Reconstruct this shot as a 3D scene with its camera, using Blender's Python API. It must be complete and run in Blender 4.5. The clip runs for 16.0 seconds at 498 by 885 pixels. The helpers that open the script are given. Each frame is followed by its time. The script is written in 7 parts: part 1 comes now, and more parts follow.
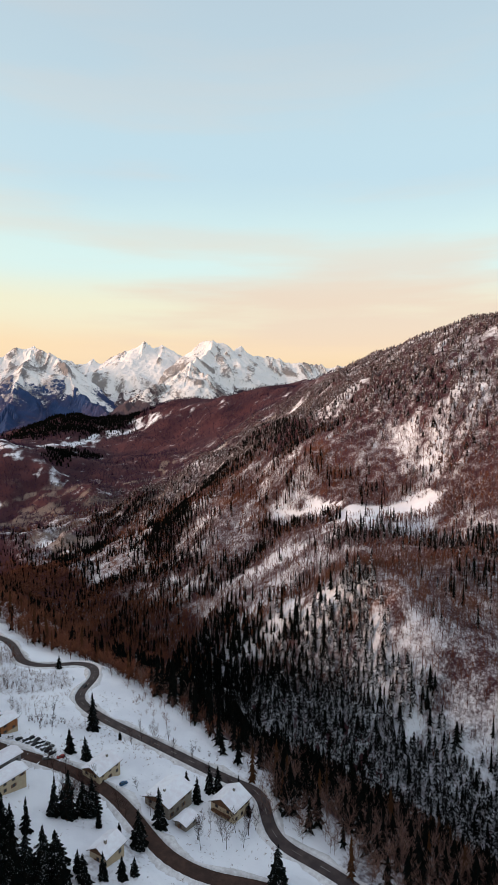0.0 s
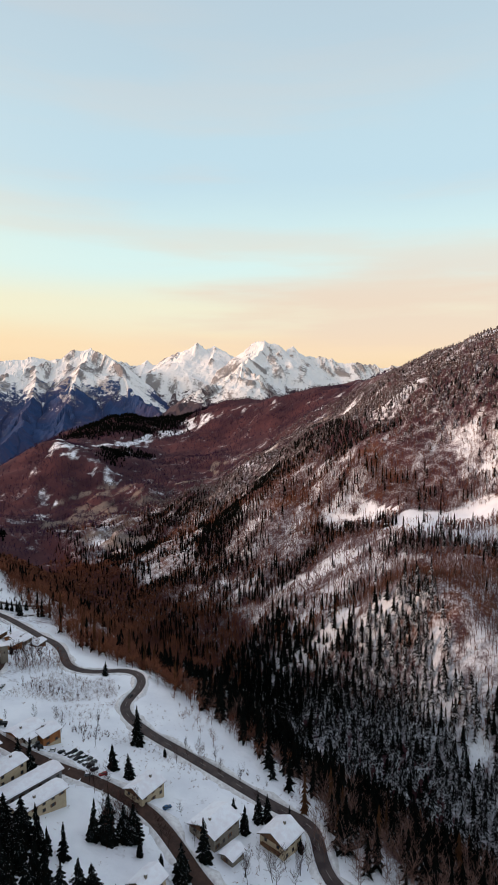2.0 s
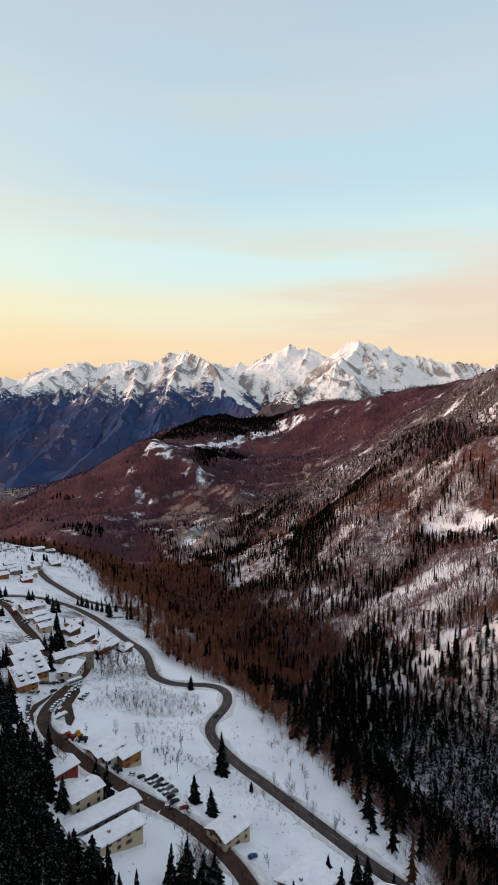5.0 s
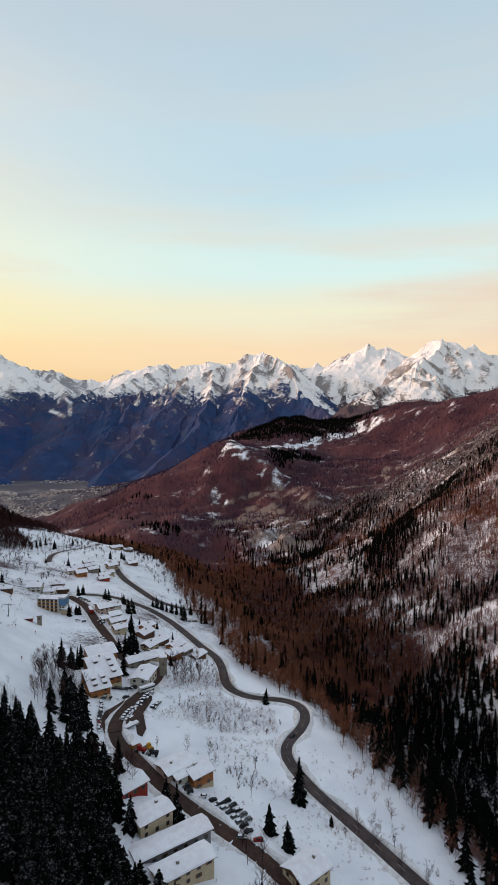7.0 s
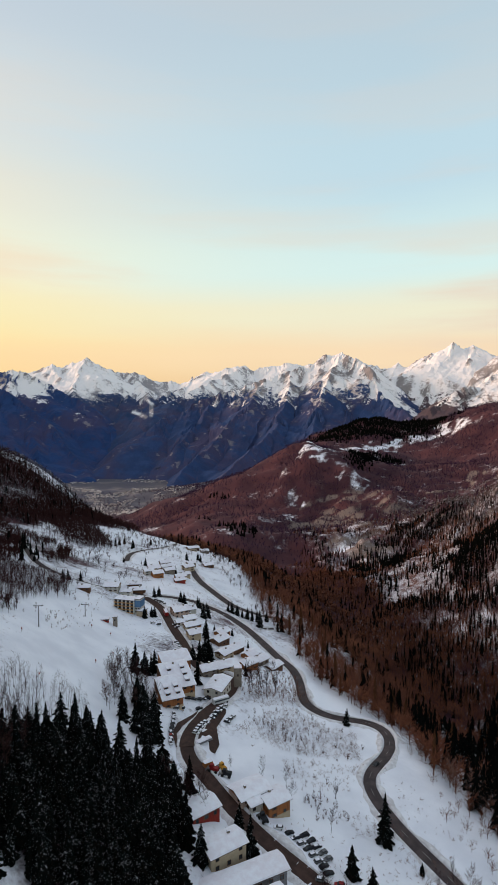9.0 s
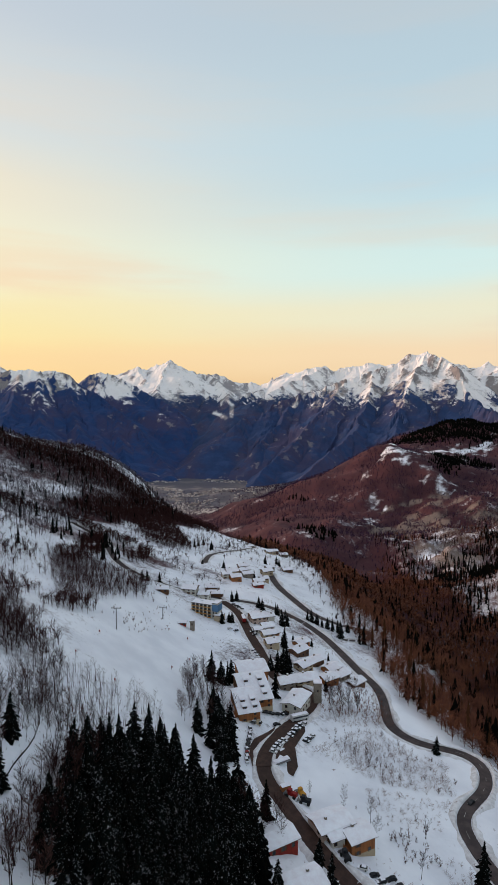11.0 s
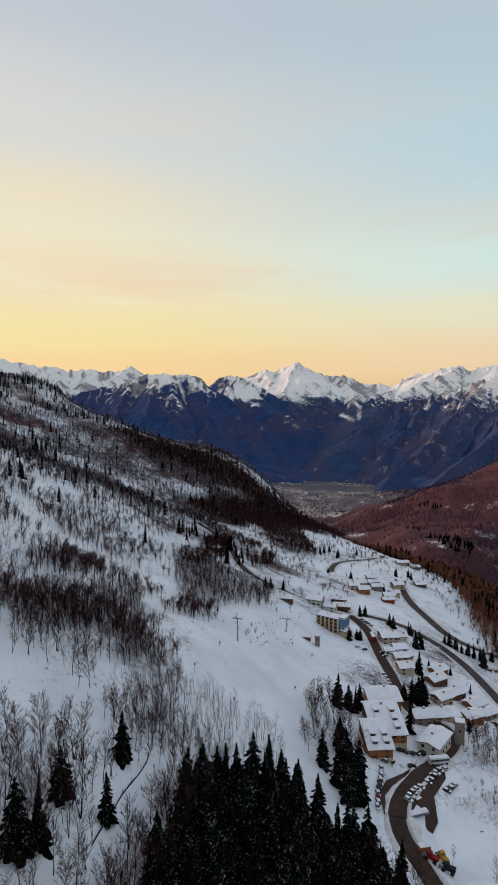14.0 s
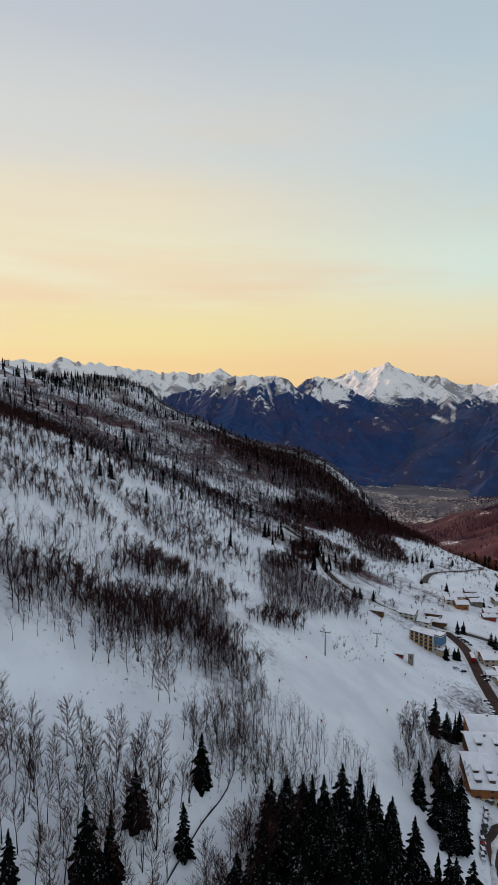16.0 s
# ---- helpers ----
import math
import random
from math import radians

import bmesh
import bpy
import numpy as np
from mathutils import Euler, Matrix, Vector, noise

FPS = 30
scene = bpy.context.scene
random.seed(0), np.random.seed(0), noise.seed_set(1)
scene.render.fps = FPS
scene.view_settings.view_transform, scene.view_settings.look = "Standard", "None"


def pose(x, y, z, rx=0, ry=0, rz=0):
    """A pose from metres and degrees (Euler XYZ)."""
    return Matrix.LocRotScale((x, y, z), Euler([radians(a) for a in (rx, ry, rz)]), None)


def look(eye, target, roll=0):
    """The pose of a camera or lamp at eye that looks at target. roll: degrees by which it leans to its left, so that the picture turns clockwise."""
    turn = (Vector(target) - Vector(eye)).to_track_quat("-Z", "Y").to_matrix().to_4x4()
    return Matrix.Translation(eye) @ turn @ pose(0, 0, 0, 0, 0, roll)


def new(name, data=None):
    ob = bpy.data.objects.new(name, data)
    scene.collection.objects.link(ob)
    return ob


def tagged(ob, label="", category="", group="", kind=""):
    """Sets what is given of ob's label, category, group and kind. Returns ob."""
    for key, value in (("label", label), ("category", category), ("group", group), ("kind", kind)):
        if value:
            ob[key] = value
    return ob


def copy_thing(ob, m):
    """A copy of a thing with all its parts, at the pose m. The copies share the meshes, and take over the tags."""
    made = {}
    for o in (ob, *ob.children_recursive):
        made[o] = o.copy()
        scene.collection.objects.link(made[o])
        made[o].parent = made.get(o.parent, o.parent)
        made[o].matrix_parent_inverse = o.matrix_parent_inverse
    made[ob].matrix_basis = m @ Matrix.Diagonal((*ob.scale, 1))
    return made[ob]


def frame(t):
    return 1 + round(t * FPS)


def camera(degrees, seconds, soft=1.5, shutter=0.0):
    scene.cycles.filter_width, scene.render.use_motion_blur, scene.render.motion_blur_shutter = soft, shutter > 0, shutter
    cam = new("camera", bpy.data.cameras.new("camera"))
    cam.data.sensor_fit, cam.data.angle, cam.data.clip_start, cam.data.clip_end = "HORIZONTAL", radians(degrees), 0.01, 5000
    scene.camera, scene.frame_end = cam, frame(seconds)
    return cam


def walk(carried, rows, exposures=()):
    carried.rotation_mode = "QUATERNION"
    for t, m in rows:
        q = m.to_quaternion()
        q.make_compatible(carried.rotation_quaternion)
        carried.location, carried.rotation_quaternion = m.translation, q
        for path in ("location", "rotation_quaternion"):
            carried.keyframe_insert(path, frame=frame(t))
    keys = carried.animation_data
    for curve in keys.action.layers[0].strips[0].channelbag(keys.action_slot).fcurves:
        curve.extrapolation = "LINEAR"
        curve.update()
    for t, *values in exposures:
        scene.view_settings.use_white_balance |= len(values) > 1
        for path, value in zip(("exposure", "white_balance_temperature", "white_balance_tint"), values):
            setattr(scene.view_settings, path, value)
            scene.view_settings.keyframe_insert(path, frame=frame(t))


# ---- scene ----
cam = camera(47.13, 16.0, soft=1.0)
PATH = [
    (0, pose(0.00, 0.00, 300.00, 85.793, 0, 3.386)),
    (0.5, pose(-0.12, 3.95, 300.27, 85.790, 0, 4.581)),
    (1, pose(-0.62, 7.99, 300.20, 85.812, 0, 5.846)),
    (1.5, pose(-1.21, 12.07, 299.91, 85.834, 0, 7.181)),
    (2, pose(-2.01, 16.11, 299.84, 85.862, 0, 8.546)),
    (2.5, pose(-2.94, 20.14, 299.91, 85.871, 0, 9.928)),
    (3, pose(-3.92, 23.95, 299.86, 85.890, 0, 11.334)),
    (3.5, pose(-5.10, 27.81, 299.69, 85.908, 0, 12.778)),
    (4, pose(-6.08, 32.04, 299.18, 85.941, 0, 14.293)),
    (6.5, pose(-14.34, 51.86, 297.85, 86.092, 0, 23.439)),
    (7, pose(-16.24, 55.40, 297.33, 86.133, 0, 25.346)),
    (7.5, pose(-18.11, 58.85, 297.03, 86.161, 0, 27.279)),
    (8, pose(-20.48, 62.39, 296.72, 86.199, 0, 29.190)),
    (10.5, pose(-30.50, 76.15, 296.19, 86.346, 0, 39.047)),
    (11, pose(-32.73, 78.36, 296.28, 86.371, 0, 41.045)),
    (11.5, pose(-35.07, 80.66, 296.15, 86.407, 0, 43.059)),
    (12, pose(-37.34, 82.85, 296.12, 86.422, 0, 45.122)),
    (12.5, pose(-39.73, 84.97, 295.98, 86.451, 0, 47.220)),
    (13, pose(-42.11, 86.97, 295.89, 86.507, 0, 49.344)),
    (13.5, pose(-44.68, 89.01, 295.62, 86.562, 0, 51.477)),
    (14, pose(-47.48, 91.06, 295.52, 86.581, 0, 53.657)),
    (14.5, pose(-50.03, 92.80, 295.54, 86.618, 0, 55.853)),
    (15, pose(-52.62, 94.26, 295.44, 86.654, 0, 58.013)),
    (15.5, pose(-55.13, 95.78, 295.34, 86.705, 0, 60.198)),
    (16, pose(-57.45, 96.99, 295.46, 86.719, 0, 62.368)),
]
walk(cam, PATH, [(0.0, 0.08), (7.0, 0.05), (11.5, -0.03), (16.0, -0.18)])

# ---- sky and sun ----
SUN_TURN, SUN_UP = 112.0, 14.0          # degrees to the left of +y, and above the horizon


def build_sky():
    world = bpy.data.worlds.new("dusk_sky")
    scene.world = world
    world.use_nodes = True
    nt = world.node_tree
    nt.nodes.clear()
    N, L = nt.nodes.new, nt.links.new
    co = N("ShaderNodeTexCoord")
    sep = N("ShaderNodeSeparateXYZ")
    L(co.outputs["Generated"], sep.inputs[0])

    def math_node(op, a, b=None, clamp=False):
        m = N("ShaderNodeMath")
        m.operation, m.use_clamp = op, clamp
        for k, v in enumerate((a, b)):
            if v is None:
                continue
            if isinstance(v, (int, float)):
                m.inputs[k].default_value = v
            else:
                L(v, m.inputs[k])
        return m.outputs[0]

    def ramp(fac, stops):
        r = N("ShaderNodeValToRGB")
        r.color_ramp.interpolation = "EASE"
        while len(r.color_ramp.elements) < len(stops):
            r.color_ramp.elements.new(0.5)
        for e, (p, c) in zip(r.color_ramp.elements, stops):
            e.position, e.color = p, (*c, 1)
        L(fac, r.inputs[0])
        return r.outputs[0]

    def mix(fac, a, b, how="MIX"):
        m = N("ShaderNodeMix")
        m.data_type, m.blend_type = "RGBA", how
        for k, v in ((0, fac), (6, a), (7, b)):
            if isinstance(v, (int, float)):
                m.inputs[k].default_value = v
            elif isinstance(v, tuple):
                m.inputs[k].default_value = (*v, 1)
            else:
                L(v, m.inputs[k])
        return m.outputs[2]

    # height above the horizon, wavering a little as thin cloud does
    wave = N("ShaderNodeTexNoise")
    mp = N("ShaderNodeMapping")
    mp.inputs["Scale"].default_value = (1.0, 1.0, 5.0)
    L(co.outputs["Generated"], mp.inputs[0])
    L(mp.outputs[0], wave.inputs["Vector"])
    wave.inputs["Scale"].default_value, wave.inputs["Detail"].default_value = 2.2, 5
    up = math_node("ADD", sep.outputs["Z"], math_node("MULTIPLY", math_node("SUBTRACT", wave.outputs["Fac"], 0.5), 0.05))
    # how near the afterglow: 1 towards the sun, 0 away from it
    sx, sy = -math.sin(radians(SUN_TURN)), math.cos(radians(SUN_TURN))
    flat = math_node("ADD", math_node("MULTIPLY", sep.outputs["X"], sx), math_node("MULTIPLY", sep.outputs["Y"], sy))
    glow = math_node("SMOOTH_MIN", math_node("MULTIPLY", math_node("ADD", flat, 0.10), 1.22, True), 1.0)
    glow = math_node("POWER", glow, 2.0)
    away = ramp(up, [(0.0, (0.76, 0.50, 0.28)), (0.09, (0.93, 0.69, 0.43)), (0.15, (0.86, 0.82, 0.60)), (0.225, (0.68, 0.86, 0.82)),
                     (0.36, (0.53, 0.71, 0.79)), (0.60, (0.48, 0.60, 0.68)), (1.0, (0.55, 0.54, 0.60))])
    near = ramp(up, [(0.0, (0.94, 0.56, 0.19)), (0.07, (1.0, 0.66, 0.25)), (0.12, (1.0, 0.78, 0.29)), (0.23, (1.0, 0.89, 0.56)),
                     (0.32, (1.0, 0.83, 0.55)), (0.41, (0.80, 0.77, 0.70)), (0.56, (0.62, 0.64, 0.69)), (1.0, (0.51, 0.50, 0.57))])
    base = mix(glow, away, near)
    # thin bands of cloud near the horizon
    cl = N("ShaderNodeTexNoise")
    mp2 = N("ShaderNodeMapping")
    mp2.inputs["Scale"].default_value = (1.0, 1.0, 9.0)
    mp2.inputs["Location"].default_value = (3.1, 0.4, 0.3)
    L(co.outputs["Generated"], mp2.inputs[0])
    L(mp2.outputs[0], cl.inputs["Vector"])
    cl.inputs["Scale"].default_value, cl.inputs["Detail"].default_value, cl.inputs["Roughness"].default_value = 1.7, 6, 0.5
    veil = ramp(cl.outputs["Fac"], [(0.45, (0, 0, 0)), (0.70, (1, 1, 1))])
    low = ramp(up, [(0.02, (0.4, 0.4, 0.4)), (0.16, (1, 1, 1)), (0.30, (0.3, 0.3, 0.3)), (0.6, (0.12, 0.12, 0.12))])
    amount = math_node("MULTIPLY", math_node("MULTIPLY", veil, low), 0.8)
    base = mix(amount, base, mix(glow, (0.82, 0.62, 0.47), (1.0, 0.70, 0.40)))
    sky = N("ShaderNodeTexSky")
    sky.sky_type, sky.sun_disc = "NISHITA", False
    sky.sun_elevation, sky.sun_rotation = radians(SUN_UP), radians(-SUN_TURN)
    sky.altitude = 1500
    b1, b2, add, out = N("ShaderNodeBackground"), N("ShaderNodeBackground"), N("ShaderNodeAddShader"), N("ShaderNodeOutputWorld")
    L(sky.outputs[0], b1.inputs[0])
    L(base, b2.inputs[0])
    b1.inputs[1].default_value, b2.inputs[1].default_value = 0.015, 0.95
    L(b1.outputs[0], add.inputs[0])
    L(b2.outputs[0], add.inputs[1])
    L(add.outputs[0], out.inputs[0])
    sun = new("sun", bpy.data.lights.new("sun", "SUN"))
    sun.data.energy, sun.data.angle, sun.data.color = 3.5, radians(16), (1.0, 0.65, 0.47)
    d = Vector((-math.sin(radians(SUN_TURN)) * math.cos(radians(SUN_UP)), math.cos(radians(SUN_TURN)) * math.cos(radians(SUN_UP)), math.sin(radians(SUN_UP))))
    sun.matrix_world = look((0, 0, 900), Vector((0, 0, 900)) - d)


build_sky()

# ---- materials ----
class Nodes:
    """A node material under construction."""

    def __init__(self, name, rough=0.8):
        self.m = bpy.data.materials.new(name)
        self.m.use_nodes = True
        self.t = self.m.node_tree
        self.b = self.t.nodes["Principled BSDF"]
        self.b.inputs["Roughness"].default_value = rough
        self.b.inputs["Specular IOR Level"].default_value = 0.10
        self.geo = self.t.nodes.new("ShaderNodeNewGeometry")

    def put(self, socket, value):
        if isinstance(value, (int, float)):
            socket.default_value = value
        elif isinstance(value, tuple):
            socket.default_value = (*value, 1) if len(value) == 3 and socket.type == "RGBA" else value
        else:
            self.t.links.new(value, socket)

    def noise(self, scale, detail=5, rough=0.55, stretch=None, kind="ShaderNodeTexNoise"):
        n = self.t.nodes.new(kind)
        v = self.geo.outputs["Position"]
        if stretch:
            mp = self.t.nodes.new("ShaderNodeMapping")
            mp.inputs["Scale"].default_value = stretch
            self.t.links.new(v, mp.inputs[0])
            v = mp.outputs[0]
        self.t.links.new(v, n.inputs["Vector"])
        n.inputs["Scale"].default_value, n.inputs["Detail"].default_value = scale, detail
        if kind == "ShaderNodeTexNoise":
            n.inputs["Roughness"].default_value = rough
        return n.outputs[0]

    def calc(self, op, a, b=0.0, c=0.0):
        n = self.t.nodes.new("ShaderNodeMath")
        n.operation = op
        for k, v in enumerate((a, b, c)):
            self.put(n.inputs[k], v)
        return n.outputs[0]

    def step(self, v, lo, hi, to0=0.0, to1=1.0):
        n = self.t.nodes.new("ShaderNodeMapRange")
        n.interpolation_type = "SMOOTHSTEP"
        for k, w in enumerate((v, lo, hi, to0, to1)):
            self.put(n.inputs[k], w)
        return n.outputs[0]

    def mix(self, f, a, b):
        n = self.t.nodes.new("ShaderNodeMix")
        n.data_type = "RGBA"
        for k, v in ((0, f), (6, a), (7, b)):
            self.put(n.inputs[k], v)
        return n.outputs[2]

    def attr(self, name):
        n = self.t.nodes.new("ShaderNodeAttribute")
        n.attribute_name = name
        return n.outputs["Fac"]

    def z(self, what="Position"):
        n = self.t.nodes.new("ShaderNodeSeparateXYZ")
        self.t.links.new(self.geo.outputs[what], n.inputs[0])
        return n.outputs["Z"]

    def island(self):
        return self.geo.outputs["Random Per Island"]

    def object_random(self):
        return self.t.nodes.new("ShaderNodeObjectInfo").outputs["Random"]

    def bump(self, height, strength=0.5, distance=0.3):
        n = self.t.nodes.new("ShaderNodeBump")
        n.inputs["Strength"].default_value, n.inputs["Distance"].default_value = strength, distance
        self.t.links.new(height, n.inputs["Height"])
        self.t.links.new(n.outputs[0], self.b.inputs["Normal"])

    def done(self, colour):
        self.put(self.b.inputs["Base Color"], colour)
        return self.m


SNOW, SNOW_B = (0.83, 0.86, 0.93), (0.71, 0.74, 0.82)


def make_ground():
    n = Nodes("snowy_ground", 0.85)
    fine, mid, big = n.noise(0.55, 6), n.noise(0.09, 5), n.noise(0.012, 4)
    snow = n.mix(n.step(n.noise(0.05, 5), 0.35, 0.7), SNOW, SNOW_B)
    # tufts, stones and scrub showing through the snow
    brush = n.attr("brush")
    rough = n.calc("ADD", n.calc("MULTIPLY", fine, 0.5), n.calc("MULTIPLY", mid, 0.5))
    cover = n.step(n.calc("SUBTRACT", n.calc("ADD", rough, brush), 1.0), -0.16, 0.16)
    earth = n.mix(n.step(big, 0.35, 0.65), (0.078, 0.030, 0.036), (0.043, 0.017, 0.026))
    earth = n.mix(n.step(n.calc("ADD", n.attr("rust"), n.calc("SUBTRACT", mid, 0.5)), 0.35, 0.75), earth, (0.150, 0.058, 0.032))
    earth = n.mix(n.step(fine, 0.45, 0.75, 0.0, 0.6), earth, (0.092, 0.052, 0.054))
    rock = n.mix(n.step(fine, 0.35, 0.65), (0.25, 0.195, 0.17), (0.13, 0.105, 0.098))
    earth = n.mix(n.step(n.calc("ADD", n.attr("rock"), n.calc("SUBTRACT", fine, 0.5)), 0.4, 0.7), earth, rock)
    speck = n.calc("MULTIPLY", n.step(n.noise(0.62, 2), 0.66, 0.72), n.step(n.calc("ADD", brush, n.calc("MULTIPLY", n.calc("SUBTRACT", big, 0.5), 0.8)), 0.20, 0.40, 0.0, 0.7))
    snow = n.mix(n.calc("MULTIPLY", speck, n.step(brush, 0.06, 0.2)), snow, (0.10, 0.075, 0.075))
    colour = n.mix(cover, snow, earth)
    # the far valley floor: pale fields, roads and built-up ground, with haze put in as a bluish tone
    cells = n.t.nodes.new("ShaderNodeTexVoronoi")
    n.t.links.new(n.geo.outputs["Position"], cells.inputs["Vector"])
    cells.inputs["Scale"].default_value = 0.012
    fields = n.mix(n.step(n.noise(0.006, 4), 0.45, 0.62), (0.085, 0.085, 0.115), (0.22, 0.195, 0.195))
    fields = n.mix(n.step(cells.outputs["Distance"], 0.2, 0.7, 0.0, 0.6), fields, (0.085, 0.085, 0.10))
    colour = n.mix(n.attr("plain"), colour, fields)
    n.bump(n.calc("ADD", fine, n.calc("MULTIPLY", mid, 2.0)), 0.5, 0.6)
    return n.done(colour)


def make_mountain(name, low, high, forest, rock, streak):
    """Snow above a ragged line, bare rock ribs in it, dark wood with snowy gullies under it. forest: the wood's base
    colour, into which the distant ranges take their blue haze.
    """
    n = Nodes(name, 0.85)
    z = n.z()
    big, mid, fine = n.noise(0.004, 5), n.noise(0.016, 6, 0.62), n.noise(0.060, 6, 0.65)
    steep = n.z("Normal")
    height = n.calc("ADD", z, n.calc("MULTIPLY", n.calc("SUBTRACT", n.calc("ADD", n.calc("MULTIPLY", big, 0.45), n.calc("MULTIPLY", mid, 0.55)), 0.5), 240.0))
    v = n.t.nodes.new("ShaderNodeCombineXYZ")                 # gullies and ribs run down the slope
    n.t.links.new(n.calc("ADD", n.attr("across"), n.calc("MULTIPLY", mid, 70.0)), v.inputs[0])
    n.t.links.new(n.calc("MULTIPLY", z, 0.14), v.inputs[1])
    runs = []
    for scale, detail in ((0.016, 4), (0.055, 4)):
        k = n.t.nodes.new("ShaderNodeTexNoise")
        n.t.links.new(v.outputs[0], k.inputs["Vector"])
        k.inputs["Scale"].default_value, k.inputs["Detail"].default_value = scale, detail
        runs.append(k.outputs[0])
    run = n.calc("ADD", n.calc("MULTIPLY", runs[0], 0.35), n.calc("MULTIPLY", runs[1], 0.65))
    gully = n.calc("MULTIPLY", n.calc("ADD", n.calc("MULTIPLY", n.calc("SUBTRACT", n.attr("gully"), 0.5), 0.7), n.calc("MULTIPLY", n.calc("SUBTRACT", run, 0.5), 2.2)), streak)
    height = n.calc("ADD", height, gully)
    snowy = n.step(n.calc("ADD", n.step(height, low, high), n.calc("MULTIPLY", n.calc("SUBTRACT", fine, 0.5), 1.4)), 0.34, 0.66)
    bare = n.calc("ADD", n.calc("MULTIPLY", n.attr("crag"), 0.34), n.calc("ADD", n.calc("MULTIPLY", fine, 0.34), n.calc("MULTIPLY", runs[1], 0.42)))
    bare = n.calc("SUBTRACT", bare, n.calc("MULTIPLY", steep, 0.16))
    bare = n.calc("SUBTRACT", bare, n.step(height, high, high + 300.0, 0.0, 0.06))
    ribs = n.step(bare, 0.41, 0.56, 0.0, 0.85)
    snow = n.mix(ribs, (0.84, 0.83, 0.84), rock)
    # any haze over the wood comes in here, through the blue of forest
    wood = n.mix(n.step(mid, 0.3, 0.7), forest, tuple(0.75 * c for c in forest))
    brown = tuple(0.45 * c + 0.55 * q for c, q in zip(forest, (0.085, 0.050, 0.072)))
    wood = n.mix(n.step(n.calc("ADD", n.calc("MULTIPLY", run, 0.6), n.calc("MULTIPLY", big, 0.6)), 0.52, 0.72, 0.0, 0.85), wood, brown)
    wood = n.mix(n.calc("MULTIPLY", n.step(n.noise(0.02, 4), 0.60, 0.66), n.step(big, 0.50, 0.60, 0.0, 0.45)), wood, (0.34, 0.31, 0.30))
    n.bump(n.calc("ADD", fine, mid), 0.45, 6.0)
    snowy = n.calc("MAXIMUM", snowy, n.attr("clear"))
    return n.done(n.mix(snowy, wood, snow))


# default dark is near black: shade between the boughs is put into the needle colour
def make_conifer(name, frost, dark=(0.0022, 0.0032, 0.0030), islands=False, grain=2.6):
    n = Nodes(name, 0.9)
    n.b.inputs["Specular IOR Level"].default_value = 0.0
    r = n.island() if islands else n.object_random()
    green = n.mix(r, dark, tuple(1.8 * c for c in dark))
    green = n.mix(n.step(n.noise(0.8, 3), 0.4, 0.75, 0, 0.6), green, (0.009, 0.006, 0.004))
    up = n.calc("ABSOLUTE", n.z("Normal"))
    white = n.step(n.calc("ADD", n.calc("MULTIPLY", up, 0.45), n.calc("MULTIPLY", n.noise(grain, 4), 0.9)), 0.90 - frost, 1.12 - frost)
    return n.done(n.mix(white, green, (0.62, 0.64, 0.70)))


def make_bark(name, a, b, frost=0.0, islands=False):
    n = Nodes(name, 0.9)
    n.b.inputs["Specular IOR Level"].default_value = 0.0
    c = n.mix(n.island() if islands else n.object_random(), a, b)
    c = n.mix(n.step(n.noise(0.02, 3), 0.35, 0.65, 0, 0.5), c, b)
    if frost:
        c = n.mix(n.step(n.noise(0.35, 4), 0.62 - frost, 0.85 - frost), c, (0.56, 0.56, 0.62))
    return n.done(c)


def make_plain(name, a, b, scale=1.0, rough=0.8, stretch=None, bump=0.0, metal=0.0, vary=0.0):
    n = Nodes(name, rough)
    f = n.step(n.calc("ADD", n.calc("MULTIPLY", n.noise(scale, 5, 0.6, stretch), 0.6), n.calc("MULTIPLY", n.noise(scale * 0.17, 3), 0.4)), 0.35, 0.65)
    n.b.inputs["Metallic"].default_value = metal
    c = n.mix(f, a, b)
    if vary:
        c = n.mix(n.calc("MULTIPLY", n.object_random(), vary), c, tuple(0.5 * (p + q) * 0.5 for p, q in zip(a, b)))
    if bump:
        n.bump(n.noise(scale * 3, 4), bump, 0.1)
    return n.done(c)


def make_asphalt():
    n = Nodes("wet_road", 0.75)
    n.b.inputs["Specular IOR Level"].default_value = 0.15
    c = n.mix(n.step(n.noise(0.25, 5), 0.35, 0.65), (0.046, 0.036, 0.038), (0.078, 0.060, 0.060))
    c = n.mix(n.step(n.noise(0.6, 6, 0.7), 0.64, 0.80, 0.0, 0.4), c, (0.30, 0.28, 0.29))
    return n.done(c)


def make_glass(name, tint):
    n = Nodes(name, 0.08)
    n.b.inputs["Specular IOR Level"].default_value = 0.6
    return n.done(n.mix(n.object_random(), tint, tuple(0.4 * c for c in tint)))


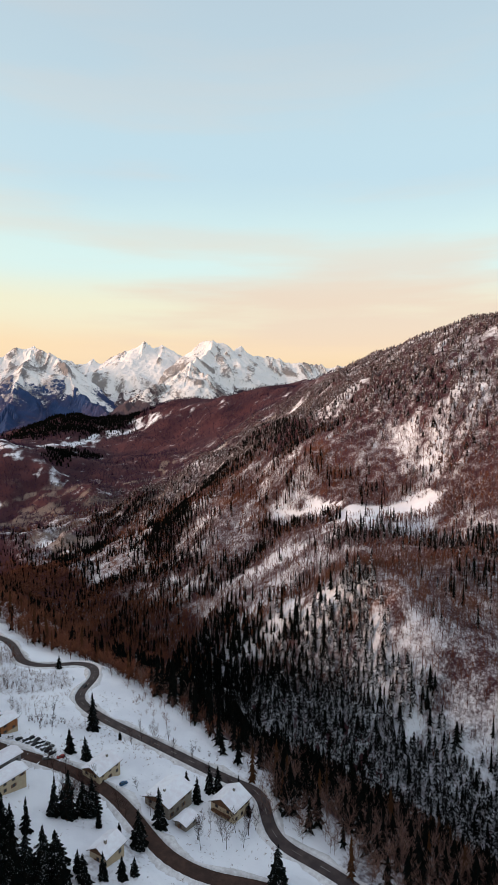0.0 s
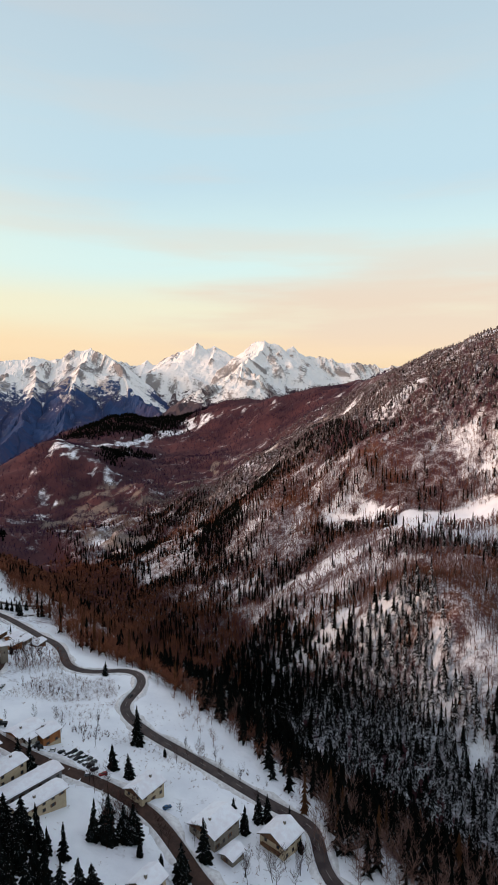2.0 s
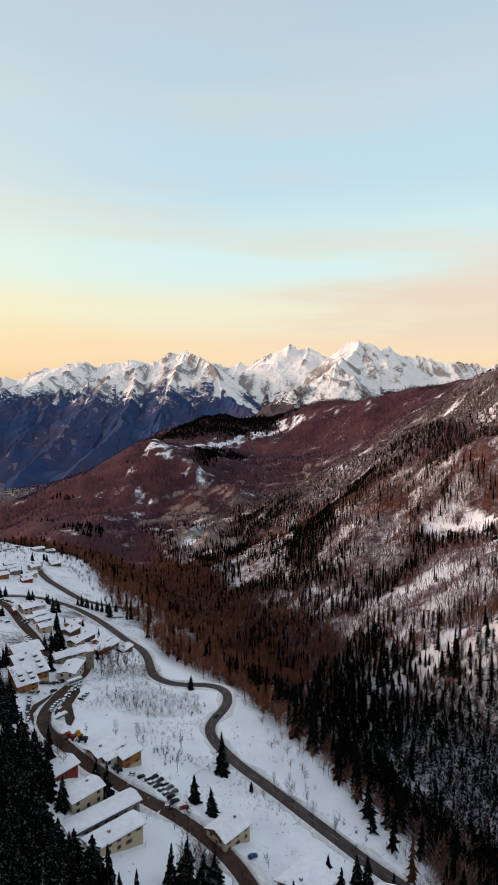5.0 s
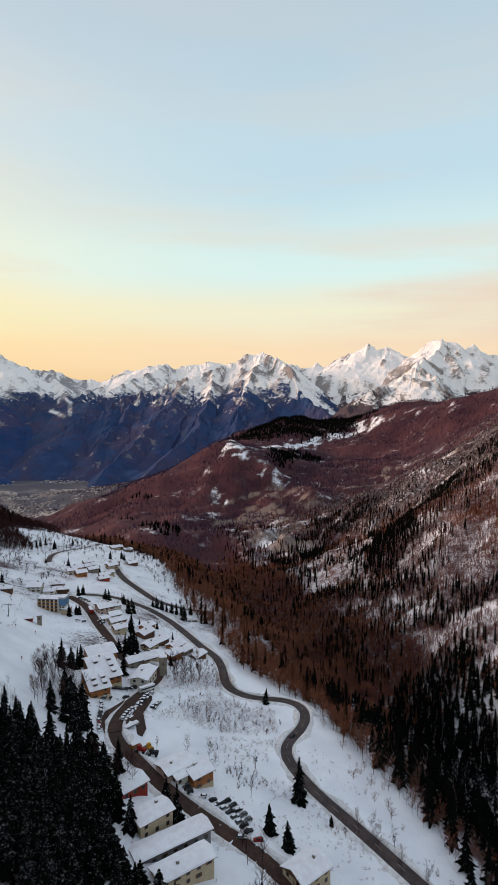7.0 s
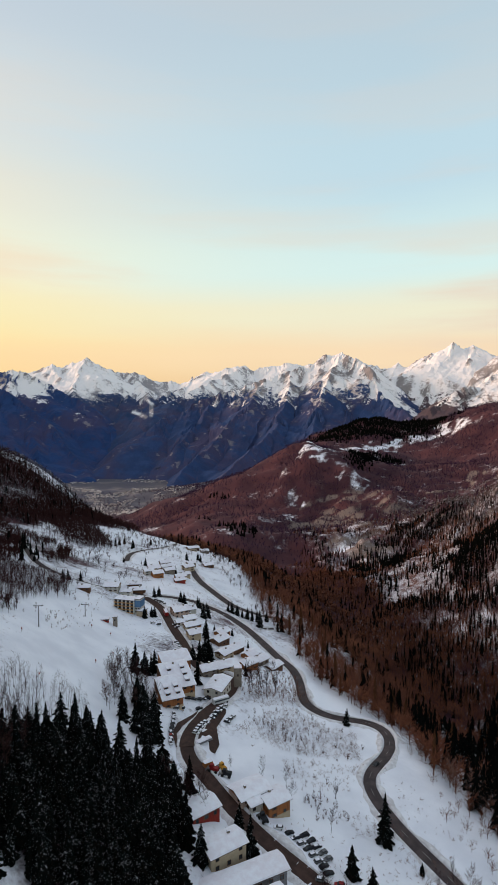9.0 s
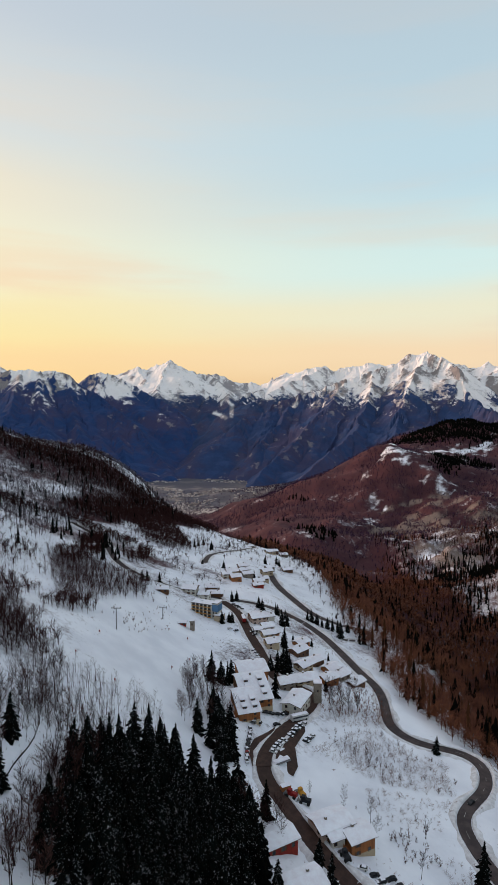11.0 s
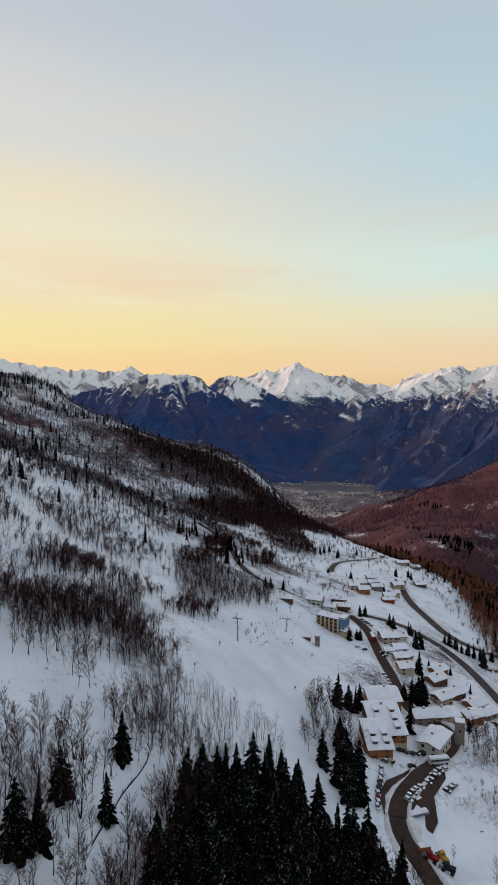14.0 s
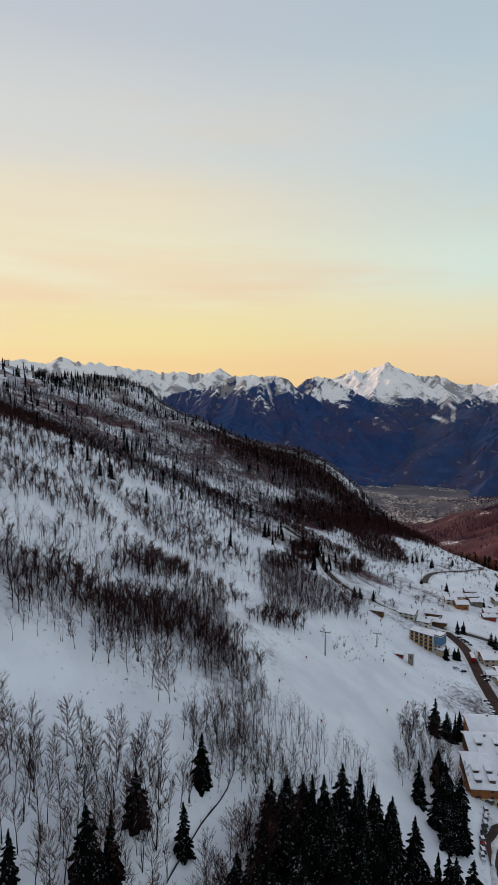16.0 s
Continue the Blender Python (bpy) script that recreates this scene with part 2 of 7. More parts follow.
M = {
    "ground": make_ground(),
    # white, middle and left ranges: forest colour is blued to stand for distance haze
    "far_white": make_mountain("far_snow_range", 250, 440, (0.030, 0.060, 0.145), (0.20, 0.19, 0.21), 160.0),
    "massif_right": make_mountain("right_massif", 220, 420, (0.085, 0.066, 0.075), (0.17, 0.145, 0.14), 240.0),
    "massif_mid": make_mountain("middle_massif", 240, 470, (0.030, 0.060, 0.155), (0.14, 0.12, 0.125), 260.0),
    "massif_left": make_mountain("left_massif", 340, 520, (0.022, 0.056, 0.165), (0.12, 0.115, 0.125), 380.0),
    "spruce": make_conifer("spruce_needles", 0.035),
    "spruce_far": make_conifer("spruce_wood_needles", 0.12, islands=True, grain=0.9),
    "spruce_frost": make_conifer("frosted_spruce_needles", 0.38, (0.060, 0.042, 0.042), islands=True, grain=0.5),
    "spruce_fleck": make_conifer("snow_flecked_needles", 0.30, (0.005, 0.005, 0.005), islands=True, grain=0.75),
    "trunk": make_plain("dark_bark", (0.010, 0.008, 0.008), (0.022, 0.016, 0.014), 4.0, 0.9),
    "twig": make_bark("grey_twigs", (0.030, 0.014, 0.015), (0.052, 0.026, 0.026)),
    "twig_brown": make_bark("brown_twigs", (0.120, 0.062, 0.052), (0.080, 0.042, 0.038)),
    "bare_far": make_bark("bare_wood_brown", (0.225, 0.088, 0.044), (0.080, 0.034, 0.028), 0.0, True),
    "bare_pink": make_bark("bare_wood_pinkish", (0.210, 0.125, 0.100), (0.115, 0.066, 0.058), 0.04, True),
    "bare_grey": make_bark("bare_wood_grey", (0.028, 0.013, 0.014), (0.056, 0.028, 0.028), 0.02, True),
    "bare_frost": make_bark("bare_wood_frosted", (0.105, 0.048, 0.050), (0.150, 0.090, 0.094), 0.12, True),
    "bare_rime": make_bark("bare_wood_rimed", (0.020, 0.014, 0.017), (0.055, 0.042, 0.050), 0.14, True),
    # purple-brown hill wood, its base colour shifted bluish for the haze of distance
    "bare_hill": make_bark("bare_wood_hazy_purple", (0.060, 0.033, 0.060), (0.034, 0.020, 0.044), 0.0, True),
    "bare_dark": make_bark("bare_wood_dark_red", (0.026, 0.011, 0.011), (0.045, 0.021, 0.020), 0.0, True),
    "larch": make_bark("rusty_larch", (0.085, 0.036, 0.016), (0.052, 0.026, 0.015), 0.0, True),
    "snow": make_plain("roof_snow", SNOW, (0.74, 0.725, 0.79), 0.5, 0.85, bump=0.25),
    "bank": make_plain("ploughed_snow", (0.74, 0.75, 0.78), (0.52, 0.51, 0.53), 0.7, 0.9, bump=0.5),
    "road": make_asphalt(),
    "mud": make_plain("muddy_street", (0.075, 0.044, 0.036), (0.040, 0.026, 0.023), 0.5, 0.8, bump=0.2),
    "paint": make_plain("road_paint", (0.34, 0.33, 0.31), (0.14, 0.13, 0.12), 2.0),
    "cream": make_plain("cream_render", (0.52, 0.42, 0.29), (0.43, 0.34, 0.24), 0.8, vary=0.4),
    "white_wall": make_plain("white_render", (0.62, 0.59, 0.53), (0.50, 0.47, 0.42), 0.8, vary=0.3),
    "pink_wall": make_plain("pinkish_render", (0.48, 0.36, 0.30), (0.40, 0.30, 0.26), 0.8),
    "stone": make_plain("rubble_stone", (0.26, 0.22, 0.18), (0.16, 0.14, 0.12), 2.5, 0.9, bump=0.5),
    "wood": make_plain("orange_timber", (0.34, 0.135, 0.050), (0.22, 0.085, 0.035), 2.0, 0.7, (1, 1, 0.1), 0.2),
    "wood_dark": make_plain("brown_timber", (0.16, 0.080, 0.045), (0.10, 0.052, 0.032), 2.0, 0.75, (1, 1, 0.1), 0.2),
    "red": make_plain("red_boards", (0.30, 0.038, 0.026), (0.20, 0.030, 0.024), 2.0, 0.7),
    "tile": make_plain("brown_roofing", (0.12, 0.085, 0.07), (0.075, 0.058, 0.052), 1.5, 0.8),
    "metal": make_plain("grey_metal", (0.25, 0.25, 0.26), (0.16, 0.16, 0.17), 2.0, 0.5, metal=0.6),
    "pane": make_glass("window_glass", (0.045, 0.050, 0.060)),
    "blue": make_plain("blue_cladding", (0.10, 0.20, 0.34), (0.08, 0.15, 0.26), 1.0, 0.6),
    "ochre": make_plain("ochre_balcony", (0.50, 0.25, 0.07), (0.38, 0.18, 0.06), 1.0, 0.6),
    "tyre": make_plain("rubber", (0.02, 0.02, 0.02), (0.03, 0.03, 0.03), 3.0, 0.9),
    "yellow": make_plain("machine_yellow", (0.55, 0.28, 0.03), (0.40, 0.20, 0.03), 2.0, 0.5),
    "net": make_plain("dark_netting", (0.03, 0.03, 0.035), (0.05, 0.05, 0.05), 2.0),
    "roofs_far": make_plain("town_roofs", (0.62, 0.58, 0.56), (0.26, 0.21, 0.19), 0.05, 0.8),
}
for key, c in (("car_dark", (0.02, 0.022, 0.026)), ("car_grey", (0.14, 0.145, 0.15)), ("car_white", (0.60, 0.60, 0.60)), ("car_red", (0.25, 0.02, 0.02)),
               ("car_blue", (0.03, 0.10, 0.22))):
    M[key] = make_plain(key + "_paint", c, tuple(0.8 * q for q in c), 3.0, 0.35)

# ---- the lie of the land ----
# u runs down the valley, v across it to the right (metres from the first viewpoint); each cross-section gives heights over v
DU, DV = (-0.760, 0.650), (0.650, 0.760)
S_UP = "-2600:760 -1200:600 -600:450 -300:345 -100:245 0:200 80:158 160:140 220:115 300:66 380:92 450:170 600:260 900:420 1300:540 2400:640"
S_0 = "-2600:720 -1200:560 -600:430 -300:330 -100:240 0:195 80:152 160:138 220:112 300:60 380:92 450:165 600:240 900:410 1300:520 2400:620"
S_250 = "-2600:720 -1200:590 -600:450 -300:340 -100:262 -38:232 0:211 40:180 70:166 97:158 130:150 165:147 190:134 265:74 330:79 390:152 430:152 560:165 870:372 1150:478 2400:600"
S_420 = "-2600:680 -1200:540 -600:440 -320:340 -100:236 -48:209 15:188 60:165 110:155 158:139 195:127 260:88 310:56 360:66 420:100 470:125 540:136 600:148 700:230 865:374 1130:474 2400:560"
S_655 = "-2600:600 -1200:470 -600:380 -300:300 -150:240 -20:184 60:158 150:139 195:126 300:62 350:36 441:60 560:118 700:190 900:312 1200:412 2400:500"
S_930 = "-2600:500 -1200:410 -600:366 -341:331 -300:297 -173:249 -60:193 30:140 100:112 200:66 420:-4 577:-8 700:50 990:190 1390:378 1800:430 2400:450"
S_1100 = "-2600:430 -1200:330 -600:290 -341:266 -200:237 -93:221 -20:176 60:96 200:20 420:-20 577:0 700:40 990:120 1300:250 1600:385 2400:430"
S_1300 = "-2600:380 -1200:270 -600:215 -300:170 -100:80 60:-30 200:-40 327:12 594:2 990:56 1250:170 1512:286 1700:372 2400:420"
S_1800 = "-2600:200 -1200:120 -600:10 -200:-70 120:-75 317:-10 540:58 746:150 1000:118 1155:118 1350:175 1600:300 2400:330"
S_2350 = "-2600:40 -1200:-20 -400:-92 200:-100 500:-60 800:55 1100:175 1350:224 1600:222 2400:270"
S_2900 = "-2600:-40 -1200:-90 -600:-98 500:-98 1000:-40 1500:60 2400:160"
S_FAR = "-2600:-80 -1200:-100 800:-100 1600:-90 2400:-60"
SECTIONS = ((-2600, S_UP), (-500, S_UP), (0, S_0), (250, S_250), (420, S_420), (655, S_655), (930, S_930), (1100, S_1100), (1300, S_1300), (1800, S_1800),
            (2350, S_2350), (2900, S_2900), (3600, S_FAR), (5200, S_FAR))
VGRID = np.arange(-2600, 2401, 10.0)


def lattice(ix, iy, seed):
    h = np.sin(ix * 127.1 + iy * 311.7 + seed * 74.7) * 43758.5453
    return h - np.floor(h)


def value_noise(x, y, seed=0):
    ix, iy = np.floor(x), np.floor(y)
    fx, fy = x - ix, y - iy
    fx, fy = fx * fx * fx * (fx * (fx * 6 - 15) + 10), fy * fy * fy * (fy * (fy * 6 - 15) + 10)
    a, b = lattice(ix, iy, seed), lattice(ix + 1, iy, seed)
    c, d = lattice(ix, iy + 1, seed), lattice(ix + 1, iy + 1, seed)
    return (a * (1 - fx) + b * fx) * (1 - fy) + (c * (1 - fx) + d * fx) * fy - 0.5


def fbm(x, y, size, octaves=5, seed=0, gain=0.5):
    total, amp, s = 0.0 * x, 1.0, size
    for k in range(octaves):
        c, n = math.cos(0.6 * k + 0.3), math.sin(0.6 * k + 0.3)
        total = total + amp * value_noise((c * x + n * y) / s + 31.7 * k, (c * y - n * x) / s + 17.3 * k, seed + k)
        amp, s = amp * gain, s * 0.5
    return total


def ridged(x, y, size, octaves=5, seed=0):
    total, amp, s = 0.0 * x, 1.0, size
    for k in range(octaves):
        c, n = math.cos(0.7 * k + 0.2), math.sin(0.7 * k + 0.2)
        v = 1 - 2.6 * np.abs(value_noise((c * x + n * y) / s + 11.3 * k, (c * y - n * x) / s + 7.9 * k, seed + k))
        total, amp, s = total + amp * v, amp * 0.55, s * 0.5
    return total


def soft_curve(pts, at):
    """A monotone cubic through the points, at the places given."""
    xs, ys = np.array([p[0] for p in pts], float), np.array([p[1] for p in pts], float)
    h, d = np.diff(xs), np.diff(ys) / np.diff(xs)
    m = np.zeros(len(xs))
    m[1:-1] = np.where(d[1:] * d[:-1] > 0, 2 * d[1:] * d[:-1] / (d[1:] + d[:-1] + 1e-12 * (d[1:] + d[:-1] == 0)), 0)
    m[0], m[-1] = d[0], d[-1]
    at = np.clip(at, xs[0], xs[-1])
    k = np.clip(np.searchsorted(xs, at) - 1, 0, len(h) - 1)
    s = (at - xs[k]) / h[k]
    return ((2 * s**3 - 3 * s**2 + 1) * ys[k] + (s**3 - 2 * s**2 + s) * h[k] * m[k] + (3 * s**2 - 2 * s**3) * ys[k + 1]
            + (s**3 - s**2) * h[k] * m[k + 1])


def smooth(a, b, t):
    s = np.clip((t - a) / (b - a), 0, 1)
    return s * s * (3 - 2 * s)


TABLE = np.array([soft_curve([tuple(map(float, q.split(":"))) for q in text.split()], VGRID) for _, text in SECTIONS])
UKNOTS = np.array([u for u, _ in SECTIONS], float)
# bumps: u, v, reach along u, reach across v, height
BUMPS = ((238, 392, 60, 26, 14),)


def to_uv(x, y):
    return x * DU[0] + y * DU[1], x * DV[0] + y * DV[1]


def to_xy(u, v):
    return u * DU[0] + v * DV[0], u * DU[1] + v * DV[1]


def land_base(x, y):
    u, v = to_uv(x, y)
    v = v + smooth(166, 215, v) * smooth(620, 330, v) * 26 * (value_noise(u / 95.0, 0 * u + 0.5, 77) + 0.5 * value_noise(u / 38.0, 0 * u + 2.5, 78))
    u, v = np.clip(u, UKNOTS[0], UKNOTS[-1] - 1), np.clip(v, -2600, 2399)
    k = np.clip(np.searchsorted(UKNOTS, u) - 1, 0, len(UKNOTS) - 2)
    g = (v + 2600) / 10
    j = np.clip(g.astype(int), 0, TABLE.shape[1] - 2)
    w = g - j

    def row(i):
        i = np.clip(i, 0, len(UKNOTS) - 1)
        return TABLE[i, j] * (1 - w) + TABLE[i, j + 1] * w

    a, b, c, d = row(k - 1), row(k), row(k + 1), row(k + 2)
    ua, ub, uc, ud = (UKNOTS[np.clip(k + n, 0, len(UKNOTS) - 1)] for n in (-1, 0, 1, 2))
    h = uc - ub
    s = np.clip((u - ub) / h, 0, 1)
    flat = (c - b) / h
    m1 = np.where(ub > ua, 0.5 * (flat + (b - a) / np.maximum(ub - ua, 1)), flat)
    m2 = np.where(ud > uc, 0.5 * (flat + (d - c) / np.maximum(ud - uc, 1)), flat)
    return ((2 * s**3 - 3 * s**2 + 1) * b + (s**3 - 2 * s**2 + s) * h * m1 + (3 * s**2 - 2 * s**3) * c + (s**3 - s**2) * h * m2)


def land(x, y):
    """The height of the ground."""
    x, y = np.asarray(x, float), np.asarray(y, float)
    u, v = to_uv(x, y)
    z = land_base(x, y)
    for bu, bv, ru, rv, rise in BUMPS:
        z = z + rise * np.exp(-((u - bu) / ru) ** 2 - ((v - bv) / rv) ** 2)
    near = smooth(185, 300, v) * smooth(3000, 2300, u)        # the wooded, gullied side across the stream
    z = z + near * (fbm(x, y, 260, 5, 3) * 46 + (ridged(x, y, 150, 4, 9) - 0.9) * 7)
    flute = smooth(760, 960, u) * smooth(1650, 1400, u) * smooth(430, 540, v) * smooth(1150, 850, v)
    z = z + flute * 20 * (ridged(u + 30 * value_noise(u / 80, v / 80, 15), 0.22 * v, 95, 4, 16) - 0.9)
    left = smooth(40, -220, v) * smooth(2600, 1800, u)
    z = z + left * (fbm(x, y, 170, 5, 5) * 26)
    shelf = smooth(-60, 20, v) * smooth(200, 160, v)
    z = z + fbm(x, y, 60, 4, 7) * (2.2 + 3.0 * (1 - shelf)) * smooth(3600, 2600, u)
    return z


# ---- roads: their lines over the ground, and the land graded to them ----
def line_of(text):
    return [tuple(map(float, q.split(","))) for q in text.split()]


def dense(text, step=3.0):
    """A smooth line through the given corners, with a corner every few metres."""
    p = np.array(line_of(text))
    p = np.vstack([2 * p[0] - p[1], p, 2 * p[-1] - p[-2]])
    out = []
    for a, b, c, d in zip(p, p[1:], p[2:], p[3:]):
        k = max(2, int(np.hypot(*(c - b)) / step))
        for s in np.arange(k) / k:
            out.append(0.5 * (2 * b + (c - a) * s + (2 * a - 5 * b + 4 * c - d) * s**2 + (3 * b - a - 3 * c + d) * s**3))
    out = np.array(out + [p[-2]])
    for _ in range(3):
        out[1:-1] = 0.25 * out[:-2] + 0.5 * out[1:-1] + 0.25 * out[2:]
    return out


ROAD_LINES = {
    "main": (2.4, "40,158 30,168 20,177 13,182 4,187 -2,192 -5,200 -6,207 -8,214 -13,217 -21,220 -34,227 -48,235 -65,245 -80,253 -86,257 -95,264 -102,272 -104,280 "
                  "-103,294 -105,306 -111,318 -119,321 -127,317 -135,312 -144,311 -151,314 -156,320 -165,334 -178,350 -195,361 -212,373 -232,385 -252,390 -266,388 -280,385 -296,374 -308,362 -322,350"),
    "village": (2.6, "20,160 5,166 -8,169 -19,169 -26,170 -36,174 -44,181 -53,191 -65,202 -80,209 -94,212 -109,213 -123,216 -135,220 -144,224 -153,227 -160,232 -165,239 -170,250 -174,263 "
                     "-177,277 -179,288 -183,299 -190,303 -198,300 -206,299 -217,306 -233,318 -250,330 -263,340 -281,353 -294,358 -308,361"),
    "hairpin": (2.6, "-345,465 -323,446 -309,436 -297,430 -282,423 -270,419 -259,421 -249,428 -240,435 -233,440 -228,436 -226,426 -227,414 -230,402"),
    "upper": (2.4, "-465,580 -445,560 -435,535 -422,505 -417,482 -410,460 -398,440 -385,424"),
    "track": (1.8, "-470,346 -449,352 -427,348 -397,333 -375,322 -359,317 -348,317 -338,322 -322,350"),
}
ROADS = {}
for key, (half, text) in ROAD_LINES.items():
    pts = dense(text)
    h = land(pts[:, 0], pts[:, 1])
    for _ in range(12):
        h[1:-1] = 0.25 * h[:-2] + 0.5 * h[1:-1] + 0.25 * h[2:]
    ROADS[key] = (half, pts, h)
PARKING = ("-164,231 -158,236 -152,240 -155,247 -163,256 -168,270 -175,279 -179,268 -177,256 -176,246 -172,238", 160.5)


def terrain(x, y):
    """The ground with the roads cut into it."""
    x, y = np.asarray(x, float), np.asarray(y, float)
    z = np.array(land(x, y), float)
    shape = z.shape
    x, y, z = x.ravel(), y.ravel(), z.ravel()
    for half, pts, h in ROADS.values():
        near = np.where((x > pts[:, 0].min() - 20) & (x < pts[:, 0].max() + 20) & (y > pts[:, 1].min() - 20) & (y < pts[:, 1].max() + 20))[0]
        for part_of in np.array_split(near, max(1, len(near) // 20000)):
            if not len(part_of):
                continue
            d = (x[part_of, None] - pts[None, :, 0]) ** 2 + (y[part_of, None] - pts[None, :, 1]) ** 2
            k = d.argmin(1)
            w = 1 - smooth(half + 1.2, half + 9.0, np.sqrt(d[np.arange(len(k)), k]))
            z[part_of] = z[part_of] * (1 - w) + (h[k] - 0.12) * w
    return z.reshape(shape)


def height(x, y):
    return float(terrain(np.array([x]), np.array([y]))[0])


def spot(u, v, cu, cv, ru, rv):
    return np.exp(-(((u - cu) / ru) ** 2 + ((v - cv) / rv) ** 2) ** 2)


# what grows across the stream, as lines of u,v with a half width in front: pale slopes of frosted saplings over snow, dark spruce
# belts, rust-red bracken, bare rock ribs and open snow
PALE = ("26 592,491 515,523", "24 506,394 413,371", "34 455,428 411,481 352,465", "40 205,395 150,400 90,415", "30 640,585 690,600", "18 250,372 285,368")
SPRUCE_BELTS = ("16 690,420 600,466 560,480", "14 484,445 455,480 471,545", "20 560,374 505,366", "18 350,474 305,500 250,528 205,562 120,600", "16 215,505 150,520", "30 902,430 1072,600 1150,720", "26 658,547 760,640 840,760",
                "20 880,500 1010,640 1080,760", "20 640,500 700,520 760,600", "16 395,560 470,550 520,565", "40 560,700 700,800 860,900")
RUST = ("34 760,465 795,520 805,590", "20 700,440 640,470", "11 370,372 296,392 226,393 195,458 120,470", "12 235,366 215,385", "9 190,412 150,430", "10 262,368 280,388", "14 524,560 620,590 724,612", "10 531,650 413,660")
RIBS = ("26 1396,945 1427,1022 1421,1065", "22 1416,1099 1433,1161 1405,1197", "46 1349,700 1200,640 1080,585", "9 850,540 900,610 961,680 988,735", "34 1220,1010 1243,1150", "26 1195,1330 1215,1380", "14 1300,1440 1330,1500", "15 880,1100 890,1140", "12 690,1020 702,1050", "14 344,880 348,905", "10 560,850 580,870",
        "24 1040,560 1000,600", "14 640,470 665,490")

# snow on the face of the bluff, the farm's fields and the hedges round them, the snowy pastures of the hill down the valley
FACE = ("8 357,349 331,372 308,385", "6 290,378 252,381", "9 225,363 206,349", "7 460,440 415,458 380,480")
FIELDS = ("13 500,584 451,590 440,592", "24 385,590 350,600 325,630", "20 377,548 345,545", "9 474,612 430,610")
HEDGES = ("3 517,582 500,600 474,616", "4 500,586 455,578 425,548", "5 422,536 377,524 330,506", "3 440,606 417,600 363,632 325,650", "4 420,625 405,650", "3 432,590 405,592", "5 300,626 289,656 296,690", "4 350,660 362,690")
PASTURES = ("24 1774,740 1709,741 1644,759 1593,780", "26 1757,830 1912,967 1978,1116 1934,1138", "24 1934,1138 2017,1249 2005,1304 1981,1390", "24 2045,1435 1921,1475", "14 1822,1525 1789,1535", "16 1737,1579 1648,1595",
            "8 1653,612 1640,650", "10 1552,591 1519,619", "9 1542,764 1584,867", "7 1437,556 1477,591")


def strokes(u, v, lines, soft=0.5):
    """1 along the given lines, fading to 0 past their half width."""
    k = 0.0 * u
    for text in lines:
        half, *pts = text.split()
        p = [tuple(map(float, q.split(","))) for q in pts]
        for (a, b), (c, d) in zip(p, p[1:]):
            s = np.clip(((u - a) * (c - a) + (v - b) * (d - b)) / ((c - a) ** 2 + (d - b) ** 2), 0, 1)
            far = np.hypot(u - a - s * (c - a), v - b - s * (d - b)) / float(half)
            k = np.maximum(k, smooth(1 + soft, 1 - soft, far))
    return k


def growth(x, y):
    """How pale, spruce-dark, rusty and rocky the far side is at a place; outlines frayed down the slope."""
    u, v = to_uv(x, y)
    fu = u + 34 * fbm(x, y, 70, 4, 141) * (1 + np.clip(u, 0, 1600) / 900)
    fv = v + 30 * fbm(x, y, 90, 4, 142) * (1 + np.clip(u, 0, 1600) / 900)
    return strokes(fu, fv, PALE), strokes(fu, fv, SPRUCE_BELTS), strokes(fu, fv, RUST), strokes(fu, fv, RIBS)


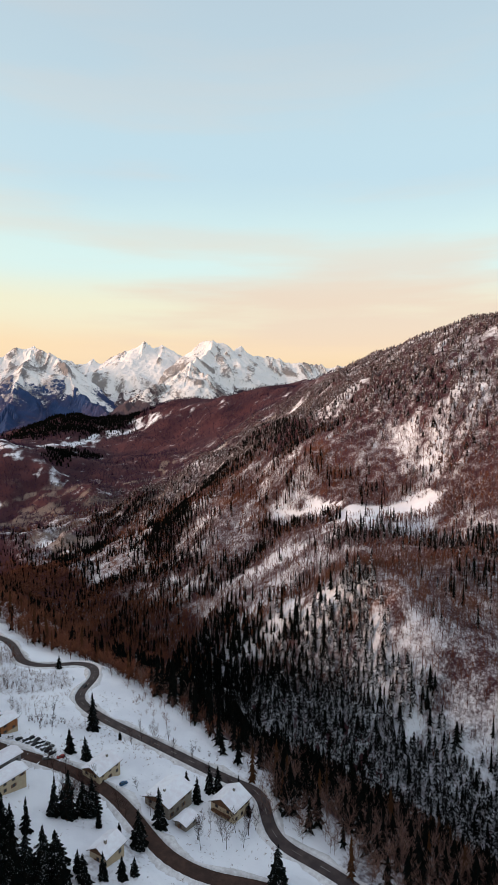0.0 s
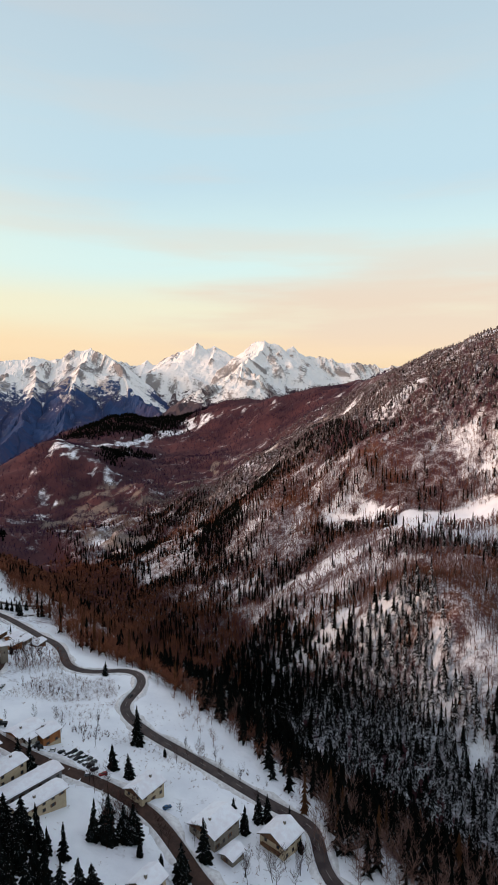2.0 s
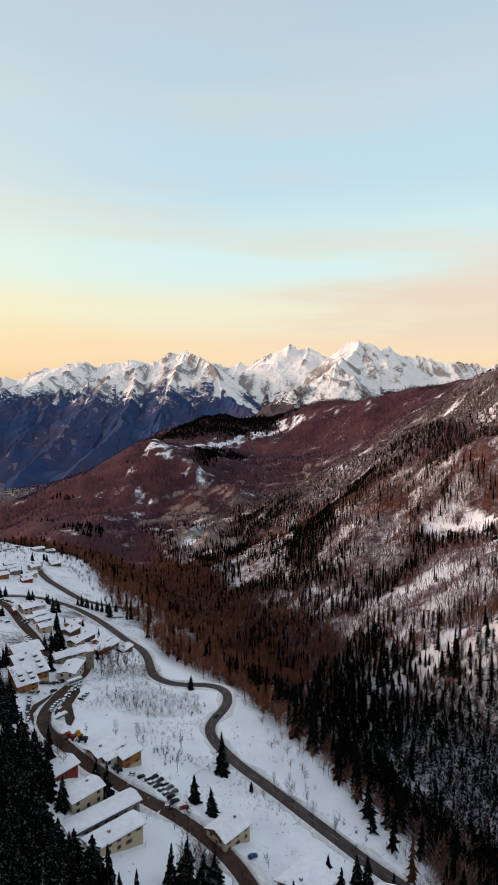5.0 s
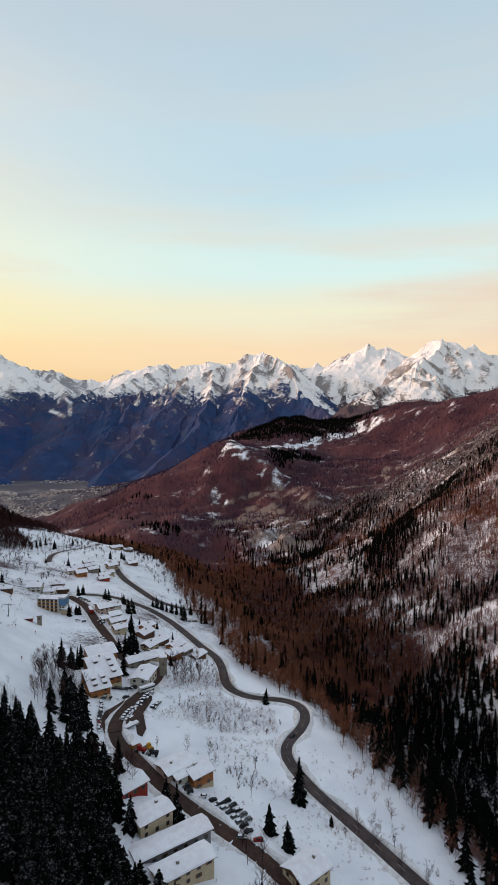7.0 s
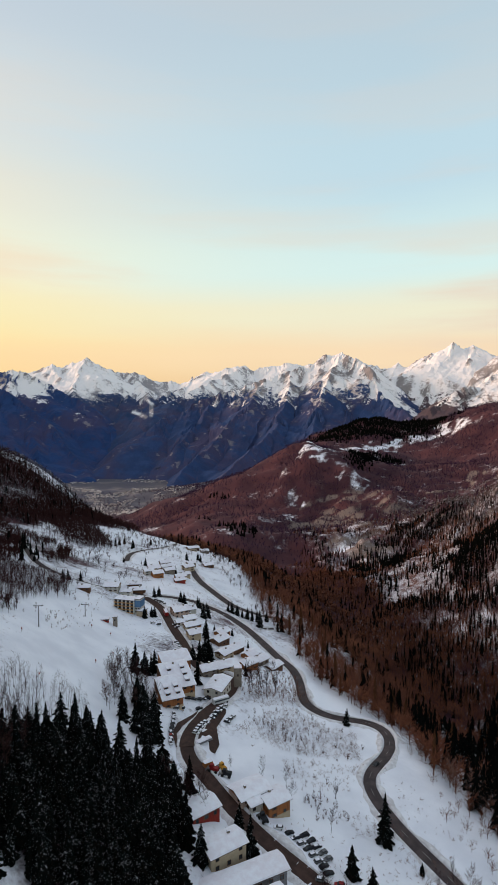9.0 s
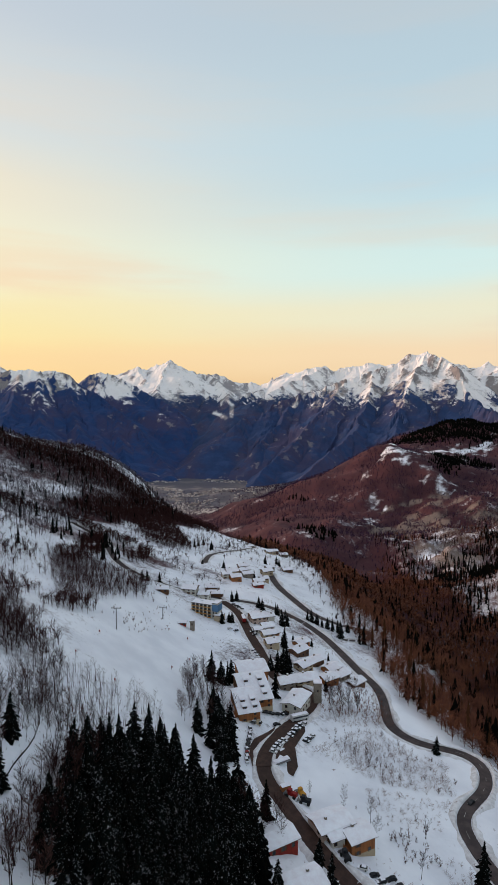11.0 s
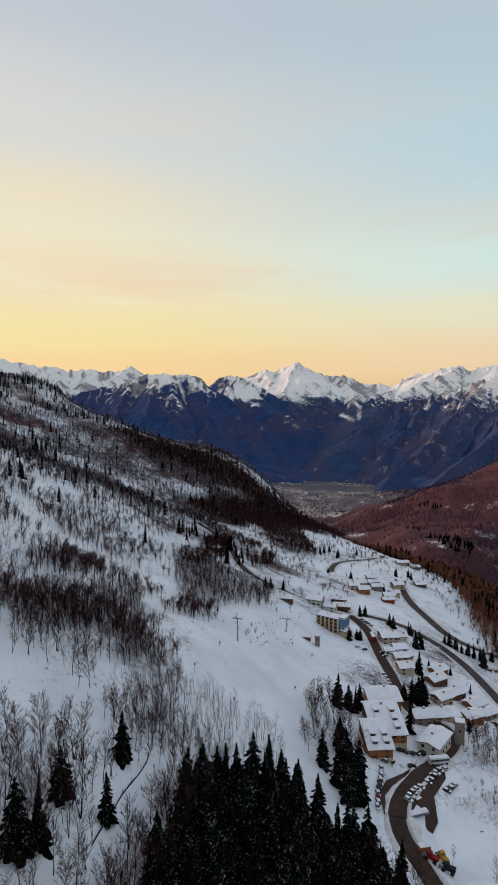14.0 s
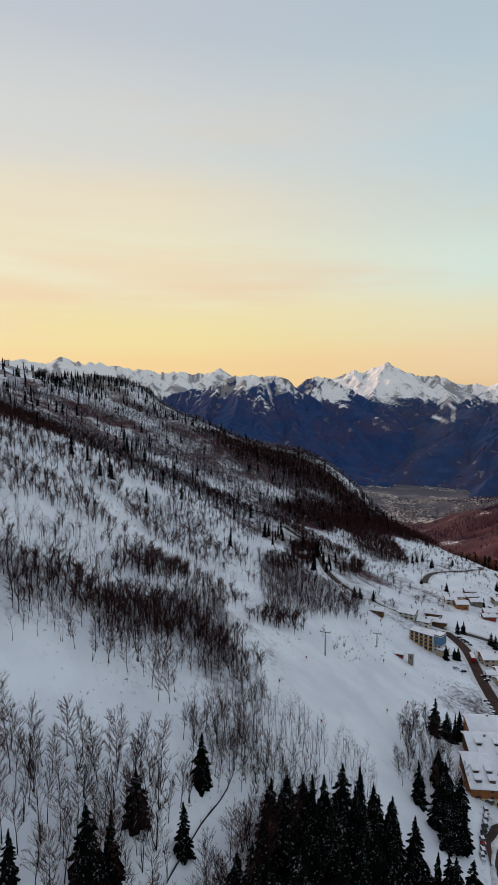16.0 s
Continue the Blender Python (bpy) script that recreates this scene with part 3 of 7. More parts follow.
def land_cover(x, y):
    """How much scrub, rust-coloured bracken, bare rock and tilled plain the ground shows, each from 0 to 1."""
    u, v = to_uv(x, y)
    wave, fine, grain = fbm(x, y, 150, 5, 21), fbm(x, y, 45, 4, 27), fbm(x, y, 26, 4, 33)
    pale, dark, rusty, ribs = growth(x, y)
    across = smooth(175, 230, v) * smooth(3000, 2500, u)
    across = np.maximum(across, smooth(1000, 1250, u) * smooth(-250, 0, v) * smooth(3000, 2500, u))
    far = smooth(560, 700, v)
    comb = fbm(0.35 * x + 0.25 * y, y - x, 22, 4, 35)                  # streaks that run down the slope
    gorge = smooth(820, 980, u) * smooth(1700, 1450, u) * smooth(470, 560, v) * smooth(1000, 850, v)
    brush = across * (0.55 - 0.05 * far + (0.22 - 0.10 * far) * wave + 0.26 * fine + 0.34 * comb)
    brush = brush + across * (0.10 * spot(u, v, 130, 400, 110, 60) + 0.08 * smooth(590, 630, v) * smooth(780, 700, v) + smooth(1000, 1500, u) * 0.30 + 0.20 * dark + 0.10 * rusty - 0.07 * pale) + across * 0.10 * smooth(690, 760, v) * smooth(1400, 1100, u)
    brush = brush - across * ribs * 0.17 * np.clip(0.8 + 1.6 * comb + 1.2 * grain, 0, 1.3)
    deep = smooth(380, 480, u) * smooth(1500, 1200, u) * smooth(445, 385, v - 0.16 * np.maximum(u - 560, 0) + 30 * fine)
    brush = np.where(across > 0.01, np.minimum(brush, 0.56 + 0.07 * dark + 0.06 * smooth(570, 620, v) * smooth(1000, 800, u) + 0.03 * smooth(690, 760, v) + 0.20 * smooth(950, 1500, u)), brush)
    brush = np.maximum(brush, across * deep * (0.80 + 0.3 * fine))
    brush = brush - strokes(u + 14 * fine, v + 14 * grain, FIELDS, 0.4) * 0.75
    face = strokes(u + 16 * fine, v + 16 * grain, FACE)
    brush = brush - face * 0.30 * np.clip(0.9 + 1.6 * grain, 0, 1.3)
    brush = brush - strokes(u + 60 * fine, v + 70 * grain, PASTURES, 0.8) * 0.40 * np.clip(0.62 + 3.2 * fbm(x, y, 60, 4, 36) + 3.0 * grain, 0, 1.15)
    rust = across * smooth(1300, 950, u) * (0.10 + 0.40 * np.maximum(wave, 0) + 0.36 * rusty * (1 + 2 * fine))
    rock = across * (ribs * (0.62 + 1.2 * comb) + gorge * (0.30 + 1.3 * comb))
    hill = smooth(20, -120, v) * smooth(420, 640, u)
    bluff = strokes(u + 30 * fine, v + 30 * wave, ("60 880,-120 985,-60 930,10 850,30", "26 650,-36 760,-10 860,30"))
    brush = np.where(across > 0.01, brush, 0.32 + 0.30 * wave + 0.30 * fine + hill * 0.18 - 0.10 * smooth(40, 80, v) + 0.45 * bluff)
    under = smooth(0, 20, v - np.interp(u, [-200, 150, 196, 240, 290, 340, 560], [150, 160, 168, 176, 186, 182, 190])) * smooth(360, 310, v) * smooth(620, 420, u)
    brush = np.maximum(brush, under * (0.66 + 0.4 * fine))
    brush = np.maximum(brush, spot(u, v, 222, 36, 46, 26) * (0.80 + 0.3 * fine))
    piste = spot(u, v, 325, 40, 70, 28) + spot(u, v, 400, 22, 60, 34) + spot(u, v, 262, 30, 26, 20)
    brush = brush - np.clip(piste, 0, 1) * 0.5
    rock = rock + spot(u, v, 900, -345, 160, 50) * 0.7
    plain = smooth(2000, 2300, u) * smooth(-40, -75, land_base(x, y))
    return np.clip(brush, 0, 1), np.clip(rust, 0, 1), np.clip(rock, 0, 1), np.clip(plain, 0, 1)


def mesh_of(name, co, faces, material, smooth_faces=False):
    """A mesh from an array of corners and one of faces that all have the same number of corners."""
    me = bpy.data.meshes.new(name)
    co, faces = np.asarray(co, np.float32), np.asarray(faces, np.int32)
    me.vertices.add(len(co))
    me.vertices.foreach_set("co", co.ravel())
    me.loops.add(faces.size)
    me.loops.foreach_set("vertex_index", faces.ravel())
    me.polygons.add(len(faces))
    me.polygons.foreach_set("loop_start", np.arange(0, faces.size, faces.shape[1], dtype=np.int32))
    me.update(calc_edges=True)
    me.polygons.foreach_set("use_smooth", np.full(len(faces), smooth_faces))
    me.materials.append(material)
    return me


def grid_faces(nr, na, closed=False):
    i, j = np.meshgrid(np.arange(nr - 1), np.arange(na if closed else na - 1), indexing="ij")
    j2 = (j + 1) % na
    return np.stack([(i + 1) * na + j, (i + 1) * na + j2, i * na + j2, i * na + j], -1).reshape(-1, 4)


def build_ground():
    cx, cy = -30.0, 50.0
    turns = np.radians(np.concatenate([np.arange(-24, 92.01, 0.35), np.linspace(92, 336, 60)[1:-1]]))
    radii = np.concatenate([[4, 14, 26], 36 * 1.0100 ** np.arange(0, 496)])
    a, r = np.meshgrid(turns, radii)
    x, y = cx - np.sin(a) * r, cy + np.cos(a) * r
    z = terrain(x, y)
    me = mesh_of("ground", np.stack([x, y, z], -1).reshape(-1, 3), grid_faces(*a.shape, True), M["ground"], True)
    for key, values in zip(("brush", "rust", "rock", "plain"), land_cover(x.ravel(), y.ravel())):
        me.attributes.new(key, "FLOAT", "POINT").data.foreach_set("value", values.astype(np.float32))
    return tagged(new("ground", me), "snow-covered valley ground and mountain slopes with bare scrub", "ground", kind="structure")


ground = build_ground()


def strip(key, label, surface="road"):
    half, pts, h = ROADS[key]
    d = np.gradient(pts, axis=0)
    d /= np.linalg.norm(d, axis=1)[:, None]
    side = np.stack([-d[:, 1], d[:, 0]], 1)
    rows = []
    for off, lift in ((-half, -0.6), (-half, 0.10), (-half * 0.5, 0.15), (0, 0.17), (half * 0.5, 0.15), (half, 0.10), (half, -0.6)):
        rows.append(np.column_stack([pts + side * off, h + lift]))
    co = np.stack(rows, 1)
    road = new("road", mesh_of("road", co.reshape(-1, 3), grid_faces(len(pts), 7)[:, ::-1], M[surface]))
    tagged(road, label, "road", kind="structure")
    rng = np.random.default_rng(len(key))
    for sgn in (-1, 1):                                   # ploughed snow along both edges
        w = 1.0 + 0.5 * np.sin(np.arange(len(pts)) * 0.8 + sgn) + rng.uniform(-0.3, 0.5, len(pts))
        tall = 0.45 + 0.25 * w
        base = half + 0.15
        rows = [np.column_stack([pts + side * (sgn * (base + o * w))[:, None], h + t * tall - 0.25]) for o, t in ((0, 0), (0.25, 0.9), (0.7, 1.15), (1.3, 0.75), (2.1, 0.0))]
        f = grid_faces(len(pts), 5)
        bank = new("snow_bank", mesh_of("snow_bank", np.stack(rows, 1).reshape(-1, 3), f if sgn < 0 else f[:, ::-1], M["bank"], True))
        tagged(bank, "ploughed snow bank along the edge of the road", "snow bank", kind="structure")
    return road, pts, side, h


main_road = strip("main", "dark wet asphalt mountain road winding between snow banks")
strip("village", "muddy brown village street cleared of snow", "mud")
strip("hairpin", "narrow cleared side road with a hairpin bend")
strip("upper", "narrow asphalt road climbing behind the far houses")
strip("track", "narrow dark track down the snowy slope")


def dashes():
    _, pts, side, h = main_road
    for k in range(6, 70, 3):
        a, b = pts[k], pts[k + 1]
        s = side[k] * 0.09
        co = [(*(a - s), h[k] + 0.19), (*(a + s), h[k] + 0.19), (*(b + s), h[k + 1] + 0.19), (*(b - s), h[k + 1] + 0.19)]
        line = new("centre_line", mesh_of("centre_line", co, [(0, 1, 2, 3)], M["paint"]))
        line.parent = main_road[0]


dashes()


def parking_lot():
    text, _ = PARKING
    p = np.array(line_of(text))
    c = p.mean(0)
    rings = [c + (p - c) * s for s in (0.02, 0.4, 0.75, 1.0)]
    xy = np.concatenate(rings)
    z = terrain(xy[:, 0], xy[:, 1]) + 0.30
    me = mesh_of("parking_area", np.column_stack([xy, z]), grid_faces(4, len(p), True)[:, ::-1], M["mud"])
    tagged(new("parking_area", me), "dark slushy parking area beside the village street", "parking", kind="structure")


parking_lot()


# ---- far mountains ----
EYE = np.array([-30.0, 55.0, 298.0])


def massif(label, ridges, span, near, far, material, seed, crags, fall=0.66, runs=""):
    """A mountain from its ridges, each a line of turn:height:range as seen from over the village. The faces fall away from
    the nearest ridge and are roughened by ribs and gullies; span gives the turns between which it is built."""
    turns = np.arange(span[0], span[1], 0.13)
    reach = np.concatenate([np.linspace(near, far, 104), far + np.array([40.0, 120.0, 300.0])])
    a, r = np.meshgrid(np.radians(turns), reach)
    x, y = -np.sin(a) * r, np.cos(a) * r
    arc = a * far
    wx, wy = x + 26 * fbm(x, y, 140.0, 4, seed + 2), y + 26 * fbm(x, y, 140.0, 4, seed + 4)
    z, along, run = np.full(a.shape, -1e4), 0 * a, 0.0
    wild = 1 + 0.30 * fbm(x, y, 330.0, 3, seed + 7)
    for text in ridges:
        p = np.array([tuple(map(float, q.split(":"))) for q in text.split()])
        px, py = -np.sin(np.radians(p[:, 0])) * p[:, 2], np.cos(np.radians(p[:, 0])) * p[:, 2]
        for k in range(len(p) - 1):
            dx, dy = px[k + 1] - px[k], py[k + 1] - py[k]
            size = math.hypot(dx, dy) + 1e-6
            s = np.clip(((wx - px[k]) * dx + (wy - py[k]) * dy) / size**2, 0, 1)
            ox, oy = wx - px[k] - s * dx, wy - py[k] - s * dy
            d = np.hypot(ox, oy)
            h = p[k, 1] + s * (p[k + 1, 1] - p[k, 1]) - fall * wild * d * (1 + 60.0 / (d + 90.0)) * 0.9
            # where two stretches meet, gullies fan out round the corner
            fan = run + s * size + 0.16 * d * np.arctan2(oy, ox)
            along = np.where(h > z, fan, along)
            z = np.maximum(z, h)
            run += size
    low = smooth(-130, 160, z)
    rib = ridged(along + 30 * fbm(x, y, 90.0, 3, seed + 6), 0.25 * r, 95.0, 4, seed + 5) - 1.0
    edge = ridged(wx - 0.2 * wy, 0.7 * wy, 52.0, 4, seed + 9) - 1.0
    comb = ridged(along, 0.10 * r, 38.0, 3, seed + 15) - 1.0
    z = z + crags * low * (0.42 * rib + 0.16 * comb + 0.12 * edge) + 24 * fbm(x, y, 210.0, 4, seed + 12)
    co = np.stack([EYE[0] + x, EYE[1] + y, z], -1).reshape(-1, 3)
    me = mesh_of("mountain", co, grid_faces(*a.shape), material)
    gully = np.clip(0.5 - 0.30 * rib - 0.15 * comb - 0.08 * edge, 0, 1)
    crag = np.clip(0.5 + 0.40 * rib + 0.28 * comb + 0.12 * edge + 0.6 * fbm(arc, 0.5 * r, 60.0, 3, seed + 6), 0, 1)
    clear = 0 * a
    az, el = np.degrees(a), np.degrees(np.arctan2(z - EYE[2], r))
    for q in runs.split():
        x0, y0, x1, y1, half = map(float, q.split(":"))
        k = np.clip(((az - x0) * (x1 - x0) + (el - y0) * (y1 - y0)) / ((x1 - x0) ** 2 + (y1 - y0) ** 2), 0, 1)
        clear = np.maximum(clear, np.clip(1.6 - np.hypot(az - x0 - k * (x1 - x0), el - y0 - k * (y1 - y0)) / half, 0, 1))
    for key, values in (("gully", gully), ("crag", crag), ("clear", clear), ("across", along)):
        me.attributes.new(key, "FLOAT", "POINT").data.foreach_set("value", values.ravel().astype(np.float32))
    return tagged(new("mountain", me), label, "mountain")


WHITE_RANGE = (
    "56.64:439:4850 54.45:543:4850 53.08:586:4850 51.81:635:4800 50.87:603:4800 50.31:626:4800 49.47:644:4780 48.69:665:4750 47.69:640:4780 47.13:604:4800 46.13:567:4800 44.95:562:4800",
    "44.95:562:4800 43.32:534:4800 41.64:487:4800 39.69:468:4800 38.30:519:4700 36.93:560:4650 35.83:601:4600 34.75:617:4600 33.40:611:4600 32.59:571:4600 31.27:600:4600 30.22:625:4600 28.93:644:4600 27.64:620:4600 26.12:617:4600",
    "48.69:665:4750 49.47:527:4500 50.02:425:4300 49.74:388:4150",
    "47.13:604:4800 45.83:475:4500 44.70:370:4250",
    "51.81:635:4800 51.14:512:4550 50.30:404:4300 47.78:319:4100 44.96:242:3900",
    "33.40:611:4600 35.55:517:4350 38.27:419:4100 40.48:345:3950",
    "38.30:519:4700 39.67:429:4450 41.34:383:4300 41.61:299:4100",
    "44.95:562:4800 43.31:430:4450 42.85:370:4250 42.61:241:3950 42.70:99:3700",
    "50.30:404:4300 48.62:402:4200 47.22:331:4100 44.96:223:3900",
    "89.87:634:4850 85.33:669:4850 82.93:688:4850 81.95:669:4850 80.86:676:4850 80.55:707:4850 80.35:681:4850 80.04:726:4850 79.84:731:4850 79.64:710:4850 79.48:728:4850 79.09:661:4850 78.42:690:4850 77.91:659:4850 77.28:687:4850 76.87:661:4850 76.45:684:4850 75.83:635:4850 74.77:655:4850 73.97:647:4850 73.17:620:4850 71.81:631:4850 70.73:604:4850 68.81:615:4850 67.15:601:4850 65.76:607:4850 64.92:644:4850 64.26:607:4850 63.25:579:4850 61.02:466:4850",
    "73.97:647:4850 73.42:530:4550 73.14:423:4300",
    "68.81:615:4850 69.34:498:4550 70.43:403:4300",
    "64.92:644:4850 66.58:521:4550 67.67:447:4350",
    "71.81:631:4850 71.53:497:4550 72.06:403:4300",
)
RIGHT_PEAKS = (
    "21.86:632:4350 20.74:601:4400 19.62:564:4420 18.73:602:4420 18.46:627:4420 18.12:593:4420 17.40:595:4400 16.30:644:4380 15.21:690:4350 13.59:741:4300 12.62:690:4300 11.66:721:4300 10.91:667:4300 10.11:613:4300 9.33:632:4250 8.30:666:4200 7.70:710:4150 6.54:729:4100 5.53:719:4100 4.28:664:4150 2.81:631:4200 1.76:617:4250",
    "3.86:702:4150 2.16:640:4200 -0.66:581:4200 -3.46:558:4250 -6.21:550:4300 -12.06:526:4350",
    "13.59:741:4300 14.10:594:4080 15.42:410:3800 16.21:265:3600",
    "15.21:690:4350 16.28:540:4120 16.80:395:3900",
    "11.66:721:4300 12.21:571:4050 13.25:448:3850",
    "6.54:729:4100 7.51:627:3900 8.66:540:3650 8.66:536:3600",
    "8.66:536:3600 10.82:421:3450 13.47:347:3300 16.18:238:3150 18.38:165:3050",
    "8.66:536:3600 7.19:446:3480 5.62:330:3350 4.06:211:3200",
    "6.54:729:4100 4.74:590:3950 3.71:473:3800 3.17:349:3650 2.38:220:3500",
    "8.66:536:3600 9.48:379:3350 9.94:211:3100",
)
MIDDLE_PEAK = (
    "21.65:596:4150 22.23:612:4100 23.19:628:4050 23.92:651:4000 24.89:635:4000 25.63:622:4000 26.37:585:3980 27.62:549:3950 28.90:533:3900 29.92:502:3850 31.23:472:3800 33.35:417:3750 36.05:363:3700 38.24:313:3650 39.90:246:3600 42.13:189:3500",
    "23.98:653:4000 21.84:583:3850 20.70:468:3650 19.84:368:3500 18.42:283:3350 16.73:215:3200",
    "23.92:651:4000 24.85:502:3700 25.55:395:3500 26.00:268:3300 26.70:142:3050",
    "28.90:533:3900 28.86:400:3600 29.59:267:3350 30.59:151:3100 33.21:38:2850 35.90:-36:2650",
    "31.23:472:3800 32.78:315:3500 35.44:141:3250 38.16:20:3000 40.37:-70:2780",
    "22.23:612:4100 22.65:468:3750 23.08:330:3500 23.26:182:3200",
    "36.05:363:3700 37.67:215:3450 39.86:76:3250",
)
LEFT_PEAK = (
    "71.08:353:4100 68.28:424:4100 66.35:456:4100 64.86:494:4080 63.61:524:4060 62.44:544:4050 61.56:564:4050 60.69:550:4050 59.23:537:4050 58.18:498:4020 56.85:431:3950 55.51:366:3850 54.15:292:3750 52.22:176:3600 50.56:63:3450 48.87:-53:3250",
    "57.41:465:4350 56.49:502:4320 55.24:539:4300 53.88:517:4250 52.23:445:4180 50.29:358:4050 48.33:284:3920 46.65:187:3800 45.51:48:3650",
    "62.44:544:4050 62.86:405:3800 63.64:266:3550 64.42:115:3300 64.94:-12:3050",
    "60.69:550:4050 60.81:406:3800 60.83:233:3500 60.33:56:3200",
    "58.18:498:4020 57.92:335:3750 57.40:167:3450 56.60:21:3200 55.52:-79:3000",
    "64.86:494:4080 65.87:334:3800 66.88:171:3500 67.87:33:3250",
    "54.15:292:3750 53.60:129:3500 52.78:-2:3250 51.10:-84:3050",
    "62.02:526:4080 64.31:470:4080 67.10:430:4080 69.86:390:4080 72.59:311:4080",
)
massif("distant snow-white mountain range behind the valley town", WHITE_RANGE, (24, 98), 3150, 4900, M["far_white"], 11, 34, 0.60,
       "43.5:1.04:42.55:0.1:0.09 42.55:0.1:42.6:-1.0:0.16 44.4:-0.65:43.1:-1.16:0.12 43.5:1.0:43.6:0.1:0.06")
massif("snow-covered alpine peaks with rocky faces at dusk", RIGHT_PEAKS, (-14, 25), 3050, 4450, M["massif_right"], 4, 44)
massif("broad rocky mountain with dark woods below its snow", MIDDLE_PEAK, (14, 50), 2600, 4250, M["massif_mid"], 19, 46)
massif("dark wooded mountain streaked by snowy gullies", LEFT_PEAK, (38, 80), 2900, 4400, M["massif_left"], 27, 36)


def far_town():
    """Small roofs spread over the valley floor."""
    rng = np.random.default_rng(8)
    n = 3200
    u = rng.uniform(2050, 3550, n)
    v = u * 0.06 + rng.normal(0, 190, n)
    keep = (fbm(u, v, 160, 3, 40) > -0.05) & (land_base(*to_xy(u, v)) < -70)
    x, y = to_xy(u[keep], v[keep])
    z = land(x, y)
    w, d, h = rng.uniform(2, 6, len(x)), rng.uniform(1.5, 3.5, len(x)), rng.uniform(1.5, 3.5, len(x))
    a = rng.uniform(0, 3.14, len(x))
    box = np.array([(-1, -1, -0.3), (1, -1, -0.3), (1, 1, -0.3), (-1, 1, -0.3), (-1, -1, 1), (1, -1, 1), (1, 1, 1), (-1, 1, 1)], float)
    px, py = box[None, :, 0] * w[:, None], box[None, :, 1] * d[:, None]
    co = np.stack([x[:, None] + px * np.cos(a)[:, None] - py * np.sin(a)[:, None], y[:, None] + px * np.sin(a)[:, None] + py * np.cos(a)[:, None],
                   z[:, None] + box[None, :, 2] * h[:, None]], -1)
    f = np.array([(4, 5, 6, 7), (0, 1, 5, 4), (1, 2, 6, 5), (2, 3, 7, 6), (3, 0, 4, 7)])
    faces = (f[None] + 8 * np.arange(len(x))[:, None, None]).reshape(-1, 4)
    tagged(new("far_town", mesh_of("far_town", co.reshape(-1, 3), faces, M["roofs_far"])), "distant town of small roofs on the valley floor", "town", kind="stuff")


far_town()


# ---- trees ----
def spruce_crown(seed, tiers=15, arms=10, height=1.0, spread=0.17):
    """Drooping, ragged whorls of branches round a trunk of unit height; each branch is a folded spray of needles."""
    rng = np.random.default_rng(seed)
    co, tri = [], []
    for k in range(tiers):
        f = k / (tiers - 1)
        z = 0.07 + 0.88 * f
        reach = spread * (1.03 - f) ** 0.66 * (0.82 + 0.28 * rng.random())
        count = max(5, int(arms * (1.05 - 0.5 * f)))
        turn = rng.uniform(0, 6.28)
        for j in range(count):
            a = turn + 6.283 * (j + rng.uniform(-0.25, 0.25)) / count
            r = reach * rng.uniform(0.45, 1.22)
            drop = r * rng.uniform(0.35, 0.95)
            wide = 0.26 * r + 0.010
            c, s = math.cos(a), math.sin(a)
            zz = z + rng.uniform(-0.03, 0.03) * (1 - 0.7 * f)

            def at(along, across, down):
                return (c * along - s * across, s * along + c * across, zz - down)

            n = len(co)
            co += [at(0, 0, -0.022), at(0.55 * r, 0, 0.30 * drop), at(r, 0, drop), at(0.5 * r, wide, 0.62 * drop), at(0.5 * r, -wide, 0.62 * drop),
                   at(0.88 * r, 0.5 * wide, 1.12 * drop), at(0.88 * r, -0.5 * wide, 1.12 * drop)]
            tri += [(n, n + 1, n + 3), (n, n + 4, n + 1), (n + 1, n + 5, n + 3), (n + 1, n + 4, n + 6), (n + 1, n + 2, n + 5), (n + 1, n + 6, n + 2)]
    n = len(co)
    co += [(0, 0, 1.0), (0.012, 0, 0.92), (-0.006, 0.01, 0.92), (-0.006, -0.01, 0.92)]
    tri += [(n, n + 1, n + 2), (n, n + 2, n + 3), (n, n + 3, n + 1)]
    return np.array(co), np.array(tri)


def tube(co, tri, a, b, ra, rb, sides=4):
    a, b = Vector(a), Vector(b)
    d = (b - a).normalized()
    s = d.orthogonal().normalized()
    t = d.cross(s)
    n = len(co)
    for p, r in ((a, ra), (b, rb)):
        for k in range(sides):
            w = 6.283 * k / sides
            co.append(tuple(p + s * (r * math.cos(w)) + t * (r * math.sin(w))))
    for k in range(sides):
        k2 = (k + 1) % sides
        tri += [(n + k, n + k2, n + sides + k2), (n + k, n + sides + k2, n + sides + k)]


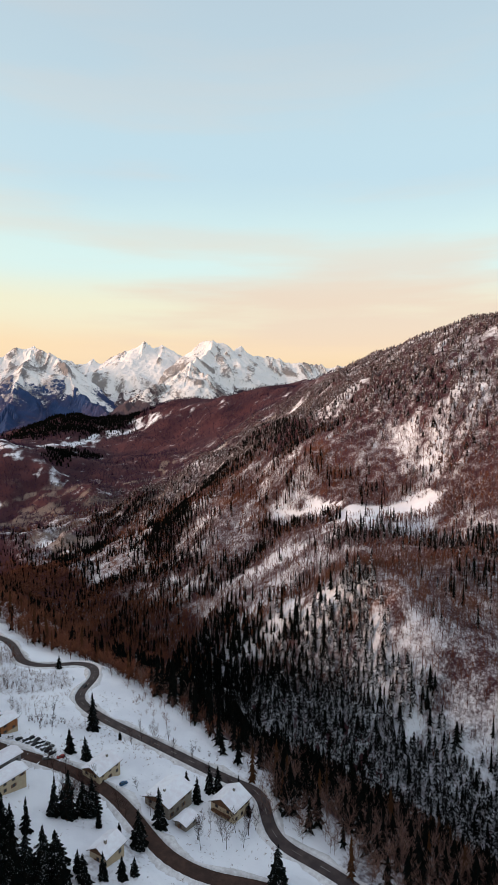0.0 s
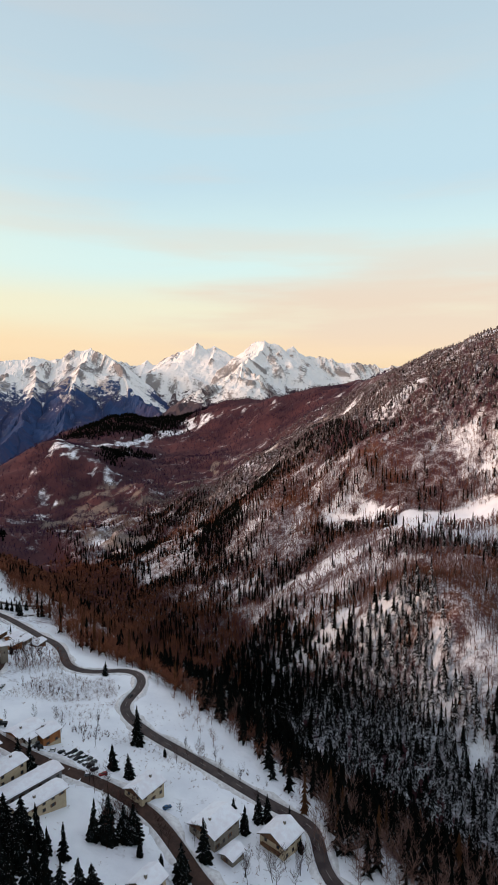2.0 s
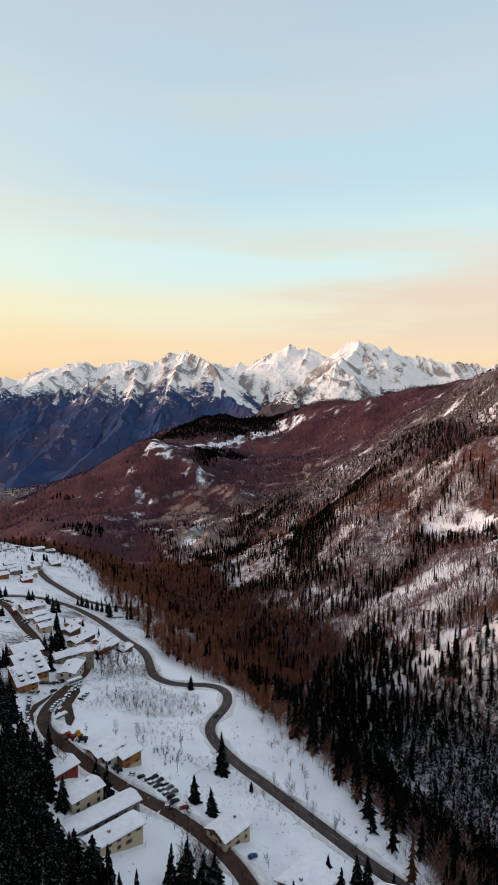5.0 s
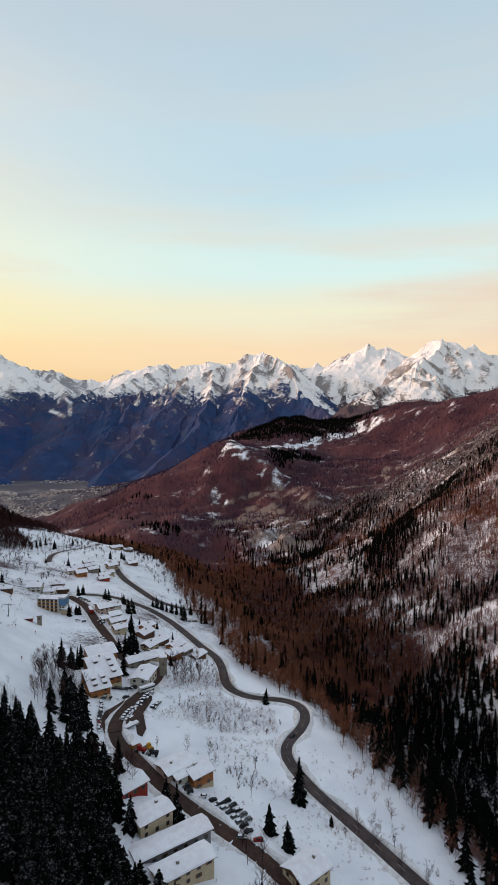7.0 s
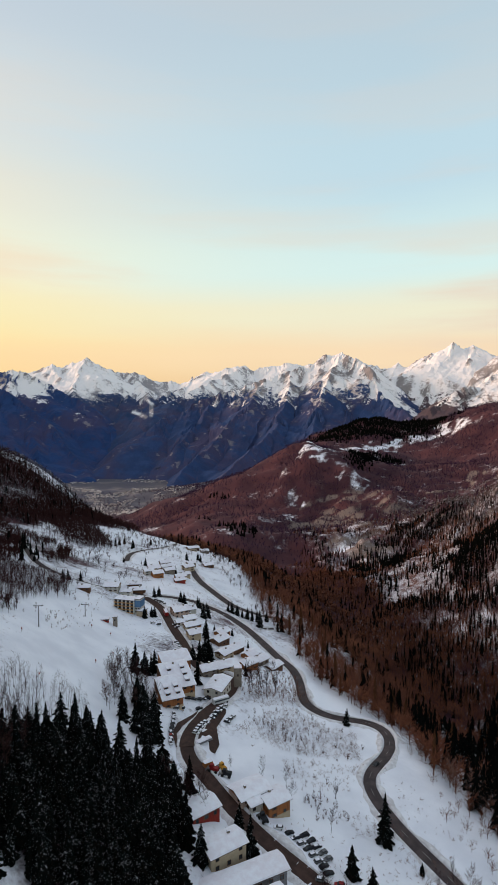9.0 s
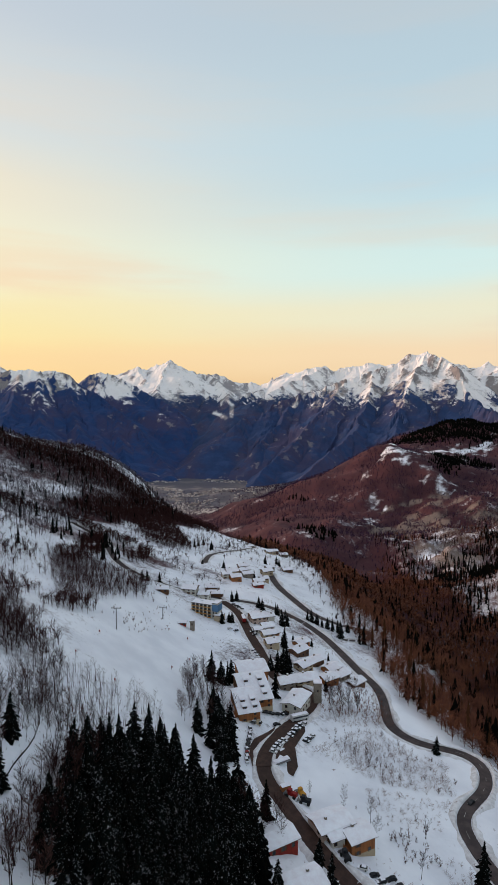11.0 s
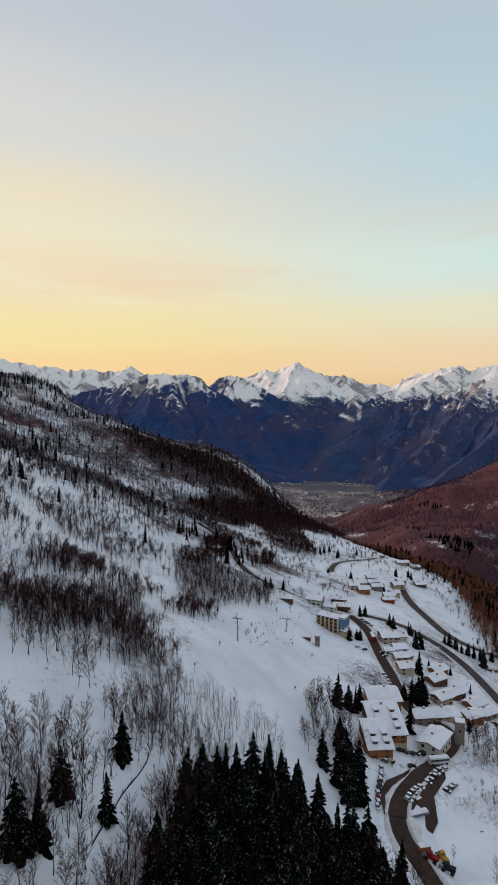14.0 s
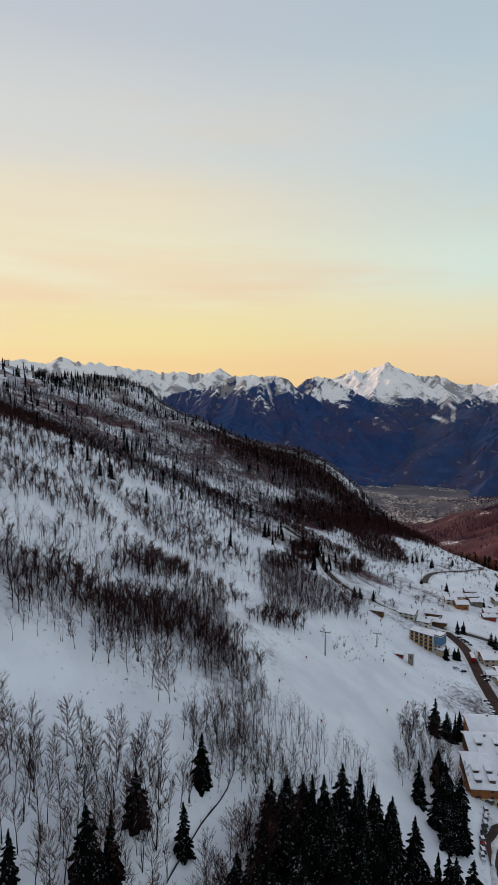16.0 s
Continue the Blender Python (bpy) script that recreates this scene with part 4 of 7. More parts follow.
def bare_shape(seed, height=14.0, stems=1, spread=0.35, twigs=5, low=0.35, steps=8, forks=3, thick=1.0):
    """A leafless tree: tapered stems with upswept limbs (first mesh) that fork into fine twigs (second mesh)."""
    rng = random.Random(seed)
    wood, wt, fine, ft = [], [], [], []

    def twig(p, d, length, level):
        q = p + d * length
        w = thick * (0.030 + 0.014 * level)
        side = d.orthogonal().normalized() * w
        side2 = d.cross(side).normalized() * w
        n = len(fine)
        fine.extend([tuple(p + side), tuple(p - side), tuple(p + side2), tuple(p - side2), tuple(q)])
        ft.extend([(n, n + 1, n + 4), (n + 2, n + 3, n + 4)])
        if level > 0:
            for _ in range(forks if level > 1 else 2):
                e = (d + Vector((rng.uniform(-1, 1), rng.uniform(-1, 1), rng.uniform(-0.15, 0.7))) * 0.62).normalized()
                twig(p + d * (length * rng.uniform(0.35, 0.95)), e, length * rng.uniform(0.45, 0.7), level - 1)

    for s in range(stems):
        tall = height * (1 if s == 0 else rng.uniform(0.7, 0.97))
        lean = Vector((rng.uniform(-0.1, 0.1), rng.uniform(-0.1, 0.1), 1)).normalized() if stems == 1 else Vector((rng.uniform(-0.25, 0.25), rng.uniform(-0.25, 0.25), 1)).normalized()
        p, r = Vector((rng.uniform(-0.3, 0.3) * (stems > 1), rng.uniform(-0.3, 0.3) * (stems > 1), -0.4)), 0.0085 * tall + 0.03
        for k in range(steps):
            lean = (lean + Vector((rng.uniform(-0.07, 0.07), rng.uniform(-0.07, 0.07), 0.03))).normalized()
            q = p + lean * (tall * 0.92 / steps)
            r2 = r * 0.80 ** (8 / steps)
            tube(wood, wt, p, q, r, r2, 5)
            f = (k + 1) / steps
            if f > low:
                for _ in range(twigs):
                    a = rng.uniform(0, 6.283)
                    out = spread * rng.uniform(0.6, 1.4)
                    d = Vector((math.cos(a) * out, math.sin(a) * out, 1 - 0.45 * rng.random())).normalized()
                    limb = tall * rng.uniform(0.16, 0.30) * (1.15 - 0.55 * f)
                    st = p.lerp(q, rng.random())
                    tube(wood, wt, st, st + d * limb * 0.5, r2 * 0.28, r2 * 0.12, 3)
                    twig(st + d * limb * 0.42, d, limb * 0.75, 2)
                    twig(st + d * limb * 0.2, (d + Vector((rng.uniform(-0.6, 0.6), rng.uniform(-0.6, 0.6), 0.1))).normalized(), limb * 0.6, 1)
            p, r = q, r2
        twig(p, lean, tall * 0.12, 2)
    return (np.array(wood), np.array(wt)), (np.array(fine), np.array(ft))


def empty(name, m=None, **tags):
    ob = new(name)
    ob.empty_display_size = 0.5
    if m is not None:
        ob.matrix_basis = m
    return tagged(ob, **tags)


def part_mesh(name, me, parent, label=""):
    ob = new(name, me)
    ob.parent = parent
    return tagged(ob, label)


def trunk_mesh(name, r0, h, seed):
    co, tri = [], []
    tube(co, tri, (0, 0, -0.03), (0, 0, h * 0.5), r0, r0 * 0.6, 7)
    tube(co, tri, (0, 0, h * 0.5), (0, 0, h), r0 * 0.6, r0 * 0.1, 7)
    return mesh_of(name, co, tri, M["trunk"])


SPRUCES, BARES, SHRUBS = [], [], []
FAR_DOWN = pose(0, 0, -400)


def make_masters():
    """One tree of each kind, later copied; the first stands hidden from view under the ground and is taken away at the end."""
    for k, (tiers, arms, spread) in enumerate(((21, 9, 0.185), (23, 8, 0.155), (20, 10, 0.215), (22, 8, 0.14), (21, 9, 0.20))):
        co, tri = spruce_crown(40 + k, tiers, arms, 1.0, spread)
        e = empty("spruce", FAR_DOWN, label="dark green spruce standing in the snow", category="tree")
        part_mesh("trunk", trunk_mesh("trunk", 0.016, 0.95, k), e)
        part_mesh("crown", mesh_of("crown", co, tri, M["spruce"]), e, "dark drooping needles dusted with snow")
        SPRUCES.append(e)
    for k, (h, stems, spread, twigs, low, key) in enumerate(((15, 1, 0.50, 5, 0.36, "twig"), (14, 1, 0.60, 5, 0.30, "twig"), (16, 2, 0.45, 3, 0.42, "twig"), (12, 3, 0.55, 2, 0.30, "twig"),
                                                             (15, 1, 0.42, 5, 0.48, "twig"), (13, 1, 0.62, 6, 0.25, "twig_brown"))):
        (w, wt), (f, ft) = bare_shape(70 + k, h, stems, spread, twigs, low, 8, 4, 0.8)
        e = empty("bare_tree", FAR_DOWN, label="leafless broad-leaved tree standing in the snow", category="tree")
        part_mesh("trunk", mesh_of("trunk", w / h, wt, M["trunk"]), e)
        part_mesh("crown", mesh_of("crown", f / h, ft, M[key]), e, "fine bare twigs")
        BARES.append(e)
    for k in range(3):
        (w, wt), (f, ft) = bare_shape(90 + k, 4.0, 5, 0.8, 1, 0.2, 4, 3, 1.1)
        e = empty("bush", FAR_DOWN, label="leafless brown bush poking out of the snow", category="bush")
        part_mesh("stem", mesh_of("stem", w / 4.0, wt, M["twig_brown"]), e)
        part_mesh("crown", mesh_of("crown", f / 4.0, ft, M["twig_brown"]), e)
        SHRUBS.append(e)


make_masters()
TAKEN = []


def plant(kind, x, y, tall, rng, group="", label=""):
    k = kind[rng.integers(len(kind))]
    wide = rng.uniform(0.88, 1.15)
    if kind is SPRUCES:
        tall, wide = 0.86 * tall, 1.36 * wide
    m = pose(x, y, height(x, y) - 0.15, rng.uniform(-2, 2), rng.uniform(-2, 2), rng.uniform(0, 360)) @ Matrix.Diagonal((tall * wide, tall * wide, tall, 1))
    ob = copy_thing(k, Matrix.Identity(4))
    ob.matrix_basis = m
    if group:
        tagged(ob, group=group)
    if label:
        tagged(ob, label)
    TAKEN.append((x, y))
    return ob


def inside(x, y, poly):
    hit = np.zeros(np.shape(x), bool)
    for (ax, ay), (bx, by) in zip(poly, poly[1:] + poly[:1]):
        cross = ((ay > y) != (by > y)) & (x < (bx - ax) * (y - ay) / (by - ay + 1e-9) + ax)
        hit ^= cross
    return hit


def scatter(text, gap, seed, loosen=1.0):
    """Places inside an outline, no two nearer than gap."""
    poly = line_of(text)
    xs, ys = [p[0] for p in poly], [p[1] for p in poly]
    rng = np.random.default_rng(seed)
    n = int(4 * (max(xs) - min(xs)) * (max(ys) - min(ys)) / gap**2) + 20
    px, py, room = rng.uniform(min(xs), max(xs), n), rng.uniform(min(ys), max(ys), n), (gap * rng.uniform(0.5, 1.0, n) ** loosen) ** 2
    kept, cells = [], {}
    for k in np.where(inside(px, py, poly))[0]:
        x, y = px[k], py[k]
        cx, cy = int(x // gap), int(y // gap)
        if all((x - p) ** 2 + (y - q) ** 2 > room[k] for a in (cx - 1, cx, cx + 1) for b in (cy - 1, cy, cy + 1) for p, q in cells.get((a, b), ())):
            cells.setdefault((cx, cy), []).append((x, y))
            kept.append((x, y))
    return kept, rng


def single_spruces():
    rng = np.random.default_rng(5)
    lists = ("-75,146,21 -72,149,19 -68,150,21 -65,153,18 -78,143,19 -80,149,20 -84,144,19 -88,147,18 -62,149,15 -58,155,11 -53,158,10 -48,160,9 -45,163,7 -61,158,9 -86,246,20 -128,311,10 -78,182,18 -74,184,18 -69,186,16 -66,187,16 -62,181,9 -55,181,5 -47,177,17 -42,187,17 -37,210,11 -32,205,13 -28,212,12 -25,213,12 "
             "-17,216,7 -12,202,7 -1,171,16 -88,223,13 -80,220,13 -72,241,5",
             "-101,169,18 -104,164,18 -98,160,17 -142,212,17 -127,191,18 -120,190,13 -112,203,17 -122,212,10 -142,187,13 -131,183,12 -170,144,15 -159,126,14 -155,134,13 "
             "-149,115,17 -150,119,15 -149,103,11",
             "-215,261,17 -213,266,13 -212,269,13 -213,273,13 -230,336,14 -194,282,19 -234,350,6 -226,358,6 -215,305,10 -212,307,14 -209,308,15 -207,309,15 -208,312,12 -209,306,12 "
             "-213,316,14 -273,329,9 -273,335,8 -273,338,8 -298,370,10 -299,366,10 -278,374,10 -283,376,10",
             "-254,365,13 -253,369,10 -271,380,11 -268,378,10 -262,379,8 -255,400,11 -252,402,10 -249,404,8 -246,406,11 -243,408,11 -240,410,11 -237,409,11 -234,404,11 -258,399,10 "
             "-242,417,10 -239,421,10 -259,438,5 -257,445,6 -248,443,7 -186,313,8 -210,352,6",
             "-450,458,11 -440,464,11 -443,472,9 -449,485,10 -429,477,11 -426,472,9 -447,522,9 -552,593,11 -506,608,9 -330,312,9 -332,318,9 -334,330,8 -368,430,9 -337,434,9 -370,489,10 "
             "-362,500,9 -369,505,9 -384,420,7")
    for text in lists:
        for q in text.split():
            x, y, h = map(float, q.split(","))
            plant(SPRUCES, x, y, h * rng.uniform(0.92, 1.08), rng, "spruces round the village")
    for outline, gap in (("-163,158 -173,170 -172,180 -174,192 -168,200 -160,201 -151,209 -142,206 -134,196 -126,186 -119,178 -112,172 -122,150 -134,132 -148,142", 3.9),
                         ("-110,170 -103,172 -95,171 -87,172 -81,170 -92,150 -108,140 -122,150", 4.4),
                         ("-196,240 -188,240 -180,238 -172,228 -165,224 -170,218 -184,222", 6.0)):
        places, rg = scatter(outline, gap, 12)
        for x, y in places:
            plant(SPRUCES, x, y, 8.5 + 11.5 * rg.random() ** 0.8, rg, "spruce wood on the slope", "tall dark spruce in a dense wood on the snowy slope")


single_spruces()


def bare_groves():
    for n, (outline, gap, lo, hi) in enumerate((("-176,96 -172,110 -171,124 -172,138 -168,142 -160,134 -151,125 -146,100 -160,90", 3.7, 9, 13.5), ("-208,118 -218,142 -198,150 -187,144 -193,136 -196,122", 4.6, 8, 12),
                                                ("-207,173 -206,181 -196,176 -195,168", 4.5, 7, 10), ("-181,143 -191,160 -184,172 -176,178 -172,160 -168,144", 3.0, 7, 10),
                                                ("-217,246 -219,262 -204,256 -196,250 -186,244 -180,238 -183,222 -190,220 -200,228", 3.9, 8, 12), ("-182,304 -181,322 -174,326 -166,312 -163,301 -172,294", 5.2, 8, 12),
                                                ("-158,120 -149,132 -140,124 -136,110 -146,108", 3.8, 7, 11), ("-136,124 -150,136 -163,152 -170,166 -165,168 -155,153 -143,141 -132,134", 2.7, 9, 14),
                                                ("-74,180 -62,190 -68,194 -80,188", 3.4, 11, 15),
                                                ("-30,178 -10,186 -8,196 -24,192 -32,186", 5.6, 9, 13), ("-150,206 -140,216 -130,206 -138,198", 4.5, 8, 12), ("-58,196 -46,192 -50,186 -60,190", 6.0, 7, 10))):
        places, rg = scatter(outline, gap, 30 + n)
        for x, y in places:
            plant(BARES, x, y, rg.uniform(lo, hi), rg, "bare trees on the slope")
    rg = np.random.default_rng(77)
    for q in "-131,240,9 -122,243,10 -118,240,8 -101,236,9 -62,240,10 -58,243,9 -55,238,10 -66,238,8 -50,241,9 -46,231,8 -38,231,9 -92,210,10 -88,206,12 -84,208,12 -20,214,6 -55,206,6 -30,222,7 -141,234,7 -108,255,8".split():
        x, y, h = map(float, q.split(","))
        plant(BARES, x, y, h, rg, "bare trees by the road")
    for n, (outline, gap) in enumerate((("-115,246 -110,254 -99,247 -102,241 -107,236", 2.6), ("-163,276 -157,282 -148,286 -139,283 -135,276 -145,278 -155,276", 3.0),
                                        ("-166,282 -153,303 -123,304 -108,292 -112,279 -134,272 -151,272", 7.0), ("-128,260 -110,262 -112,240 -130,246", 9.0),
                                        ("-262,225 -246,246 -262,262 -280,240", 7.0), ("-330,300 -300,320 -285,300 -310,280", 9.0), ("-232,130 -212,160 -226,168 -250,140", 13.0),
                                        ("-66,250 -30,236 -26,232 -62,246", 8.0), ("-40,236 -12,226 0,212 6,204 10,210 -6,226 -36,240", 4.5))):
        places, rg = scatter(outline, gap, 60 + n)
        for x, y in places:
            plant(SHRUBS, x, y, rg.uniform(1.2, 3.4), rg, "bushes in the snow")


bare_groves()


# ---- woods too many to count ----
def star_tree(tiers, arms, seed, spread=0.17):
    """A far conifer: whorls of drooping branches of uneven length, each whorl a ragged star that overlaps the next."""
    rng = np.random.default_rng(seed)
    co, tri = [], []
    for k in range(tiers):
        f = k / tiers
        z, top = 0.06 + 0.90 * f, 0.06 + 0.90 * (k + 1.5) / tiers
        n = len(co)
        co.append((0, 0, min(top, 1.0)))
        turn, girth = rng.uniform(0, 6.28), spread * (1 - 0.96 * f) ** 0.72 * rng.uniform(0.85, 1.15)
        for j in range(arms):
            r = girth * (rng.uniform(0.85, 1.35) if j % 2 else rng.uniform(0.30, 0.55))
            a = turn + 6.283 * (j + rng.uniform(-0.2, 0.2)) / arms
            co.append((r * math.cos(a), r * math.sin(a), z + (rng.uniform(-0.05, 0.015) if j % 2 else 0.045)))
        for j in range(arms):
            tri.append((n, n + 1 + j, n + 1 + (j + 1) % arms))
    return np.array(co), np.array(tri)


def twig_tree(branches, seed, fan=0.30, low=0.22, stem=0.010, crest=0.95):
    """A leafless tree of tapering slivers: a stem, upswept branches and the twigs that fork from them."""
    rng = np.random.default_rng(seed)
    co, tri = [], []

    def sliver(p, q, w, turn):
        n = len(co)
        dx, dy = w * math.cos(turn), w * math.sin(turn)
        co.extend([(p[0] - dx, p[1] - dy, p[2]), (p[0] + dx, p[1] + dy, p[2]), tuple(q)])
        tri.append((n, n + 1, n + 2))

    top = np.array([*rng.uniform(-0.05, 0.05, 2), crest])
    for turn in (0.3, 1.87):
        sliver(np.zeros(3), top, stem, turn)
    for k in range(branches):
        f = rng.random()
        p = top * (low + (0.80 - low) * f)
        a = 2.4 * k + rng.uniform(-0.6, 0.6)
        r = fan * (0.55 + 1.4 * f * (1.05 - f)) * rng.uniform(0.6, 1.15)
        q = np.array([p[0] + r * math.cos(a), p[1] + r * math.sin(a), min(1.02, p[2] + rng.uniform(0.16, 0.34))])
        sliver(p, q, stem * 0.85, a + 1.57)
        for _ in range(2):
            b = a + rng.uniform(-1.3, 1.3)
            st = p + (q - p) * rng.uniform(0.3, 0.75)
            sliver(st, st + np.array([0.42 * r * math.cos(b), 0.42 * r * math.sin(b), rng.uniform(0.06, 0.17)]), stem * 0.8, b + rng.uniform(0.6, 2.4))
    return np.array(co), np.array(tri)


def brush_tree(slivers, seed, wide=0.016, fan=0.22, low=0.28, stem=0.012):
    """A far leafless tree: a thin forked stem and an oval crown of upswept branches, each a sliver that opens into twigs."""
    rng = np.random.default_rng(seed)
    lean = rng.uniform(-0.05, 0.05, 2)
    co, tri = [(-stem, 0, 0), (stem, 0, 0), (lean[0], lean[1], 0.9), (0, -stem, 0), (0, stem, 0), (lean[0], lean[1], 0.9)], [(0, 1, 2), (3, 4, 5)]
    for k in range(slivers):
        a = 2.4 * k + rng.uniform(-0.5, 0.5)
        z0 = low + (0.78 - low) * rng.random() ** 0.8
        f = (z0 - low) / (0.80 - low)
        r = fan * (0.5 + 1.5 * f * (1.05 - f)) * rng.uniform(0.45, 1.1)
        z1 = min(1.0, z0 + rng.uniform(0.12, 0.34))
        n, w, tilt = len(co), wide * rng.uniform(0.6, 1.3), rng.uniform(-1.6, 1.6)
        b = a + rng.uniform(0.9, 2.2)
        sx, sy = lean * z0
        co += [(sx, sy, z0), (sx + r * math.cos(a) + w * math.cos(b), sy + r * math.sin(a) + w * math.sin(b), z1 + w * tilt), (sx + r * math.cos(a) - w * math.cos(b), sy + r * math.sin(a) - w * math.sin(b), z1 - w * tilt)]
        tri.append((n, n + 1, n + 2))
    return np.array(co), np.array(tri)


def wood_of(name, label, shapes, x, y, tall, wide, material, seed, ground_of=land):
    rng = np.random.default_rng(seed)
    pick = rng.integers(len(shapes), size=len(x))
    turn, z = rng.uniform(0, 6.283, len(x)), ground_of(x, y)
    cos, tris, base = [], [], 0
    for k, (co, tri) in enumerate(shapes):
        i = np.where(pick == k)[0]
        c, s = np.cos(turn[i])[:, None], np.sin(turn[i])[:, None]
        sx = (tall[i] * wide[i])[:, None]
        px, py = co[None, :, 0] * sx, co[None, :, 1] * sx
        p = np.stack([x[i][:, None] + px * c - py * s, y[i][:, None] + px * s + py * c, z[i][:, None] - 0.3 + co[None, :, 2] * tall[i][:, None]], -1)
        cos.append(p.reshape(-1, 3))
        tris.append((tri[None] + base + len(co) * np.arange(len(i))[:, None, None]).reshape(-1, 3))
        base += len(co) * len(i)
    return tagged(new(name, mesh_of(name, np.concatenate(cos), np.concatenate(tris), material)), label, "wood", kind="stuff")


# open snow among the trees of the near hillside, and the folds where they stand thickest
GLADES = ("9 378,-104 356,-82 352,-62 362,-44 376,-24", "14 217,-42 228,-30 246,-18 262,-4", "6 440,-60 456,-44", "17 560,-262 679,-262 725,-245", "14 850,-236 980,-190 1040,-160", "7 300,-84 330,-72", "6 420,-112 450,-100")
FOLDS = ("12 425,-206 480,-196 517,-167 535,-127 575,-91 592,-50 572,4", "9 240,-58 262,-47 280,-30 284,-8", "6 300,-54 330,-46", "5 326,-10 352,-4", "7 455,-24 480,-14 560,-18", "6 500,14 545,24")


def sown(u0, u1, v0, v1, gap, seed, chance):
    """Jittered places over a stretch of the plan, kept by a chance that depends on the place."""
    rng = np.random.default_rng(seed)
    u, v = np.meshgrid(np.arange(u0, u1, gap), np.arange(v0, v1, gap))
    u, v = u.ravel() + rng.uniform(-0.5, 0.5, u.size) * gap, v.ravel() + rng.uniform(-0.5, 0.5, v.size) * gap
    x, y = to_xy(u, v)
    keep = rng.random(len(u)) < chance(u, v, x, y)
    return u[keep], v[keep], x[keep], y[keep], rng


def open_ground(u, v):
    """1 on the snow fields and rocks that stay free of trees."""
    k = np.maximum(strokes(u, v, FIELDS, 0.25), 0.9 * strokes(u, v, PASTURES))
    return np.clip(k, 0, 1)


def wood_edge(u):
    """How far across the valley the woods above the stream begin."""
    return np.interp(u, [-200, 150, 180, 196, 216, 240, 268, 285, 295, 305, 315, 340, 363, 410, 455, 560, 655, 760], [140, 152, 157, 161, 165, 168, 170, 177, 179, 173, 164, 158, 161, 167, 168, 180, 186, 150])


STAR_MID = [star_tree(8, 8, k, s) for k, s in ((1, 0.155), (2, 0.135), (3, 0.175), (21, 0.16))]
STAR_FAR = [star_tree(4, 6, k, s) for k, s in ((4, 0.17), (5, 0.145), (6, 0.19))]
STAR_SLIM = [star_tree(2, 5, k, s) for k, s in ((14, 0.20), (15, 0.17), (16, 0.23))]
STAR_TINY = [star_tree(2, 5, k, 0.2) for k in (7, 8)]
BRUSH_NEAR = [twig_tree(36, k, f, 0.2, 0.0048, 0.84) for k, f in ((31, 0.32), (32, 0.38), (33, 0.28))]
BRUSH_WOOD = [twig_tree(24, k, f, 0.2, 0.0105, 0.82) for k, f in ((11, 0.38), (12, 0.46), (13, 0.33))]
BRUSH_BUSH = [twig_tree(26, k, f, 0.02, 0.0085) for k, f in ((51, 0.75), (52, 0.9), (53, 0.65))]
BRUSH_BLUFF = [twig_tree(8, k, f, 0.20, 0.017) for k, f in ((41, 0.22), (42, 0.28), (43, 0.19))]
BRUSH_MID = [twig_tree(17, k, f, 0.26, 0.0155, 0.84) for k, f in ((1, 0.36), (2, 0.44), (3, 0.30))]
BRUSH_FAR = [brush_tree(7, k, 0.034, f, 0.22, 0.016) for k, f in ((4, 0.20), (5, 0.16), (6, 0.24))]
BRUSH_TINY = [brush_tree(5, k, 0.075, 0.30, 0.15, 0.02) for k in (7, 8)]


